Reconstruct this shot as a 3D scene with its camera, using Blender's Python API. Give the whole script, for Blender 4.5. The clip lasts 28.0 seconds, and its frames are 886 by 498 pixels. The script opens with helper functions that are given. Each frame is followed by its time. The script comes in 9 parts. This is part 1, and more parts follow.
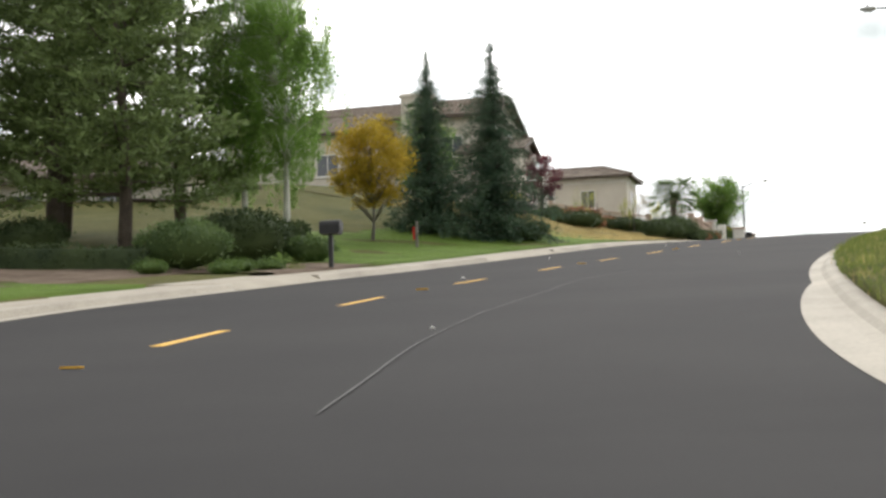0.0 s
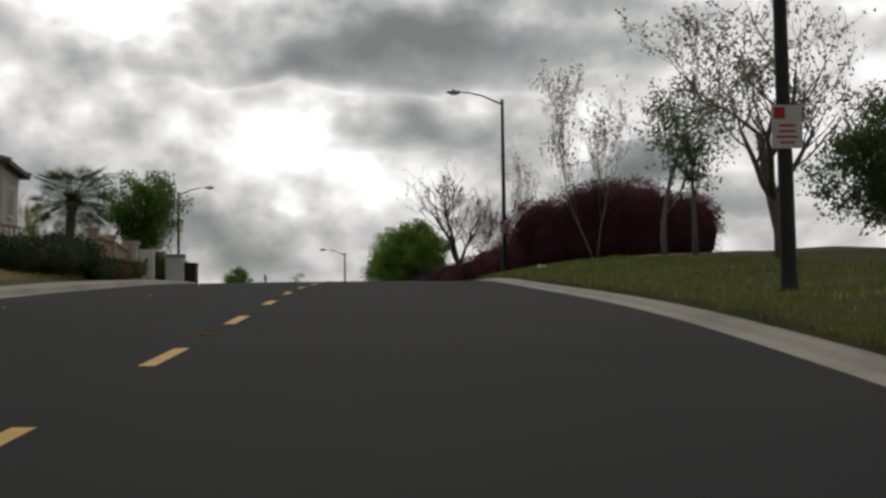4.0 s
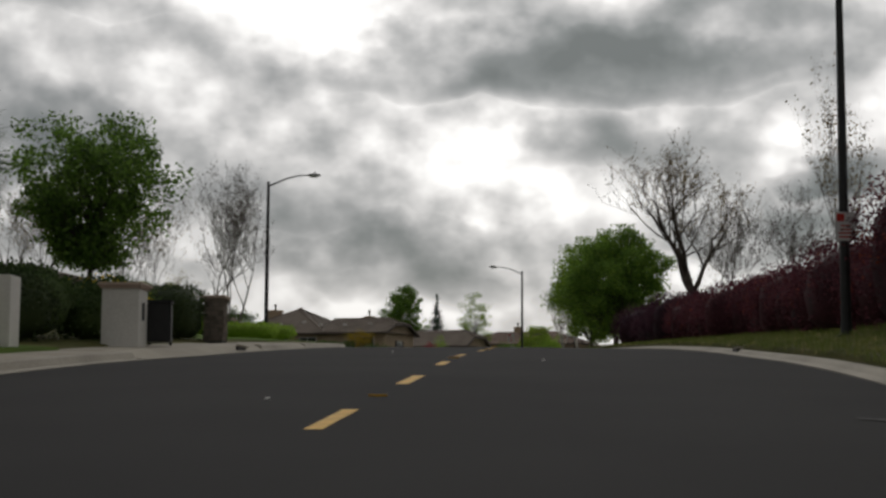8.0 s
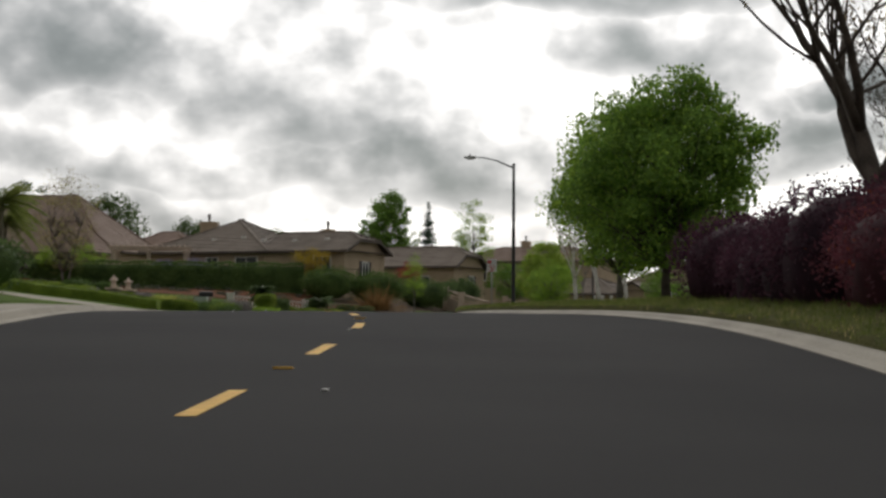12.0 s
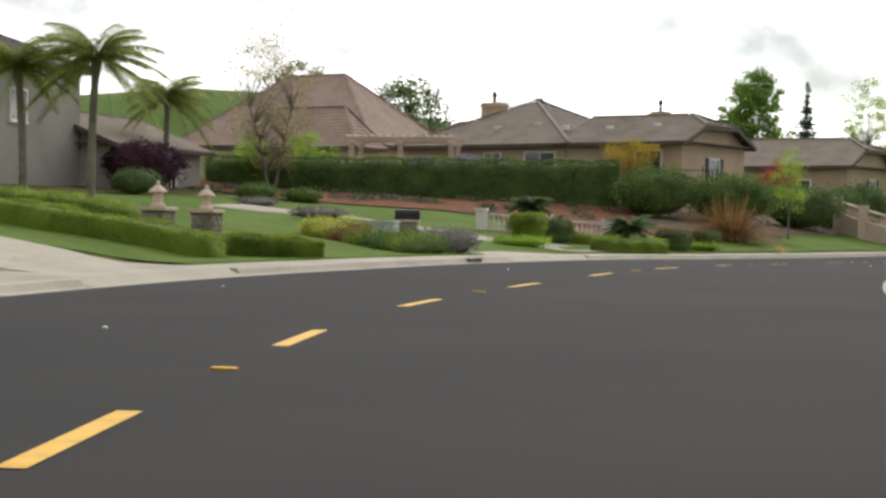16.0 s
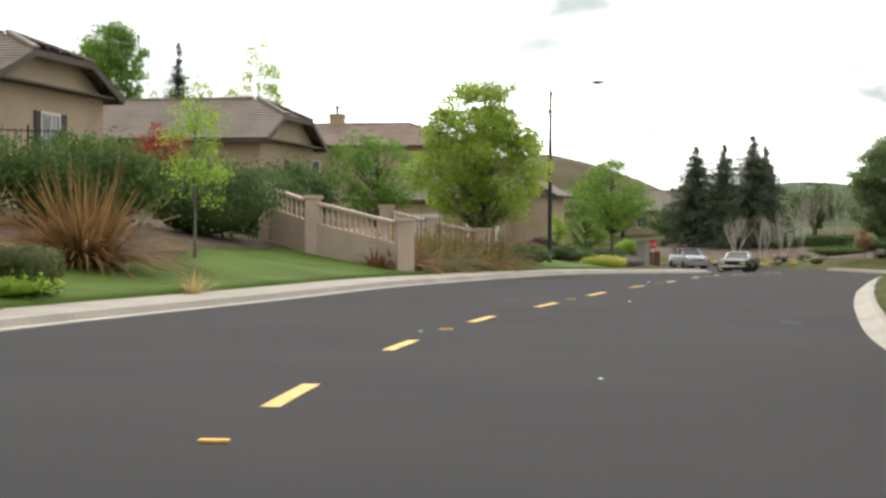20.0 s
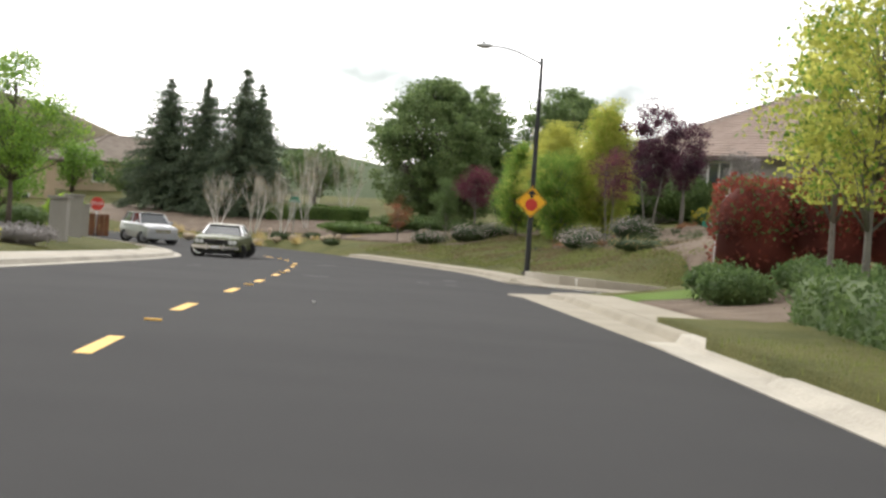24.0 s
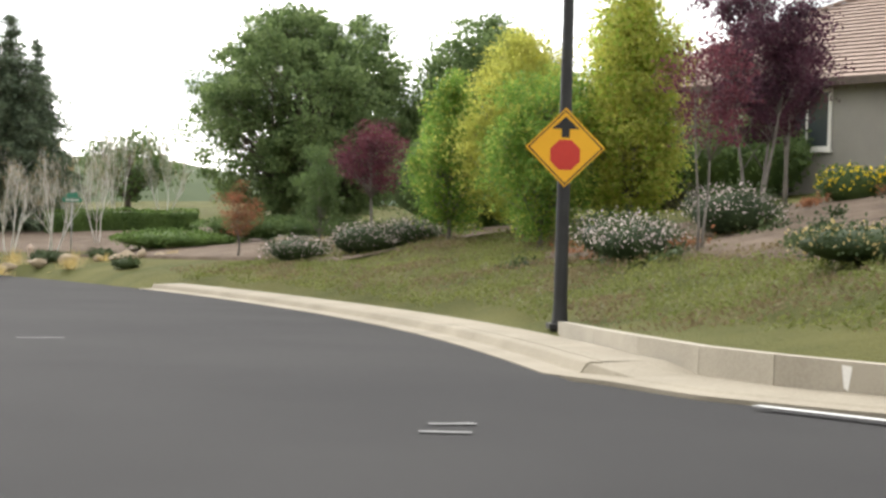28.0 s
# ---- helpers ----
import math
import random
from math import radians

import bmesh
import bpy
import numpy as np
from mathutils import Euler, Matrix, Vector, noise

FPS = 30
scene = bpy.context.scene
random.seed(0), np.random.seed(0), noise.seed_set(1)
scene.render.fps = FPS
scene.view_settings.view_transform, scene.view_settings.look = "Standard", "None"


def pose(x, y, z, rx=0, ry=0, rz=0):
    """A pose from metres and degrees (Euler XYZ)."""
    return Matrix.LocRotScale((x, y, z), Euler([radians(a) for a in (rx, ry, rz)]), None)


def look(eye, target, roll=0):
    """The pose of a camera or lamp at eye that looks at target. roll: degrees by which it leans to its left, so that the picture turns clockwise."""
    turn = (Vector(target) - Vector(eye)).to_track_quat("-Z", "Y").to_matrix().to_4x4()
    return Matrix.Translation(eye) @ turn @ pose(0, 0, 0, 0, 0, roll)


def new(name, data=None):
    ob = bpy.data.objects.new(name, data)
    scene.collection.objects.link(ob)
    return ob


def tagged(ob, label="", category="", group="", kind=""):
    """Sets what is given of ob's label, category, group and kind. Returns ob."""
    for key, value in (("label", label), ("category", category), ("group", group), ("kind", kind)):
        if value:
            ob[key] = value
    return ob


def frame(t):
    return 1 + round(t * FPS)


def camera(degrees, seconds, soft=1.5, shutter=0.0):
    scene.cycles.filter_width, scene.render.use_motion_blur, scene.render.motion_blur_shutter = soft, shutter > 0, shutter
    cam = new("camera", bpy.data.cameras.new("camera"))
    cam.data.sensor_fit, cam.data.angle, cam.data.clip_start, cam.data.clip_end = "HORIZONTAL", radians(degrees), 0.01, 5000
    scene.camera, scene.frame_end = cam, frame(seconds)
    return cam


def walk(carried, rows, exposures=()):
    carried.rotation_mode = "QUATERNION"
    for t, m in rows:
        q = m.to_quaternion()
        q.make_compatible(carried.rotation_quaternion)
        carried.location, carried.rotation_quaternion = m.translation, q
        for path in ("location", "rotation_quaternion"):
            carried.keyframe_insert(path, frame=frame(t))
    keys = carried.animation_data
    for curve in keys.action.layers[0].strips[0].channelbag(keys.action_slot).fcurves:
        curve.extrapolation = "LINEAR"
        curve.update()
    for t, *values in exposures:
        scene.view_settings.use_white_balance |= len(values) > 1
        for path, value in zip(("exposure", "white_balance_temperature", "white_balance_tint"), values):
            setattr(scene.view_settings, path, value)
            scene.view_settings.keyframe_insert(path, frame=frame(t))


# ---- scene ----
# ---- camera: a car's dashboard view along a winding residential street ----
cam = camera(32.90, 28.0, soft=2.8)
# seconds, x, y, z, heading to the left of +y, tilt up, roll
ROWS = [
    (0, 8.539, -77.462, -7.953, 16.417, 5.450, -1.411),
    (0.5, 6.799, -71.833, -7.262, 12.707, 5.962, -1.598),
    (1, 5.437, -66.217, -6.565, 8.921, 6.833, -0.042),
    (1.5, 4.439, -60.648, -5.932, 6.520, 6.744, 0.187),
    (2, 3.779, -54.724, -5.179, 4.439, 7.490, 0.889),
    (2.5, 3.645, -49.368, -4.637, 4.251, 7.084, -1.212),
    (3, 3.610, -44.120, -3.995, -0.235, 6.753, -1.924),
    (3.5, 3.841, -38.822, -3.391, -4.257, 5.902, -2.256),
    (4, 4.001, -33.354, -2.794, -5.400, 5.582, -0.738),
    (4.5, 4.427, -28.036, -2.212, -3.036, 4.485, -0.165),
    (6.5, 5.851, -6.987, 0.172, -0.030, 4.879, -0.839),
    (7, 5.968, -2.746, 0.531, -0.820, 6.402, 0.296),
    (7.5, 5.837, 1.258, 0.855, 1.265, 6.019, 0.166),
    (8, 6.210, 6.091, 1.311, 1.907, 6.161, 0.334),
    (8.5, 6.509, 10.982, 1.705, 2.310, 6.041, 0.365),
    (9, 6.948, 15.845, 2.180, 1.581, 6.011, 1.500),
    (9.5, 7.189, 20.734, 2.630, -2.640, 5.955, -0.688),
    (10, 7.536, 25.701, 3.016, -2.947, 3.995, -0.194),
    (10.5, 7.786, 30.667, 3.324, -1.002, 3.368, 0.292),
    (11, 8.083, 35.926, 3.644, 0.849, 3.292, 0.414),
    (11.5, 8.348, 41.180, 3.896, 1.809, 2.838, 0.210),
    (13.5, 8.699, 65.057, 5.036, 5.568, 2.638, 0.431),
    (14, 8.479, 70.047, 5.281, 7.866, 2.294, 0.125),
    (14.5, 8.073, 74.946, 5.458, 12.198, 1.158, 0.915),
    (15, 7.403, 79.913, 5.564, 12.814, 1.447, -0.158),
    (15.5, 6.526, 85.001, 5.607, 15.463, -1.812, -1.125),
    (16, 5.493, 90.089, 5.631, 16.503, -1.207, 0.879),
    (16.5, 4.357, 95.108, 5.663, 15.025, -1.107, 1.969),
    (17, 3.318, 100.180, 5.724, 14.945, -2.229, 1.254),
    (17.5, 2.330, 105.294, 5.725, 13.020, -0.868, 0.361),
    (18, 1.638, 110.279, 5.677, 12.318, -0.771, 0.500),
    (18.5, 1.225, 115.412, 5.644, 7.875, -0.885, 0.319),
    (19, 1.102, 120.302, 5.670, 3.194, -1.663, -0.211),
    (19.5, 1.124, 125.204, 5.699, -2.635, -1.087, -0.098),
    (20, 1.453, 129.907, 5.621, -7.969, -0.808, 0.382),
    (20.5, 2.166, 134.978, 5.564, -11.818, -1.601, 1.152),
    (21, 3.129, 139.721, 5.549, -14.350, -1.762, 1.290),
    (21.5, 4.453, 144.876, 5.494, -18.349, -1.936, 0.847),
    (22, 5.905, 149.546, 5.414, -20.189, -2.121, 0.789),
    (22.5, 7.834, 154.715, 5.305, -23.621, -1.490, 1.558),
    (24.5, 16.664, 173.831, 5.290, -28.117, -1.673, 4.286),
    (25, 18.765, 178.304, 5.235, -28.007, -1.943, 4.681),
    (25.5, 20.842, 182.572, 5.123, -28.962, -0.308, 4.358),
    (26, 22.750, 186.614, 4.990, -29.192, 0.074, 4.644),
    (26.5, 24.667, 190.563, 4.883, -27.162, -0.811, 3.162),
    (27, 26.680, 194.608, 4.802, -28.326, -1.790, 2.531),
    (27.5, 28.724, 198.510, 4.692, -30.530, -1.706, 1.169),
    (28, 30.908, 202.256, 4.611, -33.615, -0.886, 1.571),
]
walk(cam, [(t, pose(x, y, z, 90 + up, 0, yaw) @ pose(0, 0, 0, 0, 0, roll)) for t, x, y, z, yaw, up, roll in ROWS],
     exposures=[(0, 1.5), (0.5, 1.1), (1.0, 0.16), (1.5, -0.1), (2.0, -0.28), (3.0, -0.5), (8.0, -0.66), (10.0, -0.68), (11.0, -0.36), (14.0, 0.06), (15.0, 0.0),
                (15.5, 0.9), (16.0, 1.12), (17.0, 1.4), (19.0, 1.48), (20.0, 1.46), (22.0, 1.5), (25.0, 1.76), (26.0, 1.52), (27.0, 1.62), (28.0, 2.08)])

# ---- world, sun ----
SUN_EL, SUN_AZ = radians(30), radians(4)      # azimuth to the right of +y
world = bpy.data.worlds.new("overcast_sky")
world.use_nodes = True
scene.world = world
wn, wl = world.node_tree.nodes, world.node_tree.links
wn.clear()
w_out = wn.new("ShaderNodeOutputWorld")
w_bg = wn.new("ShaderNodeBackground")
w_sky = wn.new("ShaderNodeTexSky")
w_sky.sky_type = 'NISHITA'
w_sky.sun_disc = False
w_sky.sun_elevation, w_sky.sun_rotation = SUN_EL, SUN_AZ
w_dim = wn.new("ShaderNodeVectorMath")
w_dim.operation = 'SCALE'
w_dim.inputs['Scale'].default_value = 0.07
wl.new(w_sky.outputs[0], w_dim.inputs[0])
w_co = wn.new("ShaderNodeTexCoord")
w_sep = wn.new("ShaderNodeSeparateXYZ")
wl.new(w_co.outputs['Generated'], w_sep.inputs[0])


def wmath(op, a, b=None, clamp=False):
    n = wn.new("ShaderNodeMath")
    n.operation, n.use_clamp = op, clamp
    for i, v in enumerate((a, b)):
        if v is None:
            continue
        if isinstance(v, (int, float)):
            n.inputs[i].default_value = v
        else:
            wl.new(v, n.inputs[i])
    return n.outputs[0]


# cloud deck: heading (degrees right of +y) and height (degrees) of each direction, ruffled by the billows
w_hd = wmath('MULTIPLY', wmath('ARCTAN2', w_sep.outputs[0], w_sep.outputs[1]), 57.29578)
w_el = wmath('MULTIPLY', wmath('ARCSINE', w_sep.outputs[2]), 57.29578)


def wnoise(scale, detail, rough, w, flat, up=0.0):
    """Billow noise over the dome, flattened towards the horizon; up: looked up that much higher."""
    c, n = wn.new("ShaderNodeCombineXYZ"), wn.new("ShaderNodeTexNoise")
    wl.new(w_sep.outputs[0], c.inputs[0])
    wl.new(w_sep.outputs[1], c.inputs[1])
    wl.new(wmath('MULTIPLY', wmath('ADD', w_sep.outputs[2], up), flat), c.inputs[2])
    n.noise_dimensions = '4D'
    n.inputs['Scale'].default_value, n.inputs['Detail'].default_value = scale, detail
    n.inputs['Roughness'].default_value, n.inputs['W'].default_value = rough, w
    wl.new(c.outputs[0], n.inputs['Vector'])
    return n.outputs['Fac']


w_puff = wnoise(15.0, 4, 0.46, 1.7, 1.3)
w_puff_over = wnoise(15.0, 4, 0.46, 1.7, 1.3, 0.022)
w_big = wnoise(6.0, 3, 0.5, 5.1, 1.7)
w_rag = wnoise(13.0, 3, 0.5, 8.3, 2.0)
w_hd = wmath('ADD', w_hd, wmath('MULTIPLY', wmath('SUBTRACT', w_rag, 0.5), 8.0))
w_el = wmath('ADD', w_el, wmath('MULTIPLY', wmath('SUBTRACT', w_puff, 0.5), 3.4))
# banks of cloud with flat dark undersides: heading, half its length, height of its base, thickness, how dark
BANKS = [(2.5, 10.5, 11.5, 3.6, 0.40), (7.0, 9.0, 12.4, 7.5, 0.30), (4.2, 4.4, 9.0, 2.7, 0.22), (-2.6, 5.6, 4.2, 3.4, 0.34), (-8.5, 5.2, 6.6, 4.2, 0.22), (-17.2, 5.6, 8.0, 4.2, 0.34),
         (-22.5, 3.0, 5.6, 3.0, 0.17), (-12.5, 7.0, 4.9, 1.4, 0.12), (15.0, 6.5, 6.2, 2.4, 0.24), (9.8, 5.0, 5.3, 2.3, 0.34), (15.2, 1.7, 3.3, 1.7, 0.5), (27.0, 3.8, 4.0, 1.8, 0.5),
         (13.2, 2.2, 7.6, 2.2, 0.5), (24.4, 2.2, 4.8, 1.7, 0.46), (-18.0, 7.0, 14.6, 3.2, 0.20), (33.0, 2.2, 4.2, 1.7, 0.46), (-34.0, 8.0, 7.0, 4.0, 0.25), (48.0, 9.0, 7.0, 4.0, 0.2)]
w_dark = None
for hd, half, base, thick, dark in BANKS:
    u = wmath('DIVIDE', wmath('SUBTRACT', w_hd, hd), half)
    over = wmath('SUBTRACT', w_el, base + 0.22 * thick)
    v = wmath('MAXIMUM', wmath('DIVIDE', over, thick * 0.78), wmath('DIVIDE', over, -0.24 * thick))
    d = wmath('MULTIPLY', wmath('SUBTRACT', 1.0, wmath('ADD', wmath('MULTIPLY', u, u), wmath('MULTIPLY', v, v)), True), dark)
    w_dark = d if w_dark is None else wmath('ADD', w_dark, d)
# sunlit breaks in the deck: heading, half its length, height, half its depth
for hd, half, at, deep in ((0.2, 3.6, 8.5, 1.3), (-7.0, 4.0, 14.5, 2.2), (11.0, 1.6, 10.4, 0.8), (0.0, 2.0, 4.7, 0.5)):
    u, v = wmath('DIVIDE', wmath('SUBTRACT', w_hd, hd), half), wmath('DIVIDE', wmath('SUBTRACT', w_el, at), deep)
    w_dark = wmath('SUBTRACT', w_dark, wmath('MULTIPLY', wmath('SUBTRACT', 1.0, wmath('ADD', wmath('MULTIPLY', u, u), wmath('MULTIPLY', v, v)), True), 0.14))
# billows: lit on top, grey beneath
w_mix = wmath('ADD', 0.615, wmath('MULTIPLY', wmath('SUBTRACT', w_puff, w_puff_over), 0.8))
w_mix = wmath('ADD', w_mix, wmath('MULTIPLY', wmath('SUBTRACT', w_puff, 0.5), 0.13))
w_mix = wmath('ADD', w_mix, wmath('MULTIPLY', wmath('SUBTRACT', w_big, 0.5), 0.26))
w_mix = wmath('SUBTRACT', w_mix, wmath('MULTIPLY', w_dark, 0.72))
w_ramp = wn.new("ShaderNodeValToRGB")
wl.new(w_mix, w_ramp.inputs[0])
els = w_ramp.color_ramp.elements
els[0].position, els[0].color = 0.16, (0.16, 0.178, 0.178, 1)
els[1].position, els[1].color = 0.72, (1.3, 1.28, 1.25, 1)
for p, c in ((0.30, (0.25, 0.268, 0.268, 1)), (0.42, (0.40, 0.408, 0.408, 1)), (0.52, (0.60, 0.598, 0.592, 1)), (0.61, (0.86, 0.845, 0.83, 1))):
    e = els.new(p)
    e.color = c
# the hidden sun lights the clouds ahead from behind
w_dot = wn.new("ShaderNodeVectorMath")
w_dot.operation = 'DOT_PRODUCT'
wl.new(w_co.outputs['Generated'], w_dot.inputs[0])
w_dot.inputs[1].default_value = (math.sin(SUN_AZ) * math.cos(SUN_EL), math.cos(SUN_AZ) * math.cos(SUN_EL), math.sin(SUN_EL))
w_glow = wmath('ADD', wmath('MULTIPLY', wmath('POWER', wmath('MAXIMUM', w_dot.outputs['Value'], 0.0), 4.0), 1.36), 0.36)
w_lit = wn.new("ShaderNodeVectorMath")
w_lit.operation = 'SCALE'
wl.new(w_ramp.outputs[0], w_lit.inputs[0])
wl.new(w_glow, w_lit.inputs['Scale'])
w_over = wn.new("ShaderNodeMix")
w_over.data_type = 'RGBA'
w_over.inputs[0].default_value = 0.94
wl.new(w_dim.outputs[0], w_over.inputs[6])
wl.new(w_lit.outputs[0], w_over.inputs[7])
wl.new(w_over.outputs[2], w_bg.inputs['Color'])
w_bg.inputs['Strength'].default_value = 1.0
wl.new(w_bg.outputs[0], w_out.inputs[0])

sun = new("sun", bpy.data.lights.new("sun", 'SUN'))
sun.data.energy, sun.data.angle, sun.data.color = 0.42, radians(25), (1.0, 0.96, 0.9)
sun.matrix_world = look((0, 0, 0), (-math.sin(SUN_AZ) * math.cos(SUN_EL), -math.cos(SUN_AZ) * math.cos(SUN_EL), -math.sin(SUN_EL)))
sun.location = (0, 0, 60)

# ---- materials ----


def material(name, low, high, rough=0.8, scale=3.0, fine=40.0, bump=0.15, metal=0.0, island=0.0, obj=0.0, coat=0.0, bump_dist=0.02, detail=5.0, spec=0.4):
    """Two scales of noise between two colours, with fine relief. island, obj: how much single pieces vary."""
    m = bpy.data.materials.new(name)
    m.use_nodes = True
    n, l = m.node_tree.nodes, m.node_tree.links
    b = n["Principled BSDF"]
    b.inputs['Roughness'].default_value, b.inputs['Metallic'].default_value = rough, metal
    b.inputs['Coat Weight'].default_value = coat
    b.inputs['Specular IOR Level'].default_value = spec
    co = n.new("ShaderNodeTexCoord")
    big, small = n.new("ShaderNodeTexNoise"), n.new("ShaderNodeTexNoise")
    for t, s, d in ((big, scale, 4.0), (small, fine, detail)):
        t.inputs['Scale'].default_value, t.inputs['Detail'].default_value = s, d
        l.new(co.outputs['Object'], t.inputs['Vector'])
    a = n.new("ShaderNodeMath")
    a.operation = 'MULTIPLY_ADD'
    l.new(small.outputs['Fac'], a.inputs[0])
    a.inputs[1].default_value = 0.7
    l.new(big.outputs['Fac'], a.inputs[2])
    fac = a.outputs[0]
    for amount, node, out in ((island, "ShaderNodeNewGeometry", 'Random Per Island'), (obj, "ShaderNodeObjectInfo", 'Random')):
        if amount:
            r, ad = n.new(node), n.new("ShaderNodeMath")
            ad.operation = 'MULTIPLY_ADD'
            l.new(r.outputs[out], ad.inputs[0])
            ad.inputs[1].default_value = amount
            l.new(fac, ad.inputs[2])
            fac = ad.outputs[0]
    ramp = n.new("ShaderNodeValToRGB")
    ramp.color_ramp.elements[0].position, ramp.color_ramp.elements[0].color = 0.5, (*low, 1)
    ramp.color_ramp.elements[1].position, ramp.color_ramp.elements[1].color = 1.2 if island + obj > 0.3 else 1.05, (*high, 1)
    ramp.color_ramp.elements[1].position = min(1.0, 1.0)
    l.new(fac, ramp.inputs[0])
    if island + obj > 0:
        k = n.new("ShaderNodeMath")
        k.operation = 'MULTIPLY'
        l.new(fac, k.inputs[0])
        k.inputs[1].default_value = 1.0 / (1.0 + 0.5 * (island + obj))
        l.new(k.outputs[0], ramp.inputs[0])
    l.new(ramp.outputs[0], b.inputs['Base Color'])
    if bump:
        bp = n.new("ShaderNodeBump")
        bp.inputs['Strength'].default_value, bp.inputs['Distance'].default_value = bump, bump_dist
        l.new(small.outputs['Fac'], bp.inputs['Height'])
        l.new(bp.outputs[0], b.inputs['Normal'])
    return m


def leaf_material(name, dark, light, thin=0.35, rough=0.7, lift=1.65):
    """Leaves: each one its own shade, some light passing through."""
    dark, light = [c * lift for c in dark], [c * lift for c in light]
    m = bpy.data.materials.new(name)
    m.use_nodes = True
    n, l = m.node_tree.nodes, m.node_tree.links
    b, out = n["Principled BSDF"], n["Material Output"]
    b.inputs['Roughness'].default_value = rough
    b.inputs['Specular IOR Level'].default_value = 0.3
    g, co, big = n.new("ShaderNodeNewGeometry"), n.new("ShaderNodeTexCoord"), n.new("ShaderNodeTexNoise")
    big.inputs['Scale'].default_value = 0.9
    big.inputs['Detail'].default_value = 3
    l.new(co.outputs['Object'], big.inputs['Vector'])
    a = n.new("ShaderNodeMath")
    a.operation = 'MULTIPLY_ADD'
    l.new(g.outputs['Random Per Island'], a.inputs[0])
    a.inputs[1].default_value = 0.42
    k = n.new("ShaderNodeMath")
    k.operation = 'MULTIPLY_ADD'
    l.new(big.outputs['Fac'], k.inputs[0])
    k.inputs[1].default_value, k.inputs[2].default_value = 1.4, -0.41
    l.new(k.outputs[0], a.inputs[2])
    ramp = n.new("ShaderNodeValToRGB")
    ramp.color_ramp.elements[0].position, ramp.color_ramp.elements[0].color = 0.1, (*dark, 1)
    ramp.color_ramp.elements[1].position, ramp.color_ramp.elements[1].color = 0.9, (*light, 1)
    l.new(a.outputs[0], ramp.inputs[0])
    l.new(ramp.outputs[0], b.inputs['Base Color'])
    tr, mx = n.new("ShaderNodeBsdfTranslucent"), n.new("ShaderNodeMixShader")
    l.new(ramp.outputs[0], tr.inputs['Color'])
    mx.inputs[0].default_value = min(0.6, thin + 0.1)
    l.new(b.outputs[0], mx.inputs[1])
    l.new(tr.outputs[0], mx.inputs[2])
    l.new(mx.outputs[0], out.inputs['Surface'])
    return m


def glass_material(name, tint=(0.05, 0.06, 0.07)):
    m = bpy.data.materials.new(name)
    m.use_nodes = True
    b = m.node_tree.nodes["Principled BSDF"]
    b.inputs['Base Color'].default_value = (*tint, 1)
    b.inputs['Roughness'].default_value = 0.08
    b.inputs['Specular IOR Level'].default_value = 0.8
    b.inputs['Coat Weight'].default_value = 0.5
    return m


ASPHALT = material("asphalt", (0.0385, 0.0381, 0.0388), (0.0502, 0.0494, 0.049), rough=0.95, scale=0.25, fine=90, bump=0.35, bump_dist=0.006, spec=0.06)
CONCRETE = material("concrete", (0.275, 0.245, 0.195), (0.40, 0.36, 0.29), rough=0.9, scale=0.8, fine=30, bump=0.15, obj=0.15)
KERB_MAT = material("kerb_concrete", (0.278, 0.251, 0.207), (0.453, 0.414, 0.345), rough=0.9, scale=0.5, fine=20, bump=0.2)
AGED = material("aged_tan_concrete", (0.205, 0.178, 0.132), (0.315, 0.278, 0.212), rough=0.95, scale=0.7, fine=24, bump=0.2, obj=0.12)
LAWN = material("lawn", (0.068, 0.114, 0.019), (0.128, 0.198, 0.037), rough=0.95, scale=0.5, fine=45, bump=0.7, bump_dist=0.05, spec=0.1)
ROUGH_GRASS = material("rough_grass", (0.052, 0.064, 0.016), (0.122, 0.118, 0.04), rough=0.95, scale=0.45, fine=22, bump=0.8, bump_dist=0.08, spec=0.1)
DRY_GRASS = material("dry_grass", (0.055, 0.060, 0.022), (0.135, 0.118, 0.05), rough=0.95, scale=0.5, fine=25, bump=0.8, bump_dist=0.08, spec=0.1)
RED_MULCH = material("red_mulch", (0.10, 0.045, 0.024), (0.225, 0.102, 0.056), rough=0.95, scale=1.2, fine=35, bump=0.9, bump_dist=0.05, spec=0.1)
BARK_MULCH = material("bark_mulch", (0.085, 0.062, 0.046), (0.22, 0.17, 0.13), rough=0.95, scale=1.2, fine=35, bump=0.9, bump_dist=0.05, spec=0.1)
HILL_GREEN = material("hill_grass", (0.07, 0.12, 0.03), (0.12, 0.19, 0.05), rough=0.95, scale=0.01, fine=0.08, bump=0.0, spec=0.1)
YELLOW = material("yellow_road_paint", (0.55, 0.30, 0.03), (0.80, 0.47, 0.06), rough=0.7, scale=4, fine=60, bump=0.2)
WHITE_PAINT = material("white_road_paint", (0.35, 0.35, 0.33), (0.6, 0.6, 0.58), rough=0.7, scale=5, fine=60, bump=0.2)
BLACK_STEEL = material("black_painted_steel", (0.012, 0.012, 0.013), (0.03, 0.03, 0.03), rough=0.5, scale=3, fine=50, bump=0.05)
GREY_STEEL = material("galvanised_steel", (0.30, 0.31, 0.32), (0.48, 0.48, 0.48), rough=0.5, metal=0.6, scale=6, fine=60, bump=0.05)
LAMP_GREY = material("lamp_housing_grey", (0.38, 0.38, 0.37), (0.52, 0.52, 0.5), rough=0.5, scale=3, fine=40, bump=0.03)
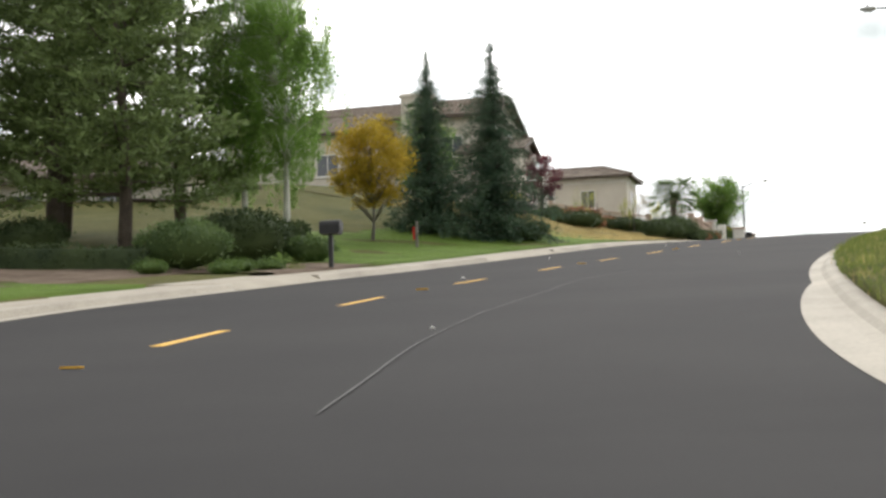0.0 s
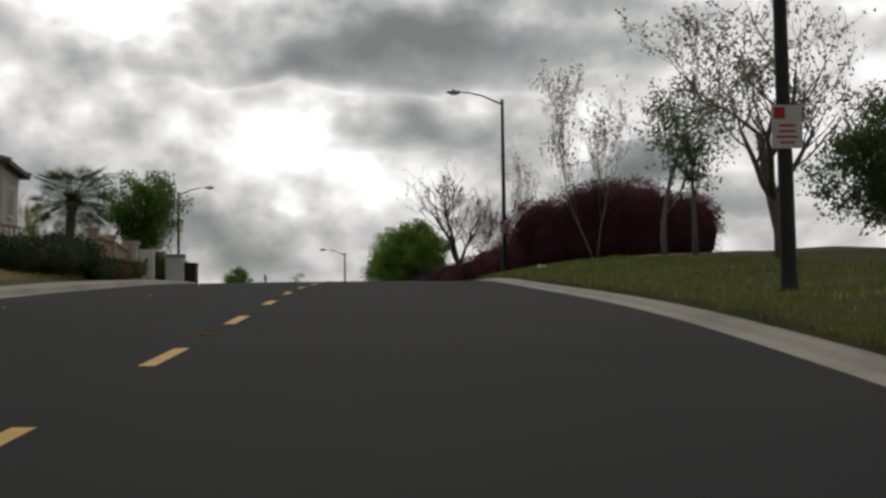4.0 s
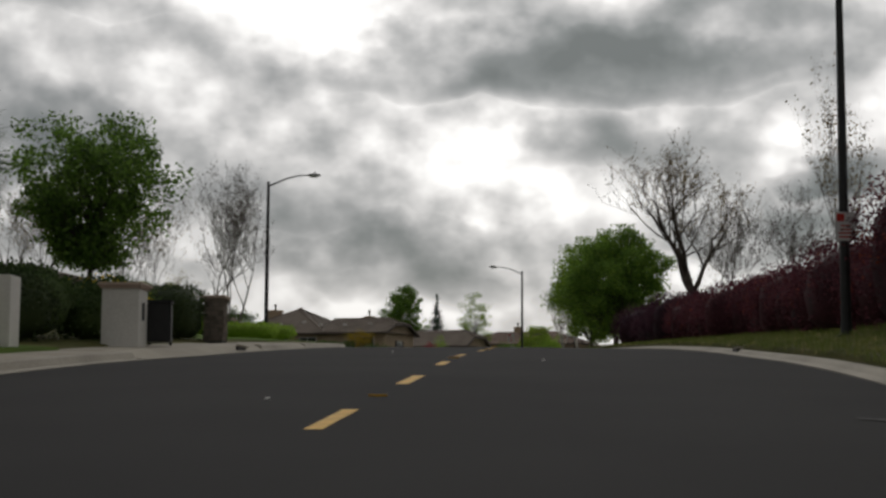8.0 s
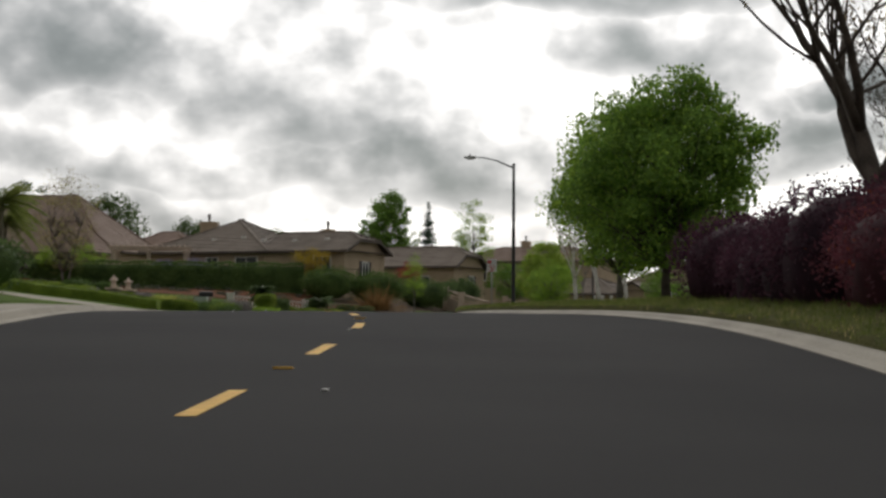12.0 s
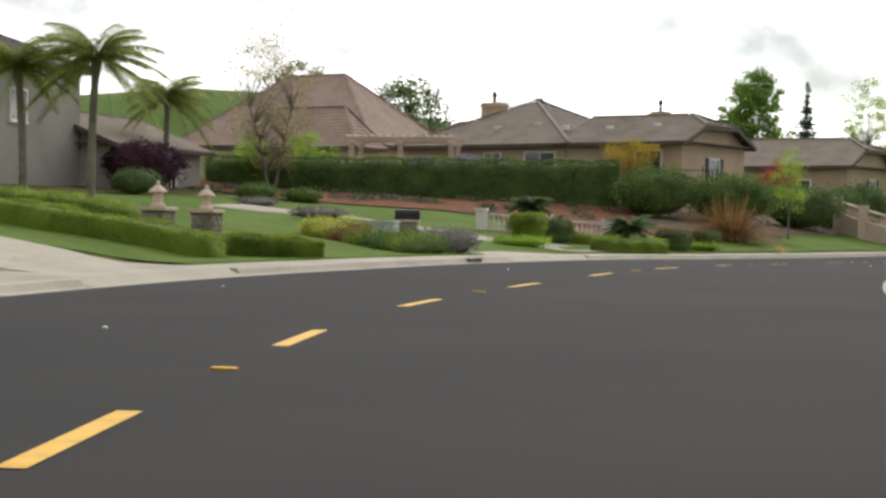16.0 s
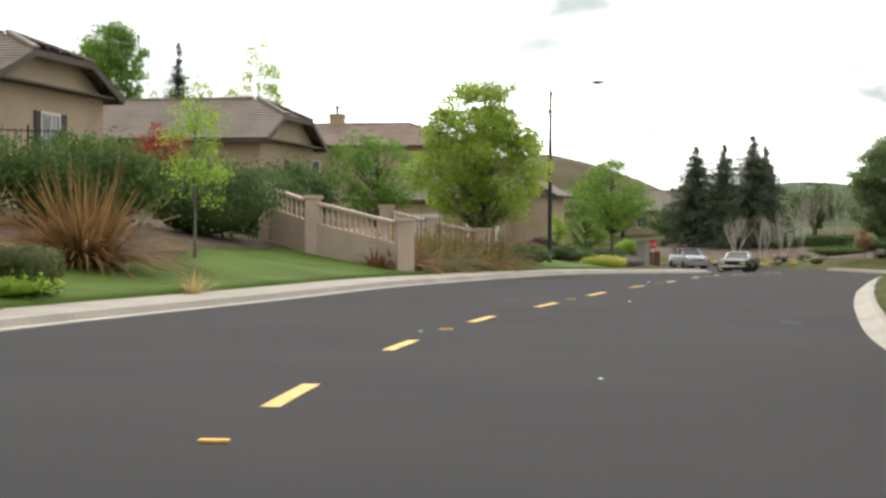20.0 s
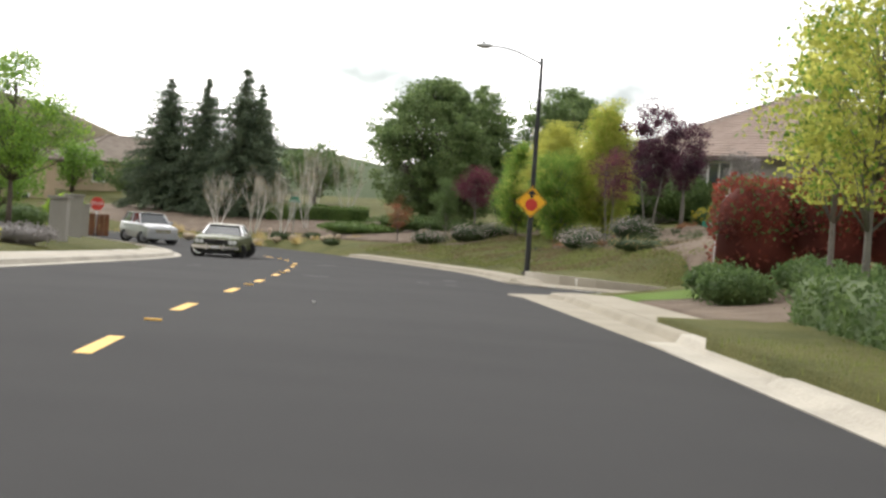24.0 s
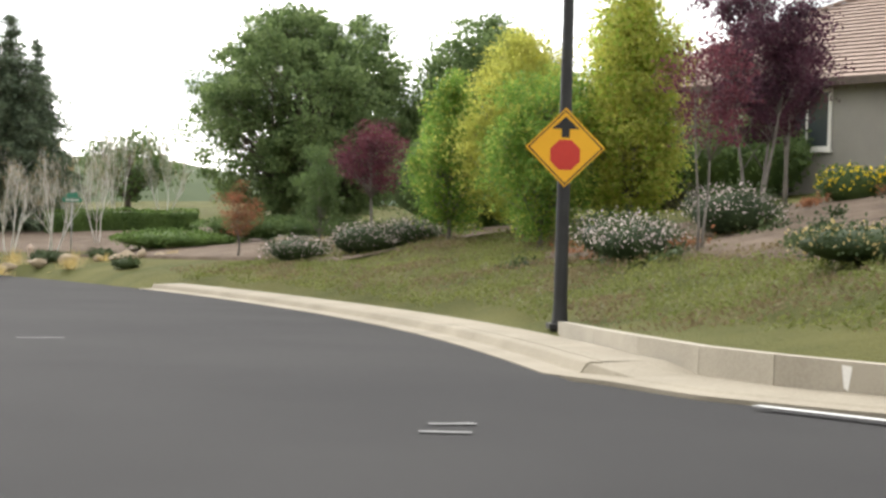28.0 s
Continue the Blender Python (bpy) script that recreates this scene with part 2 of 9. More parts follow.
STUCCO = material("beige_stucco", (0.40, 0.31, 0.21), (0.52, 0.41, 0.29), rough=0.95, scale=0.6, fine=25, bump=0.25)
STUCCO_CREAM = material("cream_stucco", (0.58, 0.53, 0.45), (0.72, 0.67, 0.59), rough=0.95, scale=0.6, fine=25, bump=0.25)
STUCCO_GREY = material("grey_stucco", (0.25, 0.235, 0.21), (0.34, 0.32, 0.29), rough=0.95, scale=0.6, fine=25, bump=0.25)
ROOF_BROWN = material("brown_roof_tile", (0.165, 0.132, 0.108), (0.285, 0.238, 0.198), rough=0.9, scale=0.8, fine=9, bump=0.3, obj=0.2)
ROOF_PINK = material("pinkish_roof_tile", (0.24, 0.17, 0.138), (0.38, 0.285, 0.235), rough=0.9, scale=0.8, fine=9, bump=0.3, obj=0.2)
TRIM_BROWN = material("dark_brown_trim", (0.06, 0.045, 0.035), (0.11, 0.085, 0.065), rough=0.7, scale=2, fine=30, bump=0.1)
TRIM_WHITE = material("white_painted_trim", (0.68, 0.66, 0.60), (0.82, 0.80, 0.76), rough=0.6, scale=2, fine=30, bump=0.05)
SHUTTER = material("dark_shutter", (0.03, 0.026, 0.026), (0.055, 0.045, 0.045), rough=0.6, scale=3, fine=30, bump=0.1)
WHITE_STUCCO = material("white_stucco", (0.62, 0.60, 0.55), (0.78, 0.76, 0.71), rough=0.9, scale=0.8, fine=20, bump=0.2)
CAST_STONE = material("tan_cast_stone", (0.49, 0.375, 0.295), (0.65, 0.52, 0.43), rough=0.9, scale=1.0, fine=25, bump=0.2)
STONE = material("brown_field_stone", (0.10, 0.08, 0.07), (0.30, 0.25, 0.21), rough=0.9, scale=3, fine=20, bump=0.4, obj=0.5)
MORTAR = material("grey_mortar", (0.12, 0.11, 0.10), (0.2, 0.19, 0.17), rough=0.95, scale=5, fine=40, bump=0.3)
BOULDER = material("tan_boulder", (0.22, 0.17, 0.11), (0.42, 0.34, 0.24), rough=0.95, scale=2, fine=15, bump=0.5)
UTILITY = material("utility_green_grey", (0.36, 0.42, 0.37), (0.46, 0.52, 0.46), rough=0.6, scale=2, fine=30, bump=0.05)
BARK = material("brown_bark", (0.045, 0.036, 0.03), (0.13, 0.105, 0.085), rough=0.95, scale=3, fine=25, bump=0.8, bump_dist=0.04)
GREY_BARK = material("grey_bark", (0.10, 0.09, 0.08), (0.24, 0.22, 0.195), rough=0.95, scale=3, fine=25, bump=0.6, bump_dist=0.03)
WHITE_BARK = material("white_birch_bark", (0.42, 0.40, 0.36), (0.78, 0.76, 0.72), rough=0.9, scale=2.5, fine=16, bump=0.4, bump_dist=0.03)
PALM_BARK = material("palm_bark", (0.12, 0.10, 0.08), (0.26, 0.22, 0.18), rough=0.95, scale=2, fine=18, bump=0.9, bump_dist=0.05)
GLASS = glass_material("window_glass")
CAR_GLASS = glass_material("car_glass", (0.03, 0.035, 0.04))
CAR_GREEN = material("green_car_paint", (0.052, 0.062, 0.020), (0.070, 0.080, 0.028), rough=0.5, scale=1, fine=60, bump=0.0, coat=0.04, spec=0.15)
CAR_WHITE = material("white_vinyl_roof", (0.62, 0.61, 0.56), (0.72, 0.71, 0.66), rough=0.5, scale=2, fine=90, bump=0.1)
CHROME = material("chrome", (0.6, 0.6, 0.62), (0.75, 0.75, 0.76), rough=0.12, metal=1.0, scale=3, fine=30, bump=0.0)
RUBBER = material("tyre_rubber", (0.012, 0.012, 0.012), (0.025, 0.025, 0.025), rough=0.85, scale=6, fine=60, bump=0.2)
BLACK = material("black_plastic", (0.008, 0.008, 0.009), (0.018, 0.018, 0.018), rough=0.5, scale=5, fine=50, bump=0.05)
LENS = material("headlight_glass", (0.55, 0.56, 0.55), (0.75, 0.75, 0.73), rough=0.1, scale=5, fine=30, bump=0.0, coat=1.0)
SIGN_YELLOW = material("sign_yellow", (0.80, 0.40, 0.012), (0.86, 0.45, 0.02), rough=0.5, scale=3, fine=30, bump=0.0)
SIGN_RED = material("sign_red", (0.50, 0.03, 0.02), (0.58, 0.045, 0.03), rough=0.5, scale=3, fine=30, bump=0.0)
SIGN_WHITE = material("sign_white", (0.62, 0.62, 0.61), (0.72, 0.72, 0.71), rough=0.5, scale=3, fine=30, bump=0.0)
SIGN_GREEN = material("street_sign_green", (0.02, 0.18, 0.11), (0.03, 0.22, 0.14), rough=0.5, scale=3, fine=30, bump=0.0)
SIGN_BLACK = material("sign_black", (0.015, 0.015, 0.015), (0.025, 0.025, 0.025), rough=0.5, scale=3, fine=30, bump=0.0)

L_PINE = leaf_material("pine_needles", (0.048, 0.069, 0.023), (0.142, 0.193, 0.068), 0.15)
L_FIR = leaf_material("fir_needles", (0.020, 0.042, 0.027), (0.072, 0.112, 0.068), 0.12)
L_REDWOOD = leaf_material("redwood_needles", (0.026, 0.044, 0.028), (0.105, 0.132, 0.078), 0.12)
L_BIRCH = leaf_material("birch_leaves", (0.075, 0.130, 0.030), (0.205, 0.310, 0.085), 0.45)
L_YELLOW = leaf_material("yellow_leaves", (0.17, 0.13, 0.015), (0.40, 0.29, 0.04), 0.4)
L_GREEN = leaf_material("green_leaves", (0.058, 0.110, 0.020), (0.175, 0.285, 0.055), 0.35)
L_OAK = leaf_material("oak_leaves", (0.036, 0.064, 0.022), (0.110, 0.155, 0.055), 0.3)
L_OAK_FULL = leaf_material("large_oak_leaves", (0.046, 0.078, 0.028), (0.150, 0.198, 0.078), 0.35)
L_LIME = leaf_material("lime_leaves", (0.115, 0.190, 0.023), (0.270, 0.375, 0.062), 0.45)
L_OLIVE = leaf_material("yellow_green_leaves", (0.155, 0.185, 0.034), (0.42, 0.405, 0.10), 0.45)
L_MAROON = leaf_material("maroon_leaves", (0.036, 0.015, 0.021), (0.128, 0.038, 0.05), 0.3)
L_PURPLE = leaf_material("purple_plum_leaves", (0.021, 0.010, 0.017), (0.082, 0.032, 0.048), 0.3)
L_RED = leaf_material("red_photinia_leaves", (0.065, 0.018, 0.014), (0.24, 0.06, 0.04), 0.35)
L_RUST = leaf_material("rust_leaves", (0.105, 0.045, 0.024), (0.235, 0.115, 0.06), 0.4)
L_BUD = leaf_material("brown_buds", (0.10, 0.075, 0.045), (0.24, 0.19, 0.10), 0.4)
L_SHRUB = leaf_material("dark_shrub_leaves", (0.019, 0.032, 0.014), (0.061, 0.084, 0.032), 0.2)
L_HEDGE = leaf_material("hedge_leaves", (0.036, 0.066, 0.018), (0.112, 0.168, 0.045), 0.3)
L_BOX = leaf_material("box_hedge_leaves", (0.06, 0.10, 0.014), (0.21, 0.27, 0.045), 0.4)
L_LAVENDER = leaf_material("lavender_leaves", (0.09, 0.085, 0.075), (0.20, 0.185, 0.18), 0.2)
L_FLAX = leaf_material("bronze_flax_blades", (0.075, 0.040, 0.016), (0.25, 0.15, 0.06), 0.35)
L_LAWN = leaf_material("lawn_blades", (0.06, 0.104, 0.02), (0.13, 0.2, 0.044), 0.4)
L_STRAW = leaf_material("straw_blades", (0.20, 0.15, 0.06), (0.46, 0.37, 0.17), 0.3)
L_GRASS = leaf_material("grass_blades", (0.05, 0.078, 0.016), (0.145, 0.165, 0.042), 0.4)
L_PALM = leaf_material("palm_leaflets", (0.07, 0.10, 0.02), (0.24, 0.26, 0.07), 0.35)
L_FLOWER = leaf_material("white_pink_flowers", (0.36, 0.29, 0.28), (0.54, 0.47, 0.45), 0.4)
L_YFLOWER = leaf_material("yellow_flowers", (0.6, 0.42, 0.02), (0.8, 0.62, 0.04), 0.4)
L_WISTERIA = leaf_material("wisteria_blooms", (0.12, 0.10, 0.17), (0.30, 0.27, 0.40), 0.4)

# ---- the street's line and the lie of the land ----
CENTRE = [(24, -139, -16.00), (15.5, -111.8, -12.90), (6.15, -78.1, -9.20), (2.8, -66.7, -7.82), (1.5, -54.9, -6.43), (1.2, -44.1, -5.24), (1.6, -33.2, -4.04),
          (3.1, -12.1, -1.67), (3.9, 6.3, 0.08), (5.1, 25.8, 1.74), (5.8, 40.5, 2.62), (6.2, 55.0, 3.36), (6.1, 69.9, 4.01), (5.0, 79.5, 4.31), (3.1, 89.6, 4.41),
          (0.9, 99.7, 4.46), (-0.8, 110.0, 4.44), (-1.4, 120.3, 4.42), (-0.9, 130.2, 4.38), (0.8, 140.3, 4.25), (3.7, 150.3, 4.11), (7.9, 160.5, 4.04), (12.3, 170.1, 4.02),
          (20.6, 187.6, 3.77), (28.6, 203.4, 3.36), (34.4, 215.0, 3.05), (38.8, 225.0, 2.80), (41.6, 235.0, 2.58), (43.0, 246.0, 2.42), (42.6, 258.0, 2.30), (39.5, 270.0, 2.25), (33, 283, 2.20), (22, 296, 2.20), (5, 308, 2.20)]
HALF = 6.05                      # kerb to kerb 12.1 m


def catmull(points, step=0.5):
    p = [Vector(q) for q in points]
    p = [2 * p[0] - p[1]] + p + [2 * p[-1] - p[-2]]
    out = []
    for i in range(1, len(p) - 2):
        a, b, c, d = p[i - 1:i + 3]
        n = max(2, int((c - b).length / step))
        for k in range(n):
            t = k / n
            out.append(0.5 * (2 * b + (c - a) * t + (2 * a - 5 * b + 4 * c - d) * t * t + (3 * b - a - 3 * c + d) * t ** 3))
    out.append(p[-2])
    return np.array([tuple(v) for v in out])


LINE = catmull(CENTRE, 0.4)
SEG = np.linalg.norm(np.diff(LINE[:, :2], axis=0), axis=1)
STA = np.r_[0, np.cumsum(SEG)]
TAN = np.gradient(LINE[:, :2], axis=0)
TAN /= np.linalg.norm(TAN, axis=1)[:, None]
LENGTH = STA[-1]
_mono = int(np.argmax(LINE[:, 1]))


def sy(y):
    """The station at which the street's line passes y."""
    return float(np.interp(y, LINE[:_mono, 1], STA[:_mono]))


# the street widens a little at its bends: on the inside, and into the planting on the west
BULGE_EAST = ([sy(y) for y in (87, 93, 98, 103, 108, 114, 124, 138, 150, 159, 170)], [0, .2, .3, .45, .68, .85, .8, .6, .45, .25, 0])
BULGE = ([250, 259, 266, 273, 277, 284, 289], [0, 0.4, 1.1, 1.5, 1.3, 0.35, 0])


def rp(s, d, h=0.0):
    """World point at station s, d metres to the right of the street's middle, h over the road there."""
    x, y, z = (float(np.interp(s, STA, LINE[:, k])) for k in range(3))
    if d < -5.5:
        d += float(np.interp(s, *BULGE))
    elif d > 5.5:
        d += float(np.interp(s, *BULGE_EAST))
    tx, ty = (float(np.interp(s, STA, TAN[:, k])) for k in range(2))
    n = math.hypot(tx, ty)
    return Vector((x + ty / n * d, y - tx / n * d, z + h - 0.0016 * min(abs(d), HALF) ** 2 * 0.6))


def head(s):
    """Degrees by which the street's direction turns to the left from +y."""
    tx, ty = (float(np.interp(s, STA, TAN[:, k])) for k in range(2))
    return math.degrees(math.atan2(-tx, ty))


# heights over the road at distances from its middle, by the line's y: left side, then right side
DIST = [6.6, 8.0, 11.0, 16.0, 24.0, 36.0, 70.0]
LAND = [(-140, (.15, .2, .4, .8, 1.2, 1.5, 2), (.15, .3, .5, .8, .9, 1, 1)),
        (-60, (.15, .2, .35, .6, 1.0, 1.5, 3), (.15, .3, .5, .8, .9, 1, 1)),
        (-38, (.15, .2, .35, .8, 1.3, 2.0, 4), (.15, .3, .6, .9, .9, 0.9, 0.5)),
        (-20, (.15, .2, .55, 1.5, 2.6, 3.4, 5), (.15, .3, .6, .9, .8, 0.7, 0.0)),
        (0, (.15, .2, .75, 2.3, 4.2, 5.2, 6), (.15, .35, .7, .9, .7, .5, -.5)),
        (20, (.15, .2, .6, 1.8, 3.8, 4.6, 5), (.15, .4, .8, 1.0, .8, .5, -.5)),
        (40, (.15, .2, .35, 0.9, 2.4, 3.4, 4), (.15, .4, .8, 1.0, 1.0, .8, 0)),
        (65, (.15, .2, .3, 0.7, 1.6, 2.4, 3), (.15, .35, .6, .8, .8, .6, 0)),
        (90, (.15, .2, .3, 0.6, 1.0, 1.6, 3), (.15, .25, .4, .5, .4, .0, -1)),
        (110, (.15, .2, .5, 1.1, 1.5, 2.0, 4), (.15, .25, .4, .5, .2, -.4, -1)),
        (123, (.15, .2, .6, 1.25, 1.7, 2.4, 4.5), (.15, .28, .45, .5, .2, -.4, -1)),
        (132, (.15, .2, .45, 0.9, 1.5, 2.6, 5), (.15, .3, .5, .5, .2, -.4, -1)),
        (150, (.15, .2, .5, 1.0, 1.9, 2.75, 6), (.15, .3, .5, .5, .4, .2, .2)),
        (172, (.15, .2, .6, 1.5, 2.7, 3.2, 7), (.15, .17, .5, .7, .9, 1, 1)),
        (195, (.15, .2, .5, 1.1, 2.0, 3.4, 7), (.15, .17, .5, .8, 1.2, 1.6, 2)),
        (215, (.15, .2, .4, .8, 1.4, 2.2, 4), (.05, .1, 1.1, 2.5, 4.4, 5.4, 6.5)),
        (240, (.15, .2, .4, .7, 1.0, 1.6, 3), (.15, .45, 1.0, 2.0, 3.4, 4.6, 6.5)),
        (262, (.15, .2, .4, .7, 1.0, 1.6, 3), (.15, .35, .6, 1.0, 1.5, 2.0, 4))]
_ly = [r[0] for r in LAND]
_ll, _lr = np.array([r[1] for r in LAND]), np.array([r[2] for r in LAND])


def lateral(x, y):
    """Station index and distance from the street's middle (right positive) of many places."""
    x, y = np.atleast_1d(np.asarray(x, float)), np.atleast_1d(np.asarray(y, float))
    idx, off = np.empty(len(x), int), np.empty(len(x))
    for a in range(0, len(x), 4000):
        dx = x[a:a + 4000, None] - LINE[None, :, 0]
        dy = y[a:a + 4000, None] - LINE[None, :, 1]
        k = (dx * dx + dy * dy).argmin(1)
        i = np.arange(len(k))
        idx[a:a + 4000] = k
        side = dx[i, k] * TAN[k, 1] - dy[i, k] * TAN[k, 0]
        off[a:a + 4000] = np.sign(side) * np.hypot(dx[i, k], dy[i, k])
    return idx, off


def side_road(x, y):
    """Distance inside the side street that leaves to the right (negative: inside)."""
    ux, uy = 0.88, -0.475
    px, py = np.asarray(x) - 38.0, np.asarray(y) - 207.6
    along, across = px * ux + py * uy, -px * uy + py * ux
    half = 4.3 + np.where(across > 0, 3.1 * np.clip(1 - along / 5, 0, 1), 0)
    dist = np.abs(across) - half
    dist = np.where((across < 0) & (dist > 0), dist * 5, dist)
    return np.where(along > -4, dist, 99.0)


def land(x, y):
    """Height of the ground, many places at once."""
    idx, off = lateral(x, y)
    ya = np.minimum(LINE[idx, 1], 262.0)
    row = np.interp(ya, _ly, np.arange(len(_ly)))
    i0 = np.minimum(row.astype(int), len(_ly) - 2)
    f = row - i0
    out = np.zeros(len(off))
    d = np.abs(off)
    for tab, pick in ((_ll, off < 0), (_lr, off >= 0)):
        h = np.zeros(len(off))
        for k in range(len(DIST) - 1):
            lo, hi = DIST[k], DIST[k + 1]
            a = tab[i0, k] * (1 - f) + tab[i0 + 1, k] * f
            b = tab[i0, k + 1] * (1 - f) + tab[i0 + 1, k + 1] * f
            w = np.clip((d - lo) / (hi - lo), 0, 1)
            sel = (d >= lo) & ((d < hi) | (k == len(DIST) - 2))
            h = np.where(sel, a + (b - a) * w, h)
        out = np.where(pick, h, out)
    z = LINE[idx, 2] + np.where(d < DIST[0], 0.15, out)
    z = z + np.where(d > 9, 0.05 * np.sin(np.asarray(x) * 0.7) * np.cos(np.asarray(y) * 0.55), 0)
    sr = side_road(x, y)
    z = np.where((off > 0) & (sr < 3), LINE[idx, 2] + np.clip((sr + 0.2) / 3, 0, 1) * (z - LINE[idx, 2]) - 0.05, z)
    far = np.clip((d - 70) / 250, 0, 1)
    return z * (1 - far) + 2.0 * far


def gz(x, y):
    return float(land([x], [y])[0])


# ---- building helpers ----


def mesh_ob(name, verts, faces, mat, parent=None, smooth=False):
    me = bpy.data.meshes.new(name)
    me.from_pydata([tuple(v) for v in verts], [], faces)
    me.update()
    for m in (mat if isinstance(mat, (list, tuple)) else [mat]):
        me.materials.append(m)
    if smooth:
        me.polygons.foreach_set("use_smooth", [True] * len(me.polygons))
    ob = new(name, me)
    if parent is not None:
        ob.parent = parent
    return ob


def part(name, bm, mat, parent=None, label="", smooth=False):
    me = bpy.data.meshes.new(name)
    bm.to_mesh(me)
    bm.free()
    for m in (mat if isinstance(mat, (list, tuple)) else [mat]):
        me.materials.append(m)
    if smooth:
        me.polygons.foreach_set("use_smooth", [True] * len(me.polygons))
    ob = new(name, me)
    if parent is not None:
        ob.parent = parent
    if label:
        ob["label"] = label
    return ob


def empty(name, m, label, category, group="", kind=""):
    ob = new(name)
    ob.matrix_world = m
    return tagged(ob, label, category, group, kind)


def box(bm, x0, x1, y0, y1, z0, z1, bevel=0.0, m=None):
    r = bmesh.ops.create_cube(bm, size=1)
    for v in r['verts']:
        v.co = Vector((x0 + (v.co.x + .5) * (x1 - x0), y0 + (v.co.y + .5) * (y1 - y0), z0 + (v.co.z + .5) * (z1 - z0)))
        if m is not None:
            v.co = m @ v.co
    if bevel:
        es = {e for v in r['verts'] for e in v.link_edges}
        bmesh.ops.bevel(bm, geom=list(es), offset=bevel, segments=2, affect='EDGES')
    return bm


def new_box(*a, **k):
    return box(bmesh.new(), *a, **k)


def lathe(bm, profile, n=12, m=None):
    """Rings of (radius, z), closed at both ends."""
    rings = []
    for r, z in profile:
        ring = [bm.verts.new((r * math.cos(2 * math.pi * i / n), r * math.sin(2 * math.pi * i / n), z)) for i in range(n)]
        rings.append(ring)
    for a, b in zip(rings, rings[1:]):
        for i in range(n):
            bm.faces.new((a[i], a[(i + 1) % n], b[(i + 1) % n], b[i]))
    bm.faces.new(rings[0][::-1])
    bm.faces.new(rings[-1])
    if m is not None:
        bmesh.ops.transform(bm, matrix=m, verts=[v for r in rings for v in r])
    return bm


def tube(V, F, pts, radii, n=6):
    """Adds a tapering tube along pts to vertex and face lists."""
    pts = [Vector(p) for p in pts]
    base = len(V)
    for i, (p, r) in enumerate(zip(pts, radii)):
        t = (pts[min(i + 1, len(pts) - 1)] - pts[max(i - 1, 0)])
        t = t.normalized() if t.length > 1e-6 else Vector((0, 0, 1))
        u = t.cross(Vector((0.31, 0.95, 0.12))).normalized()
        w = t.cross(u)
        for k in range(n):
            a = 2 * math.pi * k / n
            V.append(p + (u * math.cos(a) + w * math.sin(a)) * r)
    for i in range(len(pts) - 1):
        for k in range(n):
            a, b = base + i * n + k, base + i * n + (k + 1) % n
            F.append((a, b, b + n, a + n))
    F.append(tuple(base + k for k in range(n))[::-1])
    F.append(tuple(base + (len(pts) - 1) * n + k for k in range(n)))


def quads_mesh(name, centres, size, aspect, rng, mats, up=0.0, axis=None, mat_index=None, extra=None):
    """One mesh of many small leaf-shaped quads, turned at random (up: leaning to lie flat; axis: their long way)."""
    c = np.asarray(centres, float)
    n = len(c)
    nrm = rng.normal(size=(n, 3))
    nrm[:, 2] += up * np.sign(rng.random(n) - 0.2) * 1.5
    nrm /= np.linalg.norm(nrm, axis=1)[:, None]
    a = rng.normal(size=(n, 3)) if axis is None else np.asarray(axis, float) + rng.normal(size=(n, 3)) * 0.25
    u = a - (a * nrm).sum(1)[:, None] * nrm
    u /= np.linalg.norm(u, axis=1)[:, None] + 1e-9
    v = np.cross(nrm, u)
    s = (size * (0.6 + 0.8 * rng.random(n)))[:, None]
    P = np.stack([c - u * s, c + v * s * aspect, c + u * s, c - v * s * aspect], 1).reshape(-1, 3)
    nv, nf = len(P), n
    ev, ef = (np.zeros((0, 3)), []) if extra is None else (np.array([tuple(q) for q in extra[0]]).reshape(-1, 3), extra[1])
    me = bpy.data.meshes.new(name)
    loops = list(range(nv))
    tot, starts = [4] * nf, list(range(0, nv, 4))
    pos = nv
    for f in ef:
        loops.extend(nv + i for i in f)
        starts.append(pos)
        tot.append(len(f))
        pos += len(f)
    me.vertices.add(nv + len(ev))
    me.vertices.foreach_set("co", np.concatenate([P, ev]).astype(np.float32).ravel())
    me.loops.add(len(loops))
    me.loops.foreach_set("vertex_index", np.array(loops, np.int32))
    me.polygons.add(len(starts))
    me.polygons.foreach_set("loop_start", np.array(starts, np.int32))
    me.polygons.foreach_set("loop_total", np.array(tot, np.int32))
    for m in mats:
        me.materials.append(m)
    mi = np.zeros(len(starts), np.int32)
    if mat_index is not None:
        mi[:nf] = mat_index
    if ef:
        mi[nf:] = 0
    me.polygons.foreach_set("material_index", mi)
    me.update(calc_edges=True)
    me.validate()
    return me

# ---- ground, road, kerbs ----


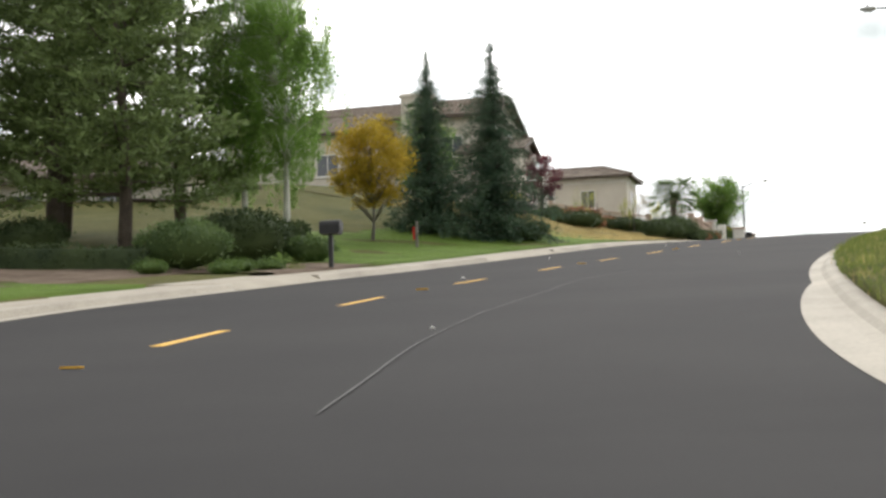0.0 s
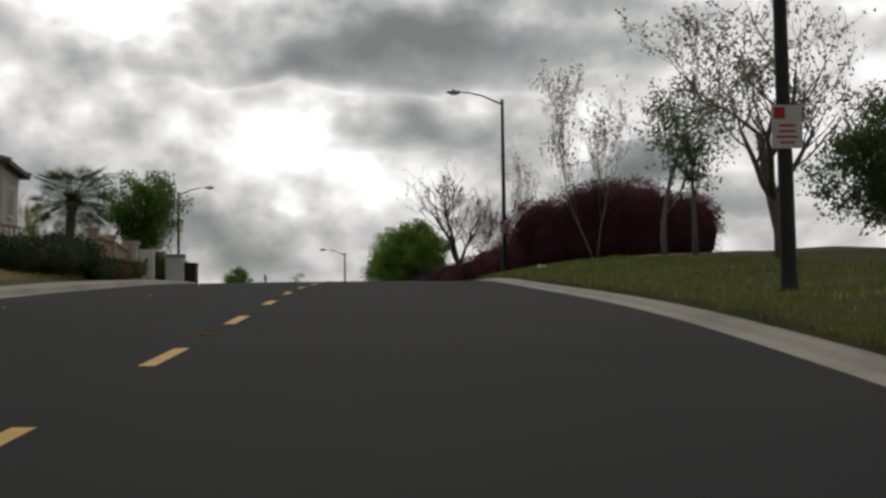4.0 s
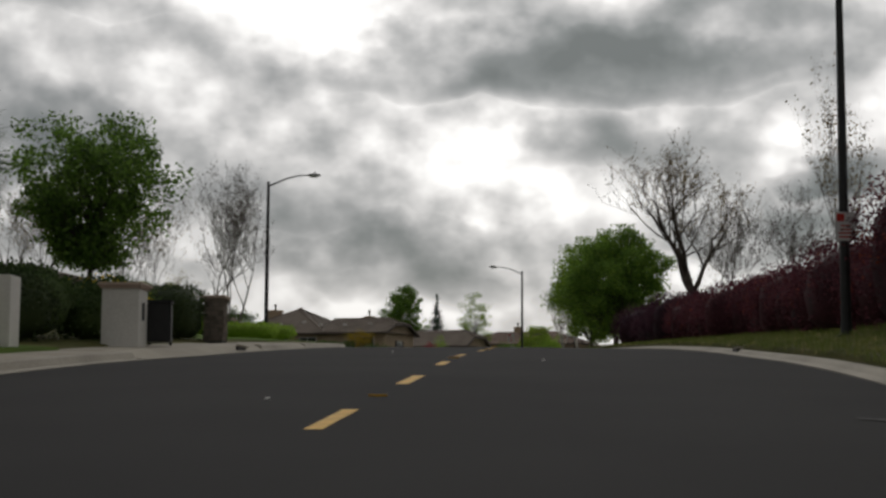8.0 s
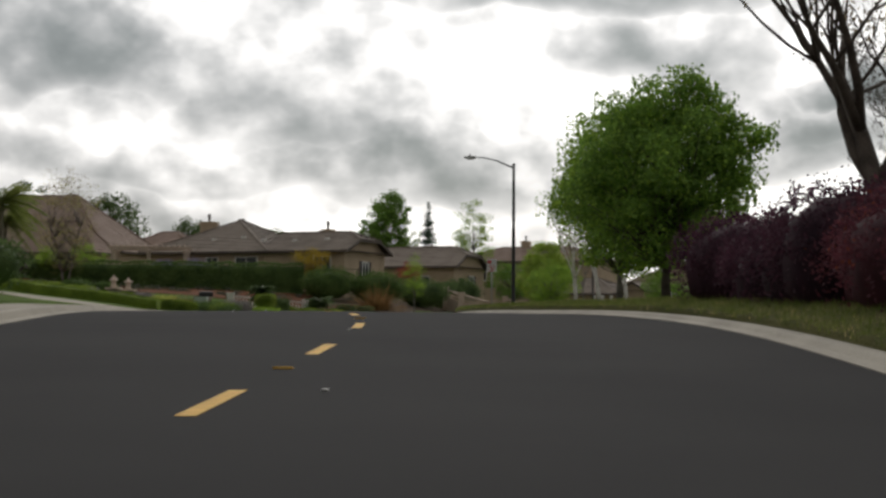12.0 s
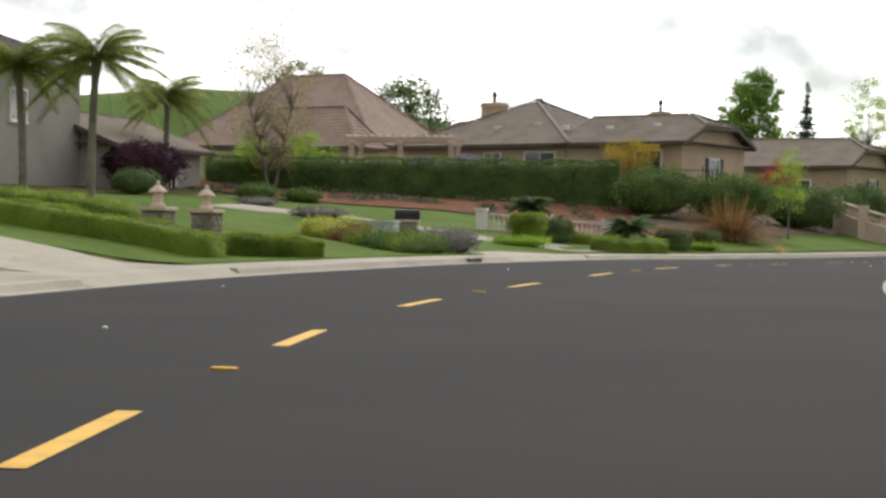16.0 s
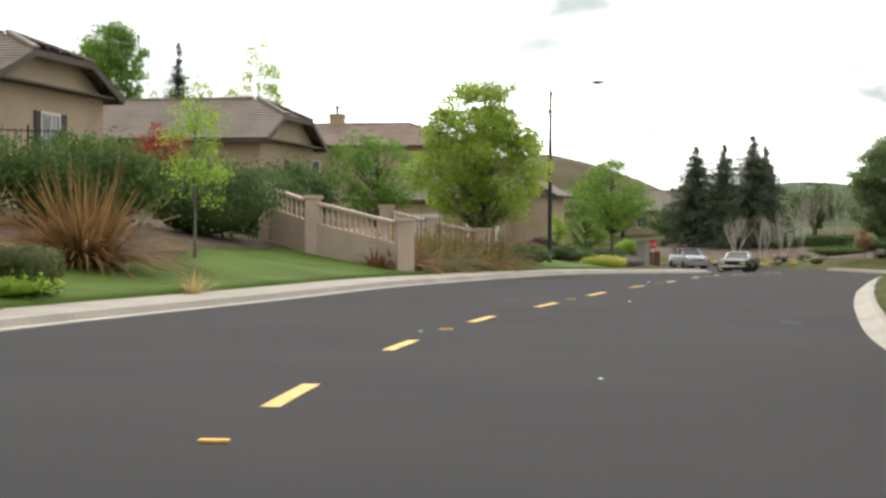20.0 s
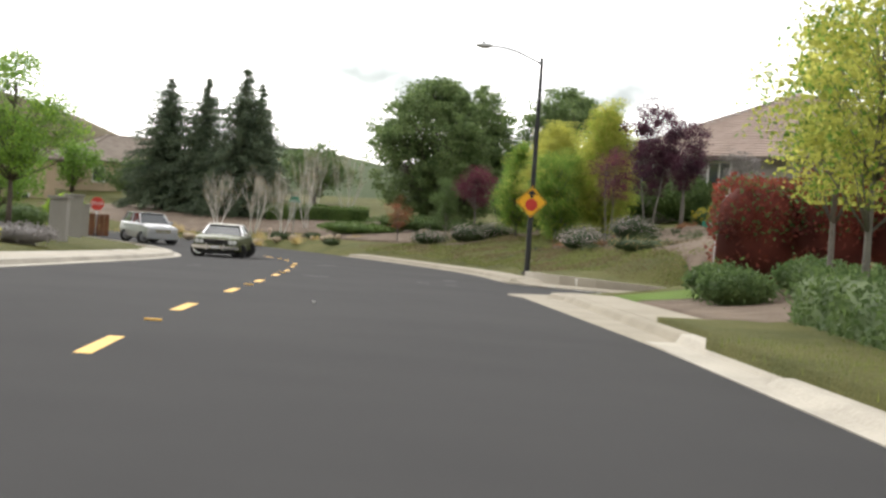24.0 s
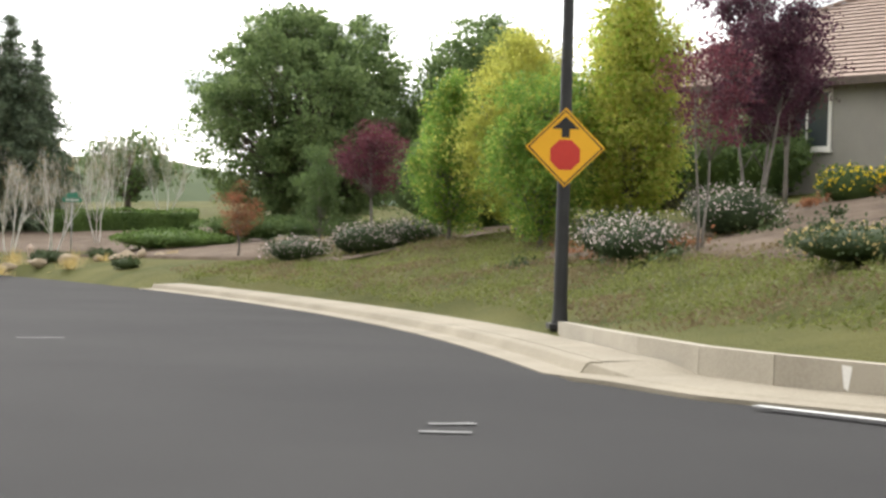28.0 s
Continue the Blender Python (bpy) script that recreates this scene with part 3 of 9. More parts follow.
def ground_sheet():
    xs = np.r_[-3000, -1500, -700, -350, -200, -130, np.arange(-90, 150, 1.2), 190, 260, 400, 800, 1600, 3000]
    ys = np.r_[-3000, -1500, -700, -350, -200, np.arange(-140, 330, 1.2), 380, 450, 600, 900, 1700, 3000]
    X, Y = np.meshgrid(xs, ys)
    z = land(X.ravel(), Y.ravel())
    idx, off = lateral(X.ravel(), Y.ravel())
    z = np.where(np.abs(off) < np.where(off > 0, np.where((LINE[idx, 1] > 193) & (LINE[idx, 1] < 204), 8.5, 6.9 + 1.1 * np.interp(STA[idx], *BULGE_EAST)), 7.4), LINE[idx, 2] - 0.35, z)
    z = np.where((off > 0) & (side_road(X.ravel(), Y.ravel()) < 0.4) & (off < 60), LINE[idx, 2] - 0.35, z)
    low = (off > 0) & (off < 8.3) & (LINE[idx, 1] > 217) & (LINE[idx, 1] < 248)
    z = np.where(low, np.minimum(z, LINE[idx, 2] + 0.06), z)
    n = len(xs)
    v = np.c_[X.ravel(), Y.ravel(), z]
    f = [(j * n + i, j * n + i + 1, (j + 1) * n + i + 1, (j + 1) * n + i) for j in range(len(ys) - 1) for i in range(n - 1)]
    tagged(mesh_ob("ground", v, f, ROUGH_GRASS, smooth=True), "rough green and straw-coloured grass on rolling ground", "ground", kind="structure")


ground_sheet()


def sweep(name, s0, s1, profile, mat, step=1.0, smooth=False, parent=None, capped=False):
    """A profile of (distance from the middle, height over the road) swept along the street."""
    n = max(2, int((s1 - s0) / step))
    V, F, k = [], [], len(profile)
    for i in range(n + 1):
        s = s0 + (s1 - s0) * i / n
        V += [rp(s, d, h) for d, h in profile]
    for i in range(n):
        for j in range(k - 1):
            a = i * k + j
            F.append((a, a + 1, a + k + 1, a + k))
    if capped:
        F += [tuple(range(k))[::-1], tuple(range(n * k, n * k + k))]
    return mesh_ob(name, V, F, mat, parent, smooth)


road = sweep("road", 2, LENGTH - 2, [(-6.1, -0.25), (-6.05, 0), (-4, 0), (-2, 0), (0, 0), (2, 0), (4, 0), (6.1, 0), (6.15, -0.25)], ASPHALT, 1.0)
tagged(road, "smooth dark grey asphalt road with a dashed yellow centre line", "road", kind="structure")


def side_street():
    V, F = [], []
    for i in range(15):
        a = -4 + i * 4.0
        for c in (-9, -4.4, 0, 4.4, 9):
            x, y = 38.0 + 0.88 * a + 0.475 * c, 207.6 - 0.475 * a + 0.88 * c
            w = max(0.0, 1 - max(0, a) / 6)
            c2 = math.copysign(min(abs(c), 4.4 + 4.6 * w), c)
            x, y = 38.0 + 0.88 * a + 0.475 * c2, 207.6 - 0.475 * a + 0.88 * c2
            k = lateral([x], [y])[0][0]
            V.append((x, y, LINE[k, 2] - 0.075))
    for i in range(14):
        for j in range(4):
            a = i * 5 + j
            F.append((a, a + 1, a + 6, a + 5))
    tagged(mesh_ob("side_road", V, F, ASPHALT, smooth=True), "dark grey asphalt of a side street joining the road", "road", kind="structure")


side_street()

# kerbs: left with a face of 0.15 m, right with a wide rolled gutter
DRIVES_L = [(-47.5, -42.5), (-29, -21), (34.5, 47.5), (52, 56), (112.3, 118.0), (132.9, 141.4)]
LEFT_GAPS = [(sy(a), sy(b)) for a, b in DRIVES_L]


def kerb_run(name, s0, s1, side, parent=None):
    if side > 0 and s1 < sy(187):           # a low rolled kerb with turf against it
        prof = [(6.0, -0.02), (6.0, 0.012), (6.2, 0.03), (6.28, 0.085), (6.34, 0.105), (6.47, 0.112), (6.48, -0.2)]
    else:
        f = 6.22 if side < 0 else 6.46      # the kerb's face
        g = f - (0.3 if side < 0 else 0.46)
        prof = [(g, -0.02), (g, 0.012), (f - 0.02, 0.02), (f + 0.05, 0.135), (f + 0.08, 0.15), (f + 0.24, 0.155), (f + 0.25, -0.2)]
    prof = [(side * d, h) for d, h in prof]
    if side < 0:
        prof = prof[::-1]
    return sweep(name, s0, s1, prof, AGED if side > 0 and s0 > sy(186) else KERB_MAT, 1.0, parent=parent, capped=True)


def pieces_along(s0, s1, gaps, length):
    out, s = [], s0
    edges = sorted([g for a, b in gaps for g in (a, b)] + [s1])
    while s < s1 - 0.2:
        nxt = min([e for e in edges if e > s + 0.05] + [s + length])
        e = min(s + length, nxt)
        if not any(a - 0.01 <= s and e <= b + 0.01 for a, b in gaps):
            out.append((s, e))
        s = e
    return out


S_SIDE0, S_SIDE1 = sy(203.2), sy(218.6)
kerb_l = tagged(new("kerb_west"), "grey concrete kerb with a face and gutter", "kerb", kind="structure")
for a, b in pieces_along(6, LENGTH - 4, LEFT_GAPS, 6.0):
    kerb_run("kerb_stone", a, b - 0.012, -1, kerb_l)
kerb_r = tagged(new("kerb_east"), "pale concrete rolled kerb with a wide gutter", "kerb", kind="structure")
for a, b in pieces_along(6, sy(247), [(S_SIDE0, S_SIDE1)], 6.0):
    kerb_run("kerb_stone", a, b - 0.012, 1, kerb_r)
gut = tagged(new("driveway_apron"), "pale concrete driveway aprons with a low dropped kerb", "driveway", kind="structure")
for a, b in LEFT_GAPS:
    sweep("apron", a - 0.02, b + 0.02, [(-13.5, 0.42), (-9.5, 0.24), (-7.75, 0.19), (-6.5, 0.16), (-6.2, 0.03), (-5.92, 0.008), (-5.92, -0.05)], CONCRETE, 0.8, parent=gut)

# sidewalk slabs on the left, and a short stretch on the right before the side street
walk_l = tagged(new("sidewalk_west"), "pale concrete sidewalk of square slabs", "sidewalk", kind="structure")
for a, b in pieces_along(sy(-70), sy(232), LEFT_GAPS, 1.55):
    sweep("slab", a, b - 0.014, [(-7.77, -0.1), (-7.75, 0.185), (-6.475, 0.158), (-6.475, -0.1)], CONCRETE, 0.8, parent=walk_l, capped=True)
walk_r = tagged(new("sidewalk_east"), "pale concrete sidewalk slabs behind the kerb", "sidewalk", kind="structure")
for a, b in pieces_along(sy(191.5), sy(203.0), [], 1.55):
    sweep("slab", a, b - 0.014, [(6.715, -0.1), (6.715, 0.158), (7.72, 0.2), (7.74, -0.1)], AGED, 0.8, parent=walk_r, capped=True)

# planted and mown strips along the street


def strip(name, y0, y1, d0, d1, mat, label, lift=0.025, nd=0.8, wave=0.0):
    s0, s1 = sy(y0), sy(y1)
    n, k = max(2, int((s1 - s0) / 0.9)), max(2, int(abs(d1 - d0) / nd))
    P = []
    for i in range(n + 1):
        s = s0 + (s1 - s0) * i / n
        e = d1 + wave * math.sin(s * 0.31) + 0.5 * wave * math.sin(s * 0.77 + 1)
        for j in range(k + 1):
            P.append(rp(s, d0 + (e - d0) * j / k))
    z = land([p.x for p in P], [p.y for p in P])
    if d0 < 0 and y0 < 146 and y1 > 108:
        z = np.maximum(z, [p.z + 0.14 for p in P])
    V = [(p.x, p.y, h + lift) for p, h in zip(P, z)]
    rows = [V[i * (k + 1):(i + 1) * (k + 1)] for i in range(n + 1)]
    rows = [[(r[0][0], r[0][1], r[0][2] - 0.35)] + r + [(r[-1][0], r[-1][1], r[-1][2] - 0.35)] for r in rows]
    V, k = [v for r in rows for v in r], k + 2
    F = [(i * (k + 1) + j, i * (k + 1) + j + 1, (i + 1) * (k + 1) + j + 1, (i + 1) * (k + 1) + j) for i in range(n) for j in range(k)]
    return tagged(mesh_ob(name, V, F, mat, smooth=True), label, name.replace("_", " "), kind="structure")


strip("verge", -100, 150, 6.475, 10.5, ROUGH_GRASS, "rough green and straw verge grass against the kerb", 0.03, wave=0.4)
strip("lawn", 187, 191.6, 6.72, 11.0, ROUGH_GRASS, "rough green verge behind the kerb", 0.05, wave=0.3)
strip("lawn", -110, -49, -7.55, -10.5, LAWN, "bright green mown lawn beside the sidewalk", wave=0.4)
strip("planting_bed", -80, -37, -10.2, -20, BARK_MULCH, "dark bark mulch bed under shrubs", 0.012, wave=0.5)
strip("planting_bed", -42, -35.5, -7.7, -11, BARK_MULCH, "grey brown mulch round a mailbox", 0.018, wave=0.3)
strip("lawn", -35.5, -2, -7.55, -15.5, LAWN, "bright green mown lawn rising to fir trees", wave=0.8)
strip("dry_slope", -6, 33, -9.5, -24, DRY_GRASS, "dry straw and green grass slope", 0.02, wave=0.8)
strip("lawn", 24, 34, -7.55, -9.4, LAWN, "small strip of green lawn by a pillar", wave=0.2)
strip("lawn", 56, 112, -7.55, -16, LAWN, "green lawn beside the sidewalk", wave=0.6)
strip("lawn", 118.2, 162, -7.55, -31, LAWN, "wide green mown lawn rising from the sidewalk", wave=0.8)
strip("planting_bed", 148.5, 163, -8.5, -16, RED_MULCH, "red mulch bed with shrubs", 0.03, wave=0.8)
strip("lawn", 154, 176, -7.55, -12.5, LAWN, "bright green lawn below a planted bank", 0.04, wave=0.7)
strip("planting_bed", 162, 180, -12.5, -22, BARK_MULCH, "brown mulch bank with grey green shrubs", 0.03, wave=0.6)
strip("lawn", 182, 204, -7.55, -12.5, LAWN, "bright green lawn by the street lamp", 0.04, wave=0.4)
strip("planting_bed", 184, 216, -12, -20, BARK_MULCH, "brown mulch bed with low shrubs", 0.03, wave=0.6)
strip("planting_bed", 243, 261, 11, 19, BARK_MULCH, "brown mulch among boulders and birches", 0.1, wave=0.6)
strip("far_meadow", -20, 60, 22, 60, LAWN, "bright green meadow beyond the hedge", 0.03)
strip("lawn", 199.5, 203, 7.7, 14.5, LAWN, "small bright green lawn at the corner", 0.05, wave=0.2)
strip("planting_bed", 186, 199.5, 7.7, 16, BARK_MULCH, "brown bark mulch bed", 0.04, wave=0.2)
strip("lawn", 150, 187, 6.475, 11.0, ROUGH_GRASS, "rough green verge behind the sidewalk", 0.05, wave=0.3)
strip("bark_slope", 212, 234, 12.2, 32, BARK_MULCH, "bare brown bark slope below a house", 0.14, wave=1.0)



def patch(name, near, far, mat, label, lift=0.035, n=10):
    """A sheet on the ground between two lines of places."""
    V = []
    for i in range(n + 1):
        f = i / n * (len(near) - 1)
        k = min(int(f), len(near) - 2)
        a = Vector(near[k]).lerp(Vector(near[k + 1]), f - k)
        b = Vector(far[k]).lerp(Vector(far[k + 1]), f - k)
        for j in range(n + 1):
            q = a.lerp(b, j / n)
            V.append([q.x, q.y, gz(q.x, q.y) + lift])
            if j in (0, n) or i in (0, n):
                V[-1][2] -= 0.06
    F = [(i * (n + 1) + j, i * (n + 1) + j + 1, (i + 1) * (n + 1) + j + 1, (i + 1) * (n + 1) + j) for i in range(n) for j in range(n)]
    return tagged(mesh_ob(name, V, F, mat, smooth=True), label, name.replace("_", " "), kind="structure")


patch("driveway", [(-8.2, 112.6), (-14, 113.4), (-26, 115.5)], [(-8.5, 117.2), (-13, 118.9), (-26, 123.5)], CONCRETE, "pale concrete driveway between lawns")
patch("driveway", [(-6.0, 133.5), (-6.7, 135.2), (-8.3, 137.6)], [(-5.5, 142.3), (-6.6, 141.0), (-8.5, 139.3)], CONCRETE, "pale concrete driveway beside a planted bed", 0.03)
patch("driveway", [(-22.5, 148.2), (-19.5, 149.0), (-15.0, 150.6)], [(-22.5, 151.4), (-18.5, 151.2), (-15.4, 151.0)], CONCRETE, "far curve of a pale concrete driveway on the lawn", 0.08)
patch("planting_bed", [(-13.6, 138.6), (-11.0, 138.6), (-7.6, 136.6)], [(-13.2, 136.8), (-10.2, 134.2), (-7.3, 131.6)], BARK_MULCH, "dark mulch bed round a mailbox", 0.05)

# centre line: dashes and raised markers between
DASH_AT = ([0, 4, 9, 12, 13, 14, 15, 16, 17, 18, 23, 28, 34, 37, 42, 49], [78.8, 104.3, 134.6, 154.2, 160.7, 166.6, 172.4, 179.3, 186.5, 193.3, 225.7, 258.4, 298.0, 315.0, 348.7, 392.0])
DASH_OFF = ([60, 78, 98, 125, 170, 180, 190, 228, 240, 250, 262, 276, 290, 300, 320, 342, 371], [-1.2, -1.0, -0.15, 0.05, 0.1, -0.18, 0.0, 0.05, 0.0, -0.1, 0.7, 0.95, 0.45, 0.05, 0.1, -0.4, -1.4])
for k in range(-3, 49):
    s0 = float(np.interp(k, *DASH_AT)) if k >= 0 else 78.8 + 6.3 * k
    off = [float(np.interp(s0 + 2.0 * i / 3, *DASH_OFF)) for i in range(4)]
    V = [rp(s0 + 2.0 * i / 3, off[i] + w, 0.006) for i in range(4) for w in (-0.08, 0.08)]
    tagged(mesh_ob("lane_dash", V, [(2 * i, 2 * i + 1, 2 * i + 3, 2 * i + 2) for i in range(3)], YELLOW), "worn yellow painted centre line dash", "road marking", "centre line dashes", "structure")
    if k % 2 == 0:
        s1 = s0 - 2.1
        ob = part("road_marker", new_box(-0.1, 0.1, -0.05, 0.05, 0, 0.02, 0.006), YELLOW)
        ob.matrix_world = Matrix.Translation(rp(s1, float(np.interp(s1, *DASH_OFF)))) @ pose(0, 0, 0, 0, 0, head(s1))
        tagged(ob, "small raised yellow road marker between dashes", "road marker", "raised road markers")

# the corner slab where the sidewalk ends at the side street
OUT = [(34.15, 200.1), (34.5, 201.3), (35.1, 202.2), (35.95, 202.85), (37.2, 203.2), (39.6, 202.6), (42.0, 201.4)]
INN = [(35.75, 199.3), (36.2, 200.3), (36.6, 201.0), (37.05, 201.5), (37.6, 201.7), (38.9, 201.3), (41.4, 200.1)]
PAN = [(33.2, 200.57), (33.45, 201.7), (34.15, 202.8), (35.3, 203.55), (36.9, 203.95), (39.8, 203.1), (42.2, 201.9)]
PAN = [tuple(Vector(o).lerp(Vector(g), 0.92)) for o, g in zip(OUT, PAN)]
RIM = [(Vector(o) - Vector(i)).normalized() for o, i in zip(OUT, INN)]
zc = [float(LINE[lateral([p[0]], [p[1]])[0][0], 2]) - 0.06 for p in OUT]
V, F = [], []
for o, i, r, z, g in zip(OUT, INN, RIM, zc, PAN):
    gk, gd = lateral([g[0]], [g[1]])
    e = max(0.012, float(LINE[gk[0], 2]) - 0.00096 * min(abs(float(gd[0])), HALF) ** 2 + 0.009 - z)
    for p, h in ((Vector(g), -0.4), (Vector(g), e), (Vector(o) + r * 0.02, e + 0.008), (Vector(o) - r * 0.05, 0.14), (Vector(o) - r * 0.2, 0.155), (Vector(i), 0.2), (Vector(i), -0.4)):
        V.append((p.x, p.y, z + h))
for i in range(len(OUT) - 1):
    for j in range(6):
        F.append((i * 7 + j, i * 7 + j + 1, i * 7 + j + 8, i * 7 + j + 7))
F += [tuple(range(7)), tuple(range(len(V) - 7, len(V)))[::-1]]
mesh_ob("corner_slab", V, F, AGED, walk_r)
V = []
for i, r, z in zip(INN, RIM, zc):
    for k, h in ((0.0, 0.19), (1.5, 0.28), (5.0, 0.42)):
        p = Vector(i) - r * k
        V.append((p.x, p.y, z + h))
F = [(3 * i + j, 3 * i + j + 1, 3 * i + j + 4, 3 * i + j + 3) for i in range(len(INN) - 1) for j in range(2)]
tagged(mesh_ob("corner_lawn", V, F, LAWN, smooth=True), "bright green mown lawn at the street corner", "lawn", kind="structure")


# worn paint, cracks and patches on the asphalt


def road_z(x, y):
    k, d = lateral([x], [y])
    t = Vector(TAN[k[0]][:2]).normalized()
    s = float(STA[k[0]]) + (x - float(LINE[k[0], 0])) * t.x + (y - float(LINE[k[0], 1])) * t.y
    return float(np.interp(s, STA, LINE[:, 2])) - 0.0016 * min(abs(float(d[0])), HALF) ** 2 * 0.6


def painted_line(name, label, pts, w, mat, lift=0.014, taper=False, category="road marking", group=""):
    P = [Vector(p) for p in pts]
    P = [a.lerp(b, k / 6) for a, b in zip(P, P[1:]) for k in range(6)] + [P[-1]]
    V = []
    for i, p in enumerate(P):
        t = (P[min(i + 1, len(P) - 1)] - P[max(i - 1, 0)]).normalized()
        n = Vector((-t.y, t.x)) * w / 2 * (0.4 if taper and i in (0, len(P) - 1) else 1)
        for q in (p - n, p + n):
            V.append((q.x, q.y, road_z(p.x, p.y) + lift))
    return tagged(mesh_ob(name, V, [(2 * i, 2 * i + 1, 2 * i + 3, 2 * i + 2) for i in range(len(P) - 1)], mat), label, category, group, "structure")


SEAL = material("pale_road_seal", (0.045, 0.045, 0.044), (0.105, 0.103, 0.1), rough=0.85, scale=2, fine=30, bump=0.2)
WORN = material("worn_white_paint", (0.09, 0.09, 0.088), (0.19, 0.19, 0.186), rough=0.8, scale=6, fine=45, bump=0.2)
painted_line("road_seal", "pale curved seal line in the asphalt", [(4.98, -68.35), (4.72, -66.75), (4.4, -65.0), (4.17, -63.57), (3.95, -61.6), (3.75, -59.65), (3.66, -57.7), (3.59, -55.82), (3.48, -54), (3.36, -52.27), (3.35, -50.9), (3.45, -49.6), (3.8, -47.2)], 0.02, SEAL, 0.012, taper=True)
for a, b, w in (((7.34, 48.7), (8.07, 48.5), .1), ((5.2, 48.0), (5.56, 48.0), .07), ((37.23, 211.9), (37.61, 211.8), .1), ((36.88, 211.5), (37.22, 211.3), .1), ((37.7, 223.4), (38.34, 223.2), .1), ((30.57, 207.9), (31.18, 207.5), .1),
                ((28.8, 212.6), (29.2, 212.4), .09), ((33.86, 207.4), (34.14, 207.1), .09), ((34.35, 206.55), (34.6, 206.2), .09), ((1.5, 134.0), (2.14, 133.9), .09), ((5.31, 20.7), (5.46, 20.7), .07), ((9.47, 19.7), (9.68, 19.5), .07), ((10.74, 154.55), (10.96, 154.1), .08),
                ((7.38, 162.4), (7.68, 162.4), .08), ((-1.19, 93.8), (-0.89, 93.8), .08)):
    painted_line("survey_mark", "faded white survey paint mark on the asphalt", [a, b], w, WORN, group="survey marks")
painted_line("limit_line", "white painted limit line across the side street", [(41.15, 212.3), (41.3, 210.6), (41.0, 208.8), (40.4, 206.6)], 0.14, WHITE_PAINT, 0.008)

pan_k, pan_d = lateral([PAN[0][0]], [PAN[0][1]])
PAN_S, PAN_D = float(STA[pan_k[0]]), float(pan_d[0])
# the gutter spreads where the street bends at its foot
for y0, y1, wide in ((-76, -55, lambda f: 0.42 * max(0.0, math.sin(math.pi * f)) ** 0.7), (186, 203.2, lambda f: (6.03 - PAN_D) * f)):
    V, n = [], 30
    for i in range(n + 1):
        s_ = sy(y0) + ((PAN_S if y0 > 0 else sy(y1)) - sy(y0)) * i / n
        V += [rp(s_, 6.03 - wide(i / n), 0.007), rp(s_, 6.03, 0.016)]
    mesh_ob("gutter_pan", V, [(2 * i, 2 * i + 1, 2 * i + 3, 2 * i + 2) for i in range(n)], AGED if y0 > 0 else KERB_MAT, kerb_r)

# ---- plants ----


def on(x, y, turn=0.0, up=0.0):
    """A pose on the ground."""
    return pose(x, y, gz(x, y) + up, 0, 0, turn)


def crown_points(rng, kind, n, r, z0, z1):
    """Places inside a crown's outline (n, 3): round, vase, column, weep, spread."""
    out = []
    lob = rng.random(12) * 2 * math.pi
    while len(out) < n:
        u = rng.random(3) * 2 - 1
        q = np.linalg.norm(u)
        if q > 1 or (q < 0.45 and rng.random() < 0.7):
            continue
        a = math.atan2(u[1], u[0])
        bump = 0.8 + 0.14 * math.sin(3 * a + lob[0] + 2.5 * u[2]) + 0.12 * math.sin(5 * a + lob[1] - 4 * u[2])
        h = (u[2] + 1) / 2
        if noise.noise(Vector((u[0] * 1.9 + lob[2], u[1] * 1.9 + lob[3], u[2] * 2.3))) < -0.22:
            continue
        if kind == 'vase':
            w = 0.45 + 0.75 * h ** 0.8
        elif kind == 'column':
            w = 0.95 - 0.35 * h
        elif kind == 'weep':
            w = 1.05 - 0.3 * h
        elif kind == 'spread':
            w = 1.15 - 0.4 * h
        elif kind == 'cone':
            w = 1.25 * (1 - 0.75 * h)
        else:
            w = 1.0
        out.append((u[0] * r * w * bump, u[1] * r * w * bump, z0 + (z1 - z0) * (0.5 + 0.5 * u[2] * (0.85 + 0.15 * bump))))
    return np.array(out)


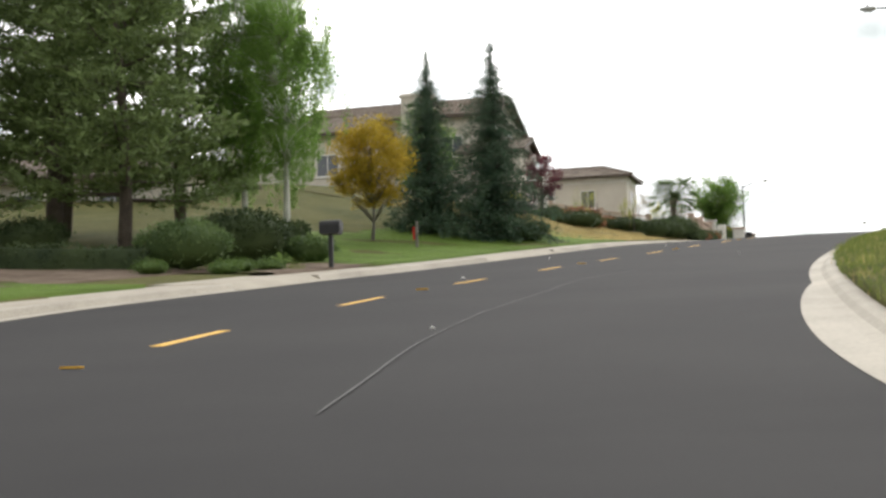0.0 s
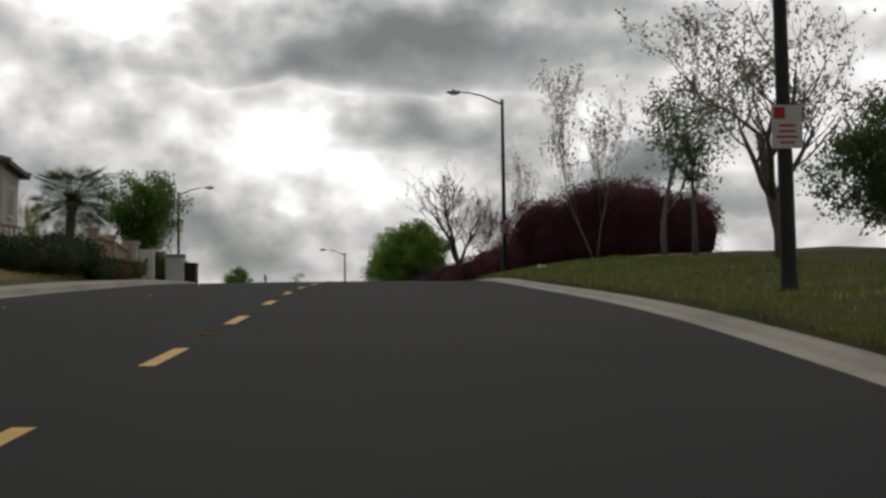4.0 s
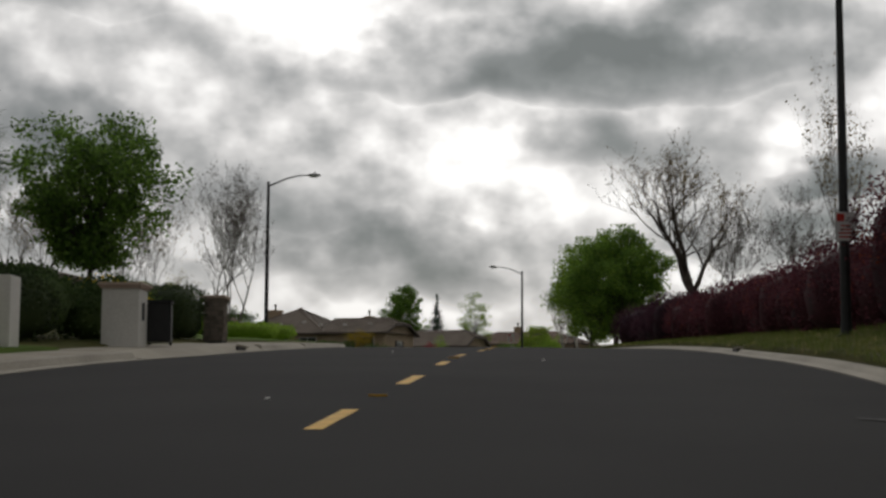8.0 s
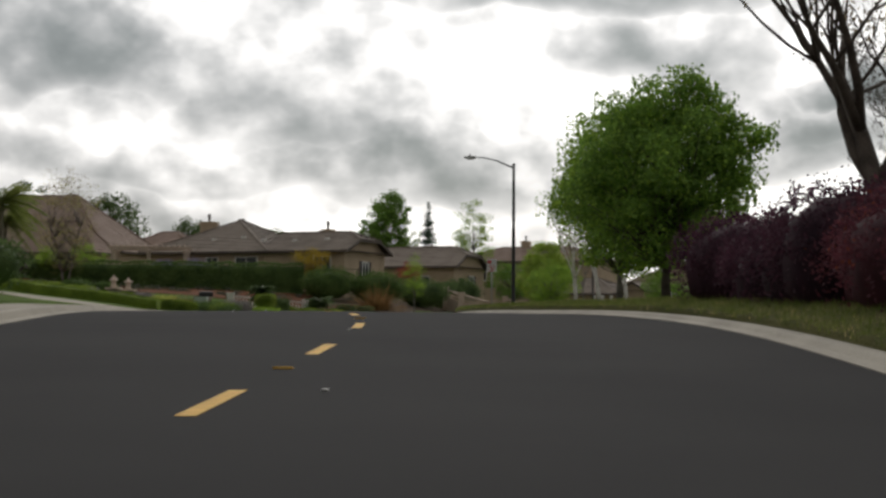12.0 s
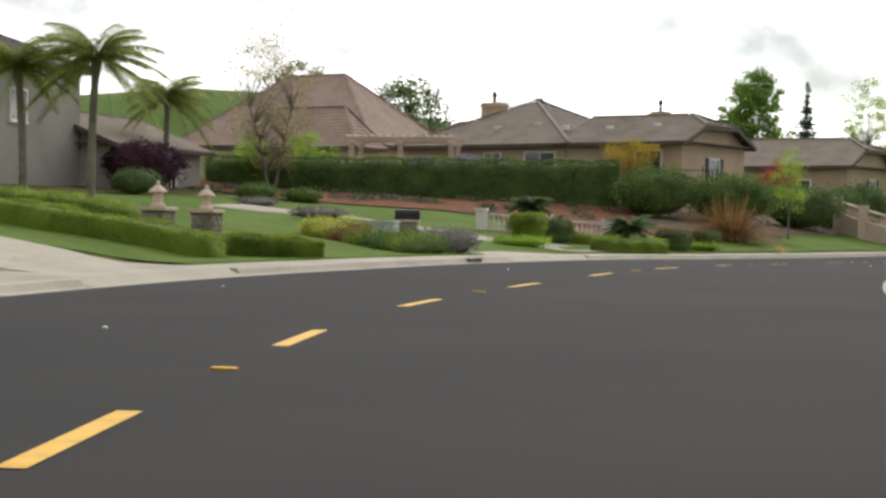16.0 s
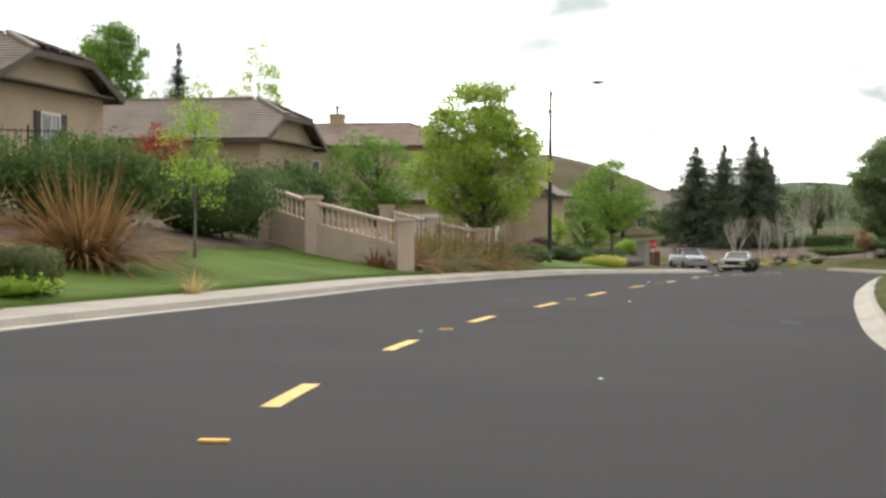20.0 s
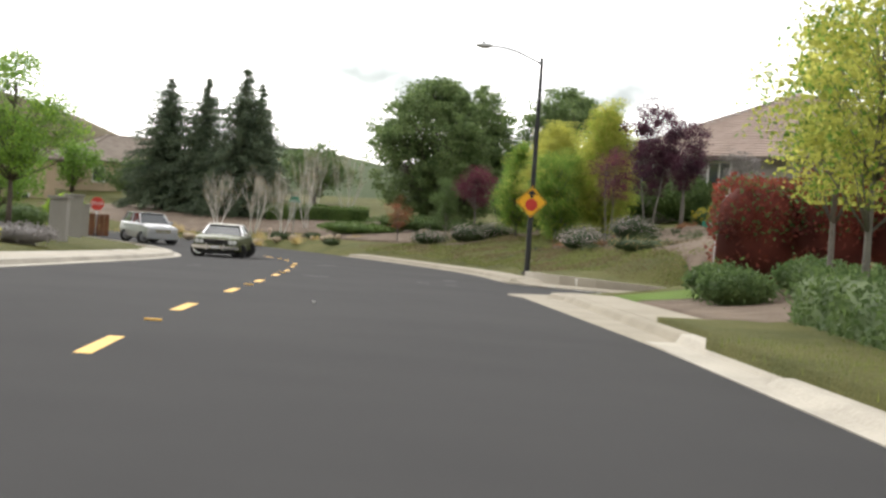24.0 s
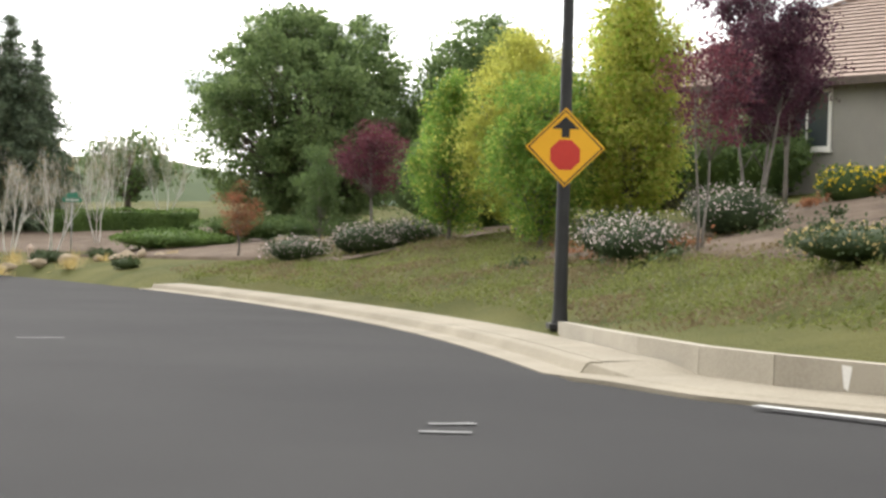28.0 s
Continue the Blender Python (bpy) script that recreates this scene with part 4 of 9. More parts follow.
def broadleaf(name, label, x, y, height, r, clear, leaf, bark=BARK, kind='round', tips=110, per=42, size=0.11, spread=0.42, trunk=0.14, seed=1, stems=1, aspect=0.55, up=0.0, z=None, category="tree", lean=0.0, group=""):
    rng = np.random.default_rng(seed)
    m = on(x, y) if z is None else pose(x, y, z)
    root = empty(name, m, label, category, group)
    V, F = [], []
    pts = crown_points(rng, kind, tips, r, clear, height)
    top = height * (0.82 if kind != 'vase' else 0.6)
    axes = []
    for k in range(stems):
        a = 2 * math.pi * (k / stems) + rng.random()
        ox = 0.0 if stems == 1 else 0.16
        w = (rng.random(2) - 0.5) * 0.25
        line = []
        for i in range(7):
            h = top * i / 6
            s = (h / top) ** 1.2
            line.append(Vector((math.cos(a) * (ox + s * r * 0.35 * (stems > 1)) + w[0] * math.sin(i * 1.1) * 0.5 + lean * h, math.sin(a) * (ox + s * r * 0.35 * (stems > 1)) + w[1] * math.cos(i * 1.3) * 0.5, h - 0.15 * (i == 0))))
        rad = [trunk / (stems ** 0.5) * (1.25 if i == 0 else 1 - 0.8 * i / 6) for i in range(7)]
        tube(V, F, line, rad, 8)
        axes.append((line, rad))
    for p in pts:
        line, rad = axes[rng.integers(len(axes))]
        p = Vector(p)
        want = max(clear * 0.85, p.z - (0.9 if kind != 'weep' else 0.2) * (p.xy.length) - 0.25)
        i = min(range(1, 6), key=lambda k: abs(line[k].z - min(want, top * 0.85)))
        a = line[i]
        mid = a.lerp(p, 0.5) + Vector((0, 0, 0.08 * (p - a).length)) + Vector(rng.normal(size=3) * 0.06 * (p - a).length)
        r0 = min(rad[i] * 0.45, 0.014 + 0.008 * (p - a).length)
        tube(V, F, [a, mid, p], [r0, r0 * 0.6, r0 * 0.15], 3)
    mesh_ob("trunk", V, F, bark, root, smooth=True)
    fine, small = (2.8, 0.54) if size < 0.105 else (2.5, 0.56) if size < 0.135 else (1.6, 0.68)
    per, size, spread = int(per * fine), size * small, spread * 0.8
    n = len(pts) * per
    c = np.repeat(pts, per, axis=0)
    sp = np.repeat(0.6 + 0.8 * rng.random(len(pts)), per)[:, None] * spread
    c = c + np.clip(rng.normal(size=(n, 3)), -1.35, 1.35) * sp * np.array([1, 1, 0.72])
    if kind == 'weep':                      # leaves hang along thin strands
        fall = np.repeat(0.5 + 1.9 * rng.random(len(pts)) ** 1.5, per)
        f = rng.random(n)
        c = np.repeat(pts, per, axis=0) + rng.normal(size=(n, 3)) * (0.05 + 0.11 * (1 - f))[:, None]
        c[:, 2] -= fall * f
    c[:, 2] = np.maximum(c[:, 2], 0.1 + clear * 0.55)
    ax = np.tile([0, 0, -1.0], (n, 1)) if kind == 'weep' else None
    crown = new("crown", quads_mesh("crown", c, size, aspect, rng, [leaf] if not isinstance(leaf, (list, tuple)) else list(leaf), up, ax,
                                    None if not isinstance(leaf, (list, tuple)) else (rng.random(n) < 0.22).astype(np.int32)))
    crown.parent = root
    return root


def bare_tree(name, label, x, y, height, r, seed, bark=GREY_BARK, leaf=L_BUD, buds=2600, trunk=0.13, stems=1, z=None, size=0.06, rise=0.75, group="", twigs=4, limb=0.62):
    rng = np.random.default_rng(seed)
    root = empty(name, on(x, y) if z is None else pose(x, y, z), label, "tree", group)
    V, F, tips = [], [], []

    def grow(p, d, length, rad, depth):
        q, line, rr = p, [p], [rad]
        for i in range(4):
            d = (d + Vector(rng.normal(size=3)) * 0.13 + Vector((0, 0, 0.06))).normalized()
            q = q + d * length / 4
            line.append(q)
            rr.append(rad * (1 - 0.6 * (i + 1) / 4))
            if depth >= twigs - 1:
                tips.append(q)
        tube(V, F, line, rr, 6 if depth < 2 else 3)
        if depth >= twigs:
            return
        for _ in range((5, 6, 4, 3)[depth]):
            i = int(rng.integers(2, 5))
            s = Vector(rng.normal(size=3))
            s.z = abs(s.z) * 0.5 + rise * (0.55 if depth else 0.9)
            e = (d * 0.75 + s.normalized() * 0.85).normalized()
            grow(line[i], e, length * (0.52 + 0.24 * rng.random()), max(0.006, rr[i] * limb), depth + 1)

    for k in range(stems):
        a = 2 * math.pi * k / stems + rng.random()
        tilt = 0.06 if stems == 1 else 0.32
        grow(Vector((0.1 * math.cos(a) * (stems > 1), 0.1 * math.sin(a) * (stems > 1), -0.15)), Vector((math.cos(a) * tilt, math.sin(a) * tilt, 1)).normalized(), height * 0.42, trunk / stems ** 0.5, 0)
    top = max(v.z for v in V)
    rad = sorted(v.xy.length for v in V)[int(len(V) * 0.97)]
    sz, sr = height / top, min(1.6, max(0.5, r / rad))
    V = [Vector((v.x * sr, v.y * sr, v.z * sz)) for v in V]
    mesh_ob("trunk", V, F, bark, root, smooth=True)
    t = np.array([(p.x * sr, p.y * sr, p.z * sz) for p in tips])
    c = t[rng.integers(len(t), size=buds)] + rng.normal(size=(buds, 3)) * 0.07
    ob = new("crown", quads_mesh("crown", c, size * 0.85, 0.5, rng, [leaf]))
    ob.parent = root
    return root


def conifer(name, label, x, y, height, r, seed, leaf=L_FIR, clear=0.3, levels=46, arms=9, size=0.2, droop=0.25, z=None, full=0.75, trunk=0.16, group="", dense=3):
    rng = np.random.default_rng(seed)
    root = empty(name, on(x, y) if z is None else pose(x, y, z), label, "tree", group)
    V, F, C, A, T = [], [], [], [], []
    tube(V, F, [(0, 0, -0.15), (0.02, 0, height * .4), (0, 0.02, height * .75), (0, 0, height)], [trunk, trunk * .7, trunk * .35, 0.012], 8)
    for i in range(levels):
        h = clear + (height * 0.985 - clear) * (i + rng.random() * 0.8) / levels
        t = (h - clear) / (height - clear)
        reach = r * ((1 - t) ** full * 0.95 + 0.03) * (0.5 if t > 0.86 else 0.8 if t > 0.72 else 1.0)
        for k in range(arms if t < 0.8 else max(5, arms - 3)):
            a = 2 * math.pi * (k + rng.random()) / arms + i
            L = reach * (0.45 + 0.75 * rng.random())
            dz = -droop * L * (1 - t) + 0.22 * L * t
            e = Vector((math.cos(a) * L, math.sin(a) * L, h + dz))
            b = Vector((0, 0, h))
            mid = b.lerp(e, 0.55) + Vector((0, 0, 0.1 * L))
            tube(V, F, [b, mid, e], [0.012 + 0.012 * L, 0.012, 0.003], 3)
            n = max(4, int(4 + 9 * L))
            for j in range(n):
                f = (j + 0.6) / n
                q = b.lerp(mid, f / 0.55) if f < 0.55 else mid.lerp(e, (f - 0.55) / 0.45)
                side = Vector((-math.sin(a), math.cos(a), 0)) * (rng.random() - 0.5) * L * 0.55 * (1.1 - f)
                C.append(q + side + Vector(rng.normal(size=3)) * 0.05)
                A.append((math.cos(a) + side.x, math.sin(a) + side.y, -0.35))
                T.append(t)
    mesh_ob("trunk", V, F, BARK, root, smooth=True)
    C, A = np.array([tuple(c) for c in C]), np.array(A)
    C, A, T = np.repeat(C, dense, axis=0), np.repeat(A, dense, axis=0), np.repeat(np.array(T), dense)
    C = C + rng.normal(size=C.shape) * 0.09
    ob = new("crown", quads_mesh("crown", C, size * 0.66 * (1 - 0.5 * T), 0.34, rng, [leaf], 0.4, A))
    ob.parent = root
    return root


def core_shape(rx, ry, h, square, rng, rows=7, cols=14):
    """A rough closed body inside a bush: square 0 is a ball, 1 a clipped box."""
    V, F = [], []
    p = 2 + 7 * square
    for i in range(rows):
        t = i / (rows - 1)
        lat = math.pi * (t - 0.5) * 0.98
        cz, sr = math.sin(lat), math.cos(lat)
        for j in range(cols):
            a = 2 * math.pi * j / cols
            c, s = math.cos(a), math.sin(a)
            q = (abs(c) ** p + abs(s) ** p) ** (-1 / p)
            qv = (abs(sr) ** p + abs(cz) ** p) ** (-1 / p)
            k = 0.86 + 0.06 * rng.random()
            V.append((c * q * sr * qv * rx * k, s * q * sr * qv * ry * k, max(0.0, h * 0.5 + cz * qv * h * 0.5 * k)))
    for i in range(rows - 1):
        for j in range(cols):
            a, b = i * cols + j, i * cols + (j + 1) % cols
            F.append((a, b, b + cols, a + cols))
    F.append(tuple(range(cols))[::-1])
    F.append(tuple(range((rows - 1) * cols, rows * cols)))
    return V, F


def bush_mesh(name, rx, ry, h, leaf, seed, square=0.0, count=1500, size=0.06, flowers=None, share=0.15, loose=0.06, aspect=0.55):
    rng = np.random.default_rng(seed)
    V, F = core_shape(rx, ry, h, square, rng)
    p = 2 + 7 * square
    u = rng.normal(size=(count, 3))
    u /= np.linalg.norm(u, axis=1)[:, None]
    u[:, 2] = np.where(rng.random(count) < 0.75, np.abs(u[:, 2]), u[:, 2])
    q = (np.abs(u) ** p).sum(1) ** (-1 / p)
    a = np.arctan2(u[:, 1], u[:, 0])
    lump = 1 + (1 - square) * (0.08 * np.sin(3 * a + seed) + 0.06 * np.sin(7 * a + 4 * u[:, 2]))
    c = u * (q * lump * (0.93 + 0.1 * rng.random(count)))[:, None] * np.array([rx, ry, h / 2]) + np.array([0, 0, h / 2])
    c += rng.normal(size=c.shape) * loose
    c[:, 2] = np.maximum(c[:, 2], 0.02)
    mats = [leaf] if flowers is None else [leaf, flowers]
    mi = None if flowers is None else ((rng.random(count) < share) & (u[:, 2] > -0.1)).astype(np.int32)
    return quads_mesh(name, c, size, aspect, rng, mats, 0.0, None, mi, (V, F))


def bush(name, label, x, y, rx, ry, h, leaf, seed=1, turn=0.0, square=0.0, count=1500, size=0.06, category="shrub", z=None, sink=0.05, group="", **k):
    ob = new(name, bush_mesh(name, rx, ry, h, leaf, seed, square, count, size, **k))
    ob.matrix_world = pose(x, y, (gz(x, y) if z is None else z) - sink, 0, 0, turn)
    return tagged(ob, label, category, group)


def hedge(name, label, a, b, w, h, leaf, seed=1, count=None, size=0.055, category="hedge", drop=0.12, round_top=0.0, group="", flowers=None, share=0.1, z=None):
    """A clipped hedge along a line from a to b that follows the ground."""
    rng = np.random.default_rng(seed)
    a, b = Vector(a), Vector(b)
    L = (b - a).length
    u, v = (b - a) / L, Vector((-(b - a).y, (b - a).x)) / L
    n = max(3, int(L / 0.8) + 1)
    P = [a + u * L * i / (n - 1) for i in range(n)]
    zs = land([p.x for p in P], [p.y for p in P]) if z is None else np.full(n, z)
    V, F, k = [], [], 8
    prof = [(-0.46, 0), (-0.47, 0.45), (-0.45, 0.86 - round_top * 0.2), (-0.2, 0.93), (0.2, 0.93), (0.45, 0.86 - round_top * 0.2), (0.47, 0.45), (0.46, 0)]
    for i in range(n):
        j = 0.97 + 0.05 * rng.random()
        e = u * (0.04 if i == 0 else -0.04 if i == n - 1 else 0)
        for d, t in prof:
            q = P[i] + v * d * w * j + e
            V.append((q.x, q.y, zs[i] - drop + (h + drop) * t * (0.98 + 0.03 * rng.random())))
    for i in range(n - 1):
        for j in range(k - 1):
            F.append((i * k + j, i * k + j + 1, (i + 1) * k + j + 1, (i + 1) * k + j))
    F += [tuple(range(k))[::-1], tuple(range((n - 1) * k, n * k))]
    cnt = count or int(L * (w + 2 * h) * 130)
    t = rng.random(cnt)
    area = rng.random(cnt) * (w + 2 * h)
    d = np.where(area < h, -w / 2, np.where(area < 2 * h, w / 2, (area - 2 * h) - w / 2))
    hz = np.where(area < h, area, np.where(area < 2 * h, area - h, h))
    ends = rng.random(cnt) < (w * h) / (L * (w + 2 * h) + w * h)
    d = np.where(ends, (rng.random(cnt) - .5) * w, d)
    hz = np.where(ends, rng.random(cnt) * h, hz)
    t = np.where(ends, np.round(t), t)
    lump = 0.05 * np.sin(t * L * 1.9 + seed) + 0.035 * np.sin(t * L * 4.7)
    hz = hz + np.where(hz > h * 0.9, lump, 0) - np.where(np.abs(d) > w * 0.44, round_top * 0.25 * h * (hz / h) ** 4, 0)
    d = d * (1 + lump * 0.6)
    x = a.x + u.x * t * L + v.x * d
    y = a.y + u.y * t * L + v.y * d
    zz = (land(x, y) if z is None else np.full(cnt, z)) + hz
    c = np.c_[x, y, zz] + rng.normal(size=(cnt, 3)) * (0.016 if size < 0.03 else 0.04)
    mats = [leaf] if flowers is None else [leaf, flowers]
    mi = None if flowers is None else (rng.random(cnt) < share).astype(np.int32)
    me = quads_mesh(name, c, size, 0.55, rng, mats, 0.0, None, mi, (V, F))
    return tagged(new(name, me), label, category, group)


def blades(name, label, x, y, n, length, width, leaf, seed=1, arch=0.5, category="plant", spread=0.25, z=None, upright=0.55, group=""):
    """A tuft of long arching blades."""
    rng = np.random.default_rng(seed)
    V, F = [], []
    for _ in range(n):
        a, t = rng.random() * 2 * math.pi, (rng.random() ** upright) * 1.15
        L = length * (0.6 + 0.5 * rng.random())
        d = Vector((math.cos(a) * math.sin(t), math.sin(a) * math.sin(t), math.cos(t)))
        side = Vector((-math.sin(a), math.cos(a), 0)) * width
        p = Vector((math.cos(a), math.sin(a), 0)) * spread * rng.random()
        base = len(V)
        for i in range(4):
            f = i / 3
            q = p + d * L * f - Vector((0, 0, arch * L * f * f * math.sin(t)))
            w = side * (1 - f * 0.92) * (0.7 if i == 0 else 1)
            V += [q - w, q + w + Vector((0, 0, 0.25 * width))]
        F += [(base + 2 * i, base + 2 * i + 1, base + 2 * i + 3, base + 2 * i + 2) for i in range(3)]
    ob = mesh_ob(name, V, F, leaf)
    ob.matrix_world = pose(x, y, (gz(x, y) if z is None else z) - 0.03)
    return tagged(ob, label, category, group)


def palm(name, label, x, y, height, frond, n, seed, trunk=0.17, z=None, fan=False, leaf=L_PALM):
    rng = np.random.default_rng(seed)
    root = empty(name, on(x, y) if z is None else pose(x, y, z), label, "palm tree")
    V, F = [], []
    k = 22
    bend = (rng.random(2) - .5) * 0.4
    pts = [Vector((bend[0] * (i / k) ** 2, bend[1] * (i / k) ** 2, height * i / k - 0.1)) for i in range(k + 1)]
    tube(V, F, pts, [trunk * (1.35 if i == 0 else 1.0 + (0.1 if i % 2 else 0) - 0.2 * i / k + (0.35 if i > k - 3 else 0)) for i in range(k + 1)], 9)
    mesh_ob("trunk", V, F, PALM_BARK, root, smooth=True)
    top = pts[-1]
    for j in range(n):
        a = 2 * math.pi * (j * 0.618) + rng.random() * 0.4
        e = 1.25 - 1.75 * (j / n) + 0.2 * rng.random()
        V, F = [], []
        L = frond * (0.8 + 0.3 * rng.random())
        d, side = Vector((math.cos(a), math.sin(a), 0)), Vector((-math.sin(a), math.cos(a), 0))
        line = []
        for i in range(11):
            f = i / 10
            line.append(top + d * L * f * math.cos(e * (1 - 0.4 * f)) + Vector((0, 0, L * f * math.sin(e) - L * (0.55 if not fan else 0.2) * f * f)))
        tube(V, F, line, [0.025 * (1 - 0.8 * i / 10) for i in range(11)], 3)
        if fan:
            hub = line[6]
            for q in range(15):
                b = -1.35 + 2.7 * q / 14
                r = (line[10] - line[6]).normalized()
                w = (r * math.cos(b) + side * math.sin(b) + Vector((0, 0, -0.12))).normalized() * L * 0.42
                o = w.cross(Vector((0, 0, 1))).normalized() * 0.03
                i0 = len(V)
                V += [hub, hub + w * 0.5 + o, hub + w, hub + w * 0.5 - o]
                F.append((i0, i0 + 1, i0 + 2, i0 + 3))
        else:
            for q in range(46):
                f = 0.12 + 0.88 * q / 46
                p = line[int(f * 10)].lerp(line[min(10, int(f * 10) + 1)], f * 10 - int(f * 10))
                for sgn in (-1, 1):
                    w = (side * sgn * 0.85 + d * 0.45 + Vector((0, 0, -0.35 - 0.3 * rng.random()))).normalized() * L * 0.24 * math.sin(math.pi * (0.15 + 0.8 * f)) ** 0.6
                    o = d * 0.022
                    i0 = len(V)
                    V += [p - o, p + o, p + w * 0.65 + o * 0.8, p + w, p + w * 0.65 - o * 0.8]
                    F.append((i0, i0 + 1, i0 + 2, i0 + 3, i0 + 4))
        mesh_ob("frond", V, F, leaf, root)
    return root


def pine_tree(label, x, y, height, r, seed, trunk=0.24, bare=2.2, lean=0.0):
    """A pine with long level limbs in layers and brushes of needles at their ends."""
    rng = np.random.default_rng(seed)
    root = empty("pine_tree", on(x, y), label, "tree")
    V, F, C, A = [], [], [], []
    line = [Vector((lean * height * t + 0.15 * math.sin(5 * t + seed), 0.12 * math.cos(4 * t), height * t - 0.15 * (t == 0))) for t in (0, .15, .3, .45, .6, .75, .9, 1)]
    tube(V, F, line, [trunk * (1.2 - t) for t in (0, .15, .3, .45, .6, .75, .9, 1.14)], 9)
    n = 41
    for i in range(n):
        t = bare / height + (1 - bare / height) * (i + 0.5 * rng.random()) / n
        b = line[0].lerp(line[-1], t)
        b.x, b.y = b.x + 0.1, b.y
        L = r * (1.1 - 0.62 * t ** 1.6) * (0.55 + 0.5 * rng.random())
        a = i * 2.4 + rng.random()
        d = Vector((math.cos(a), math.sin(a), 0))
        e = b + d * L + Vector((0, 0, L * (0.12 + 0.2 * rng.random())))
        mid = b.lerp(e, 0.55) - Vector((0, 0, 0.08 * L))
        tube(V, F, [b, mid, e], [0.03 + 0.012 * L, 0.03, 0.01], 5)
        for j in range(int(7 + 5 * L)):
            f = 0.3 + 0.75 * rng.random()
            q = b.lerp(mid, f / .55) if f < .55 else mid.lerp(e, (f - .55) / .45)
            s_ = Vector((-d.y, d.x, 0)) * (rng.random() - .5) * L * 0.85
            q = q + s_ + Vector((0, 0, 0.15 * rng.random()))
            tube(V, F, [q - s_ * 0.6 - d * 0.25, q], [0.012, 0.004], 3)
            m = 24
            u = rng.normal(size=(m, 3)) * np.array([0.26, 0.26, 0.13])
            C.append(np.array(tuple(q)) + u)
            A.append(u + np.array([d.x * .25, d.y * .25, 0.15]))
    mesh_ob("trunk", V, F, BARK, root, smooth=True)
    C, A = np.concatenate(C), np.concatenate(A)
    ob = new("crown", quads_mesh("crown", C, 0.155, 0.25, rng, [L_PINE], 0.0, A * 4))
    ob.parent = root
    return root


def bush_row(name, label, a, b, n, r, h0, h1, leaf, seed, group, flowers=None, share=0.1, jitter=0.35):
    """A row of large bushes grown into one another."""
    rng = random.Random(seed)
    for k in range(n):
        f = k / (n - 1)
        X, Y = a[0] + (b[0] - a[0]) * f + rng.uniform(-jitter, jitter), a[1] + (b[1] - a[1]) * f + rng.uniform(-jitter, jitter)
        q = rng.uniform(0.76, 1.12)
        bush(name, label, X, Y, r * rng.uniform(.85, 1.3), r * rng.uniform(.85, 1.3), (h0 + (h1 - h0) * f) * q + .5, leaf, seed + k, rng.uniform(0, 90), 0.15, 6500, 0.046, sink=.55, group=group, flowers=flowers, share=share * rng.uniform(.3, 1.7), loose=0.1)


def scatter_blades(name, label, places, length, width, leaf, seed, per=5, category="grass"):
    """Many short grass blades standing on the ground at places (n, 2), in one sheet."""
    rng = np.random.default_rng(seed)
    p = np.repeat(np.asarray(places, float), per, axis=0)
    p = p + rng.normal(size=p.shape) * 0.06
    n = len(p)
    z = land(p[:, 0], p[:, 1])
    a, t = rng.random(n) * 2 * math.pi, rng.random(n) * 0.8
    L = length * (0.5 + rng.random(n))
    d = np.c_[np.cos(a) * np.sin(t) * L, np.sin(a) * np.sin(t) * L, np.cos(t) * L]
    w = np.c_[-np.sin(a), np.cos(a), np.zeros(n)] * width
    base = np.c_[p, z - 0.01]
    P = np.stack([base - w, base + w, base + d], 1).reshape(-1, 3)
    me = bpy.data.meshes.new(name)
    me.from_pydata(P.tolist(), [], np.arange(3 * n).reshape(-1, 3).tolist())
    me.materials.append(leaf)
    return tagged(new(name, me), label, category, kind="stuff")

# ---- buildings and street furniture: builders ----


def window(parent, x, y, z, w, h, face, shutters=False, frame=TRIM_WHITE, sill=True):
    """A window on a wall. face: 's' (-y), 'e' (+x), 'n', 'w' of the house; x, y on the wall, z its foot."""
    m = {'s': pose(x, y, z), 'e': pose(x, y, z, 0, 0, 90), 'n': pose(x, y, z, 0, 0, 180), 'w': pose(x, y, z, 0, 0, -90)}[face]
    win = new("window")
    win.parent, win.matrix_basis = parent, m
    bm = bmesh.new()
    for a, b, c, d in ((-w / 2 - .07, -w / 2 + .03, -.07, h + .07), (w / 2 - .03, w / 2 + .07, -.07, h + .07), (-w / 2 + .03, w / 2 - .03, h - .03, h + .07), (-w / 2 + .03, w / 2 - .03, -.07, .03)):
        box(bm, a, b, -.06, .02, c, d)
    box(bm, -.03, .03, -.045, .02, .03, h - .03)
    part("window_frame", bm, frame, win)
    for s in (-1, 1):
        bm = new_box(min(s * .03, s * (w / 2 - .03)), max(s * .03, s * (w / 2 - .03)), -.022, -.012, .03, h - .03)
        part("pane", bm, GLASS, win)
    if sill:
        part("window_sill", new_box(-w / 2 - .12, w / 2 + .12, -.12, -.002, -.16, -.072, .01), frame, win)
    if shutters:
        for s in (-1, 1):
            x0 = s * (w / 2 + .32)
            bm = new_box(x0 - .2, x0 + .2, -.07, -.005, -.05, h + .05)
            for i in range(int(h / .12)):
                box(bm, x0 - .15, x0 + .15, -.085, -.068, .02 + i * .12, .08 + i * .12)
            part("shutter", bm, SHUTTER, win, "dark louvred shutter")
    return win


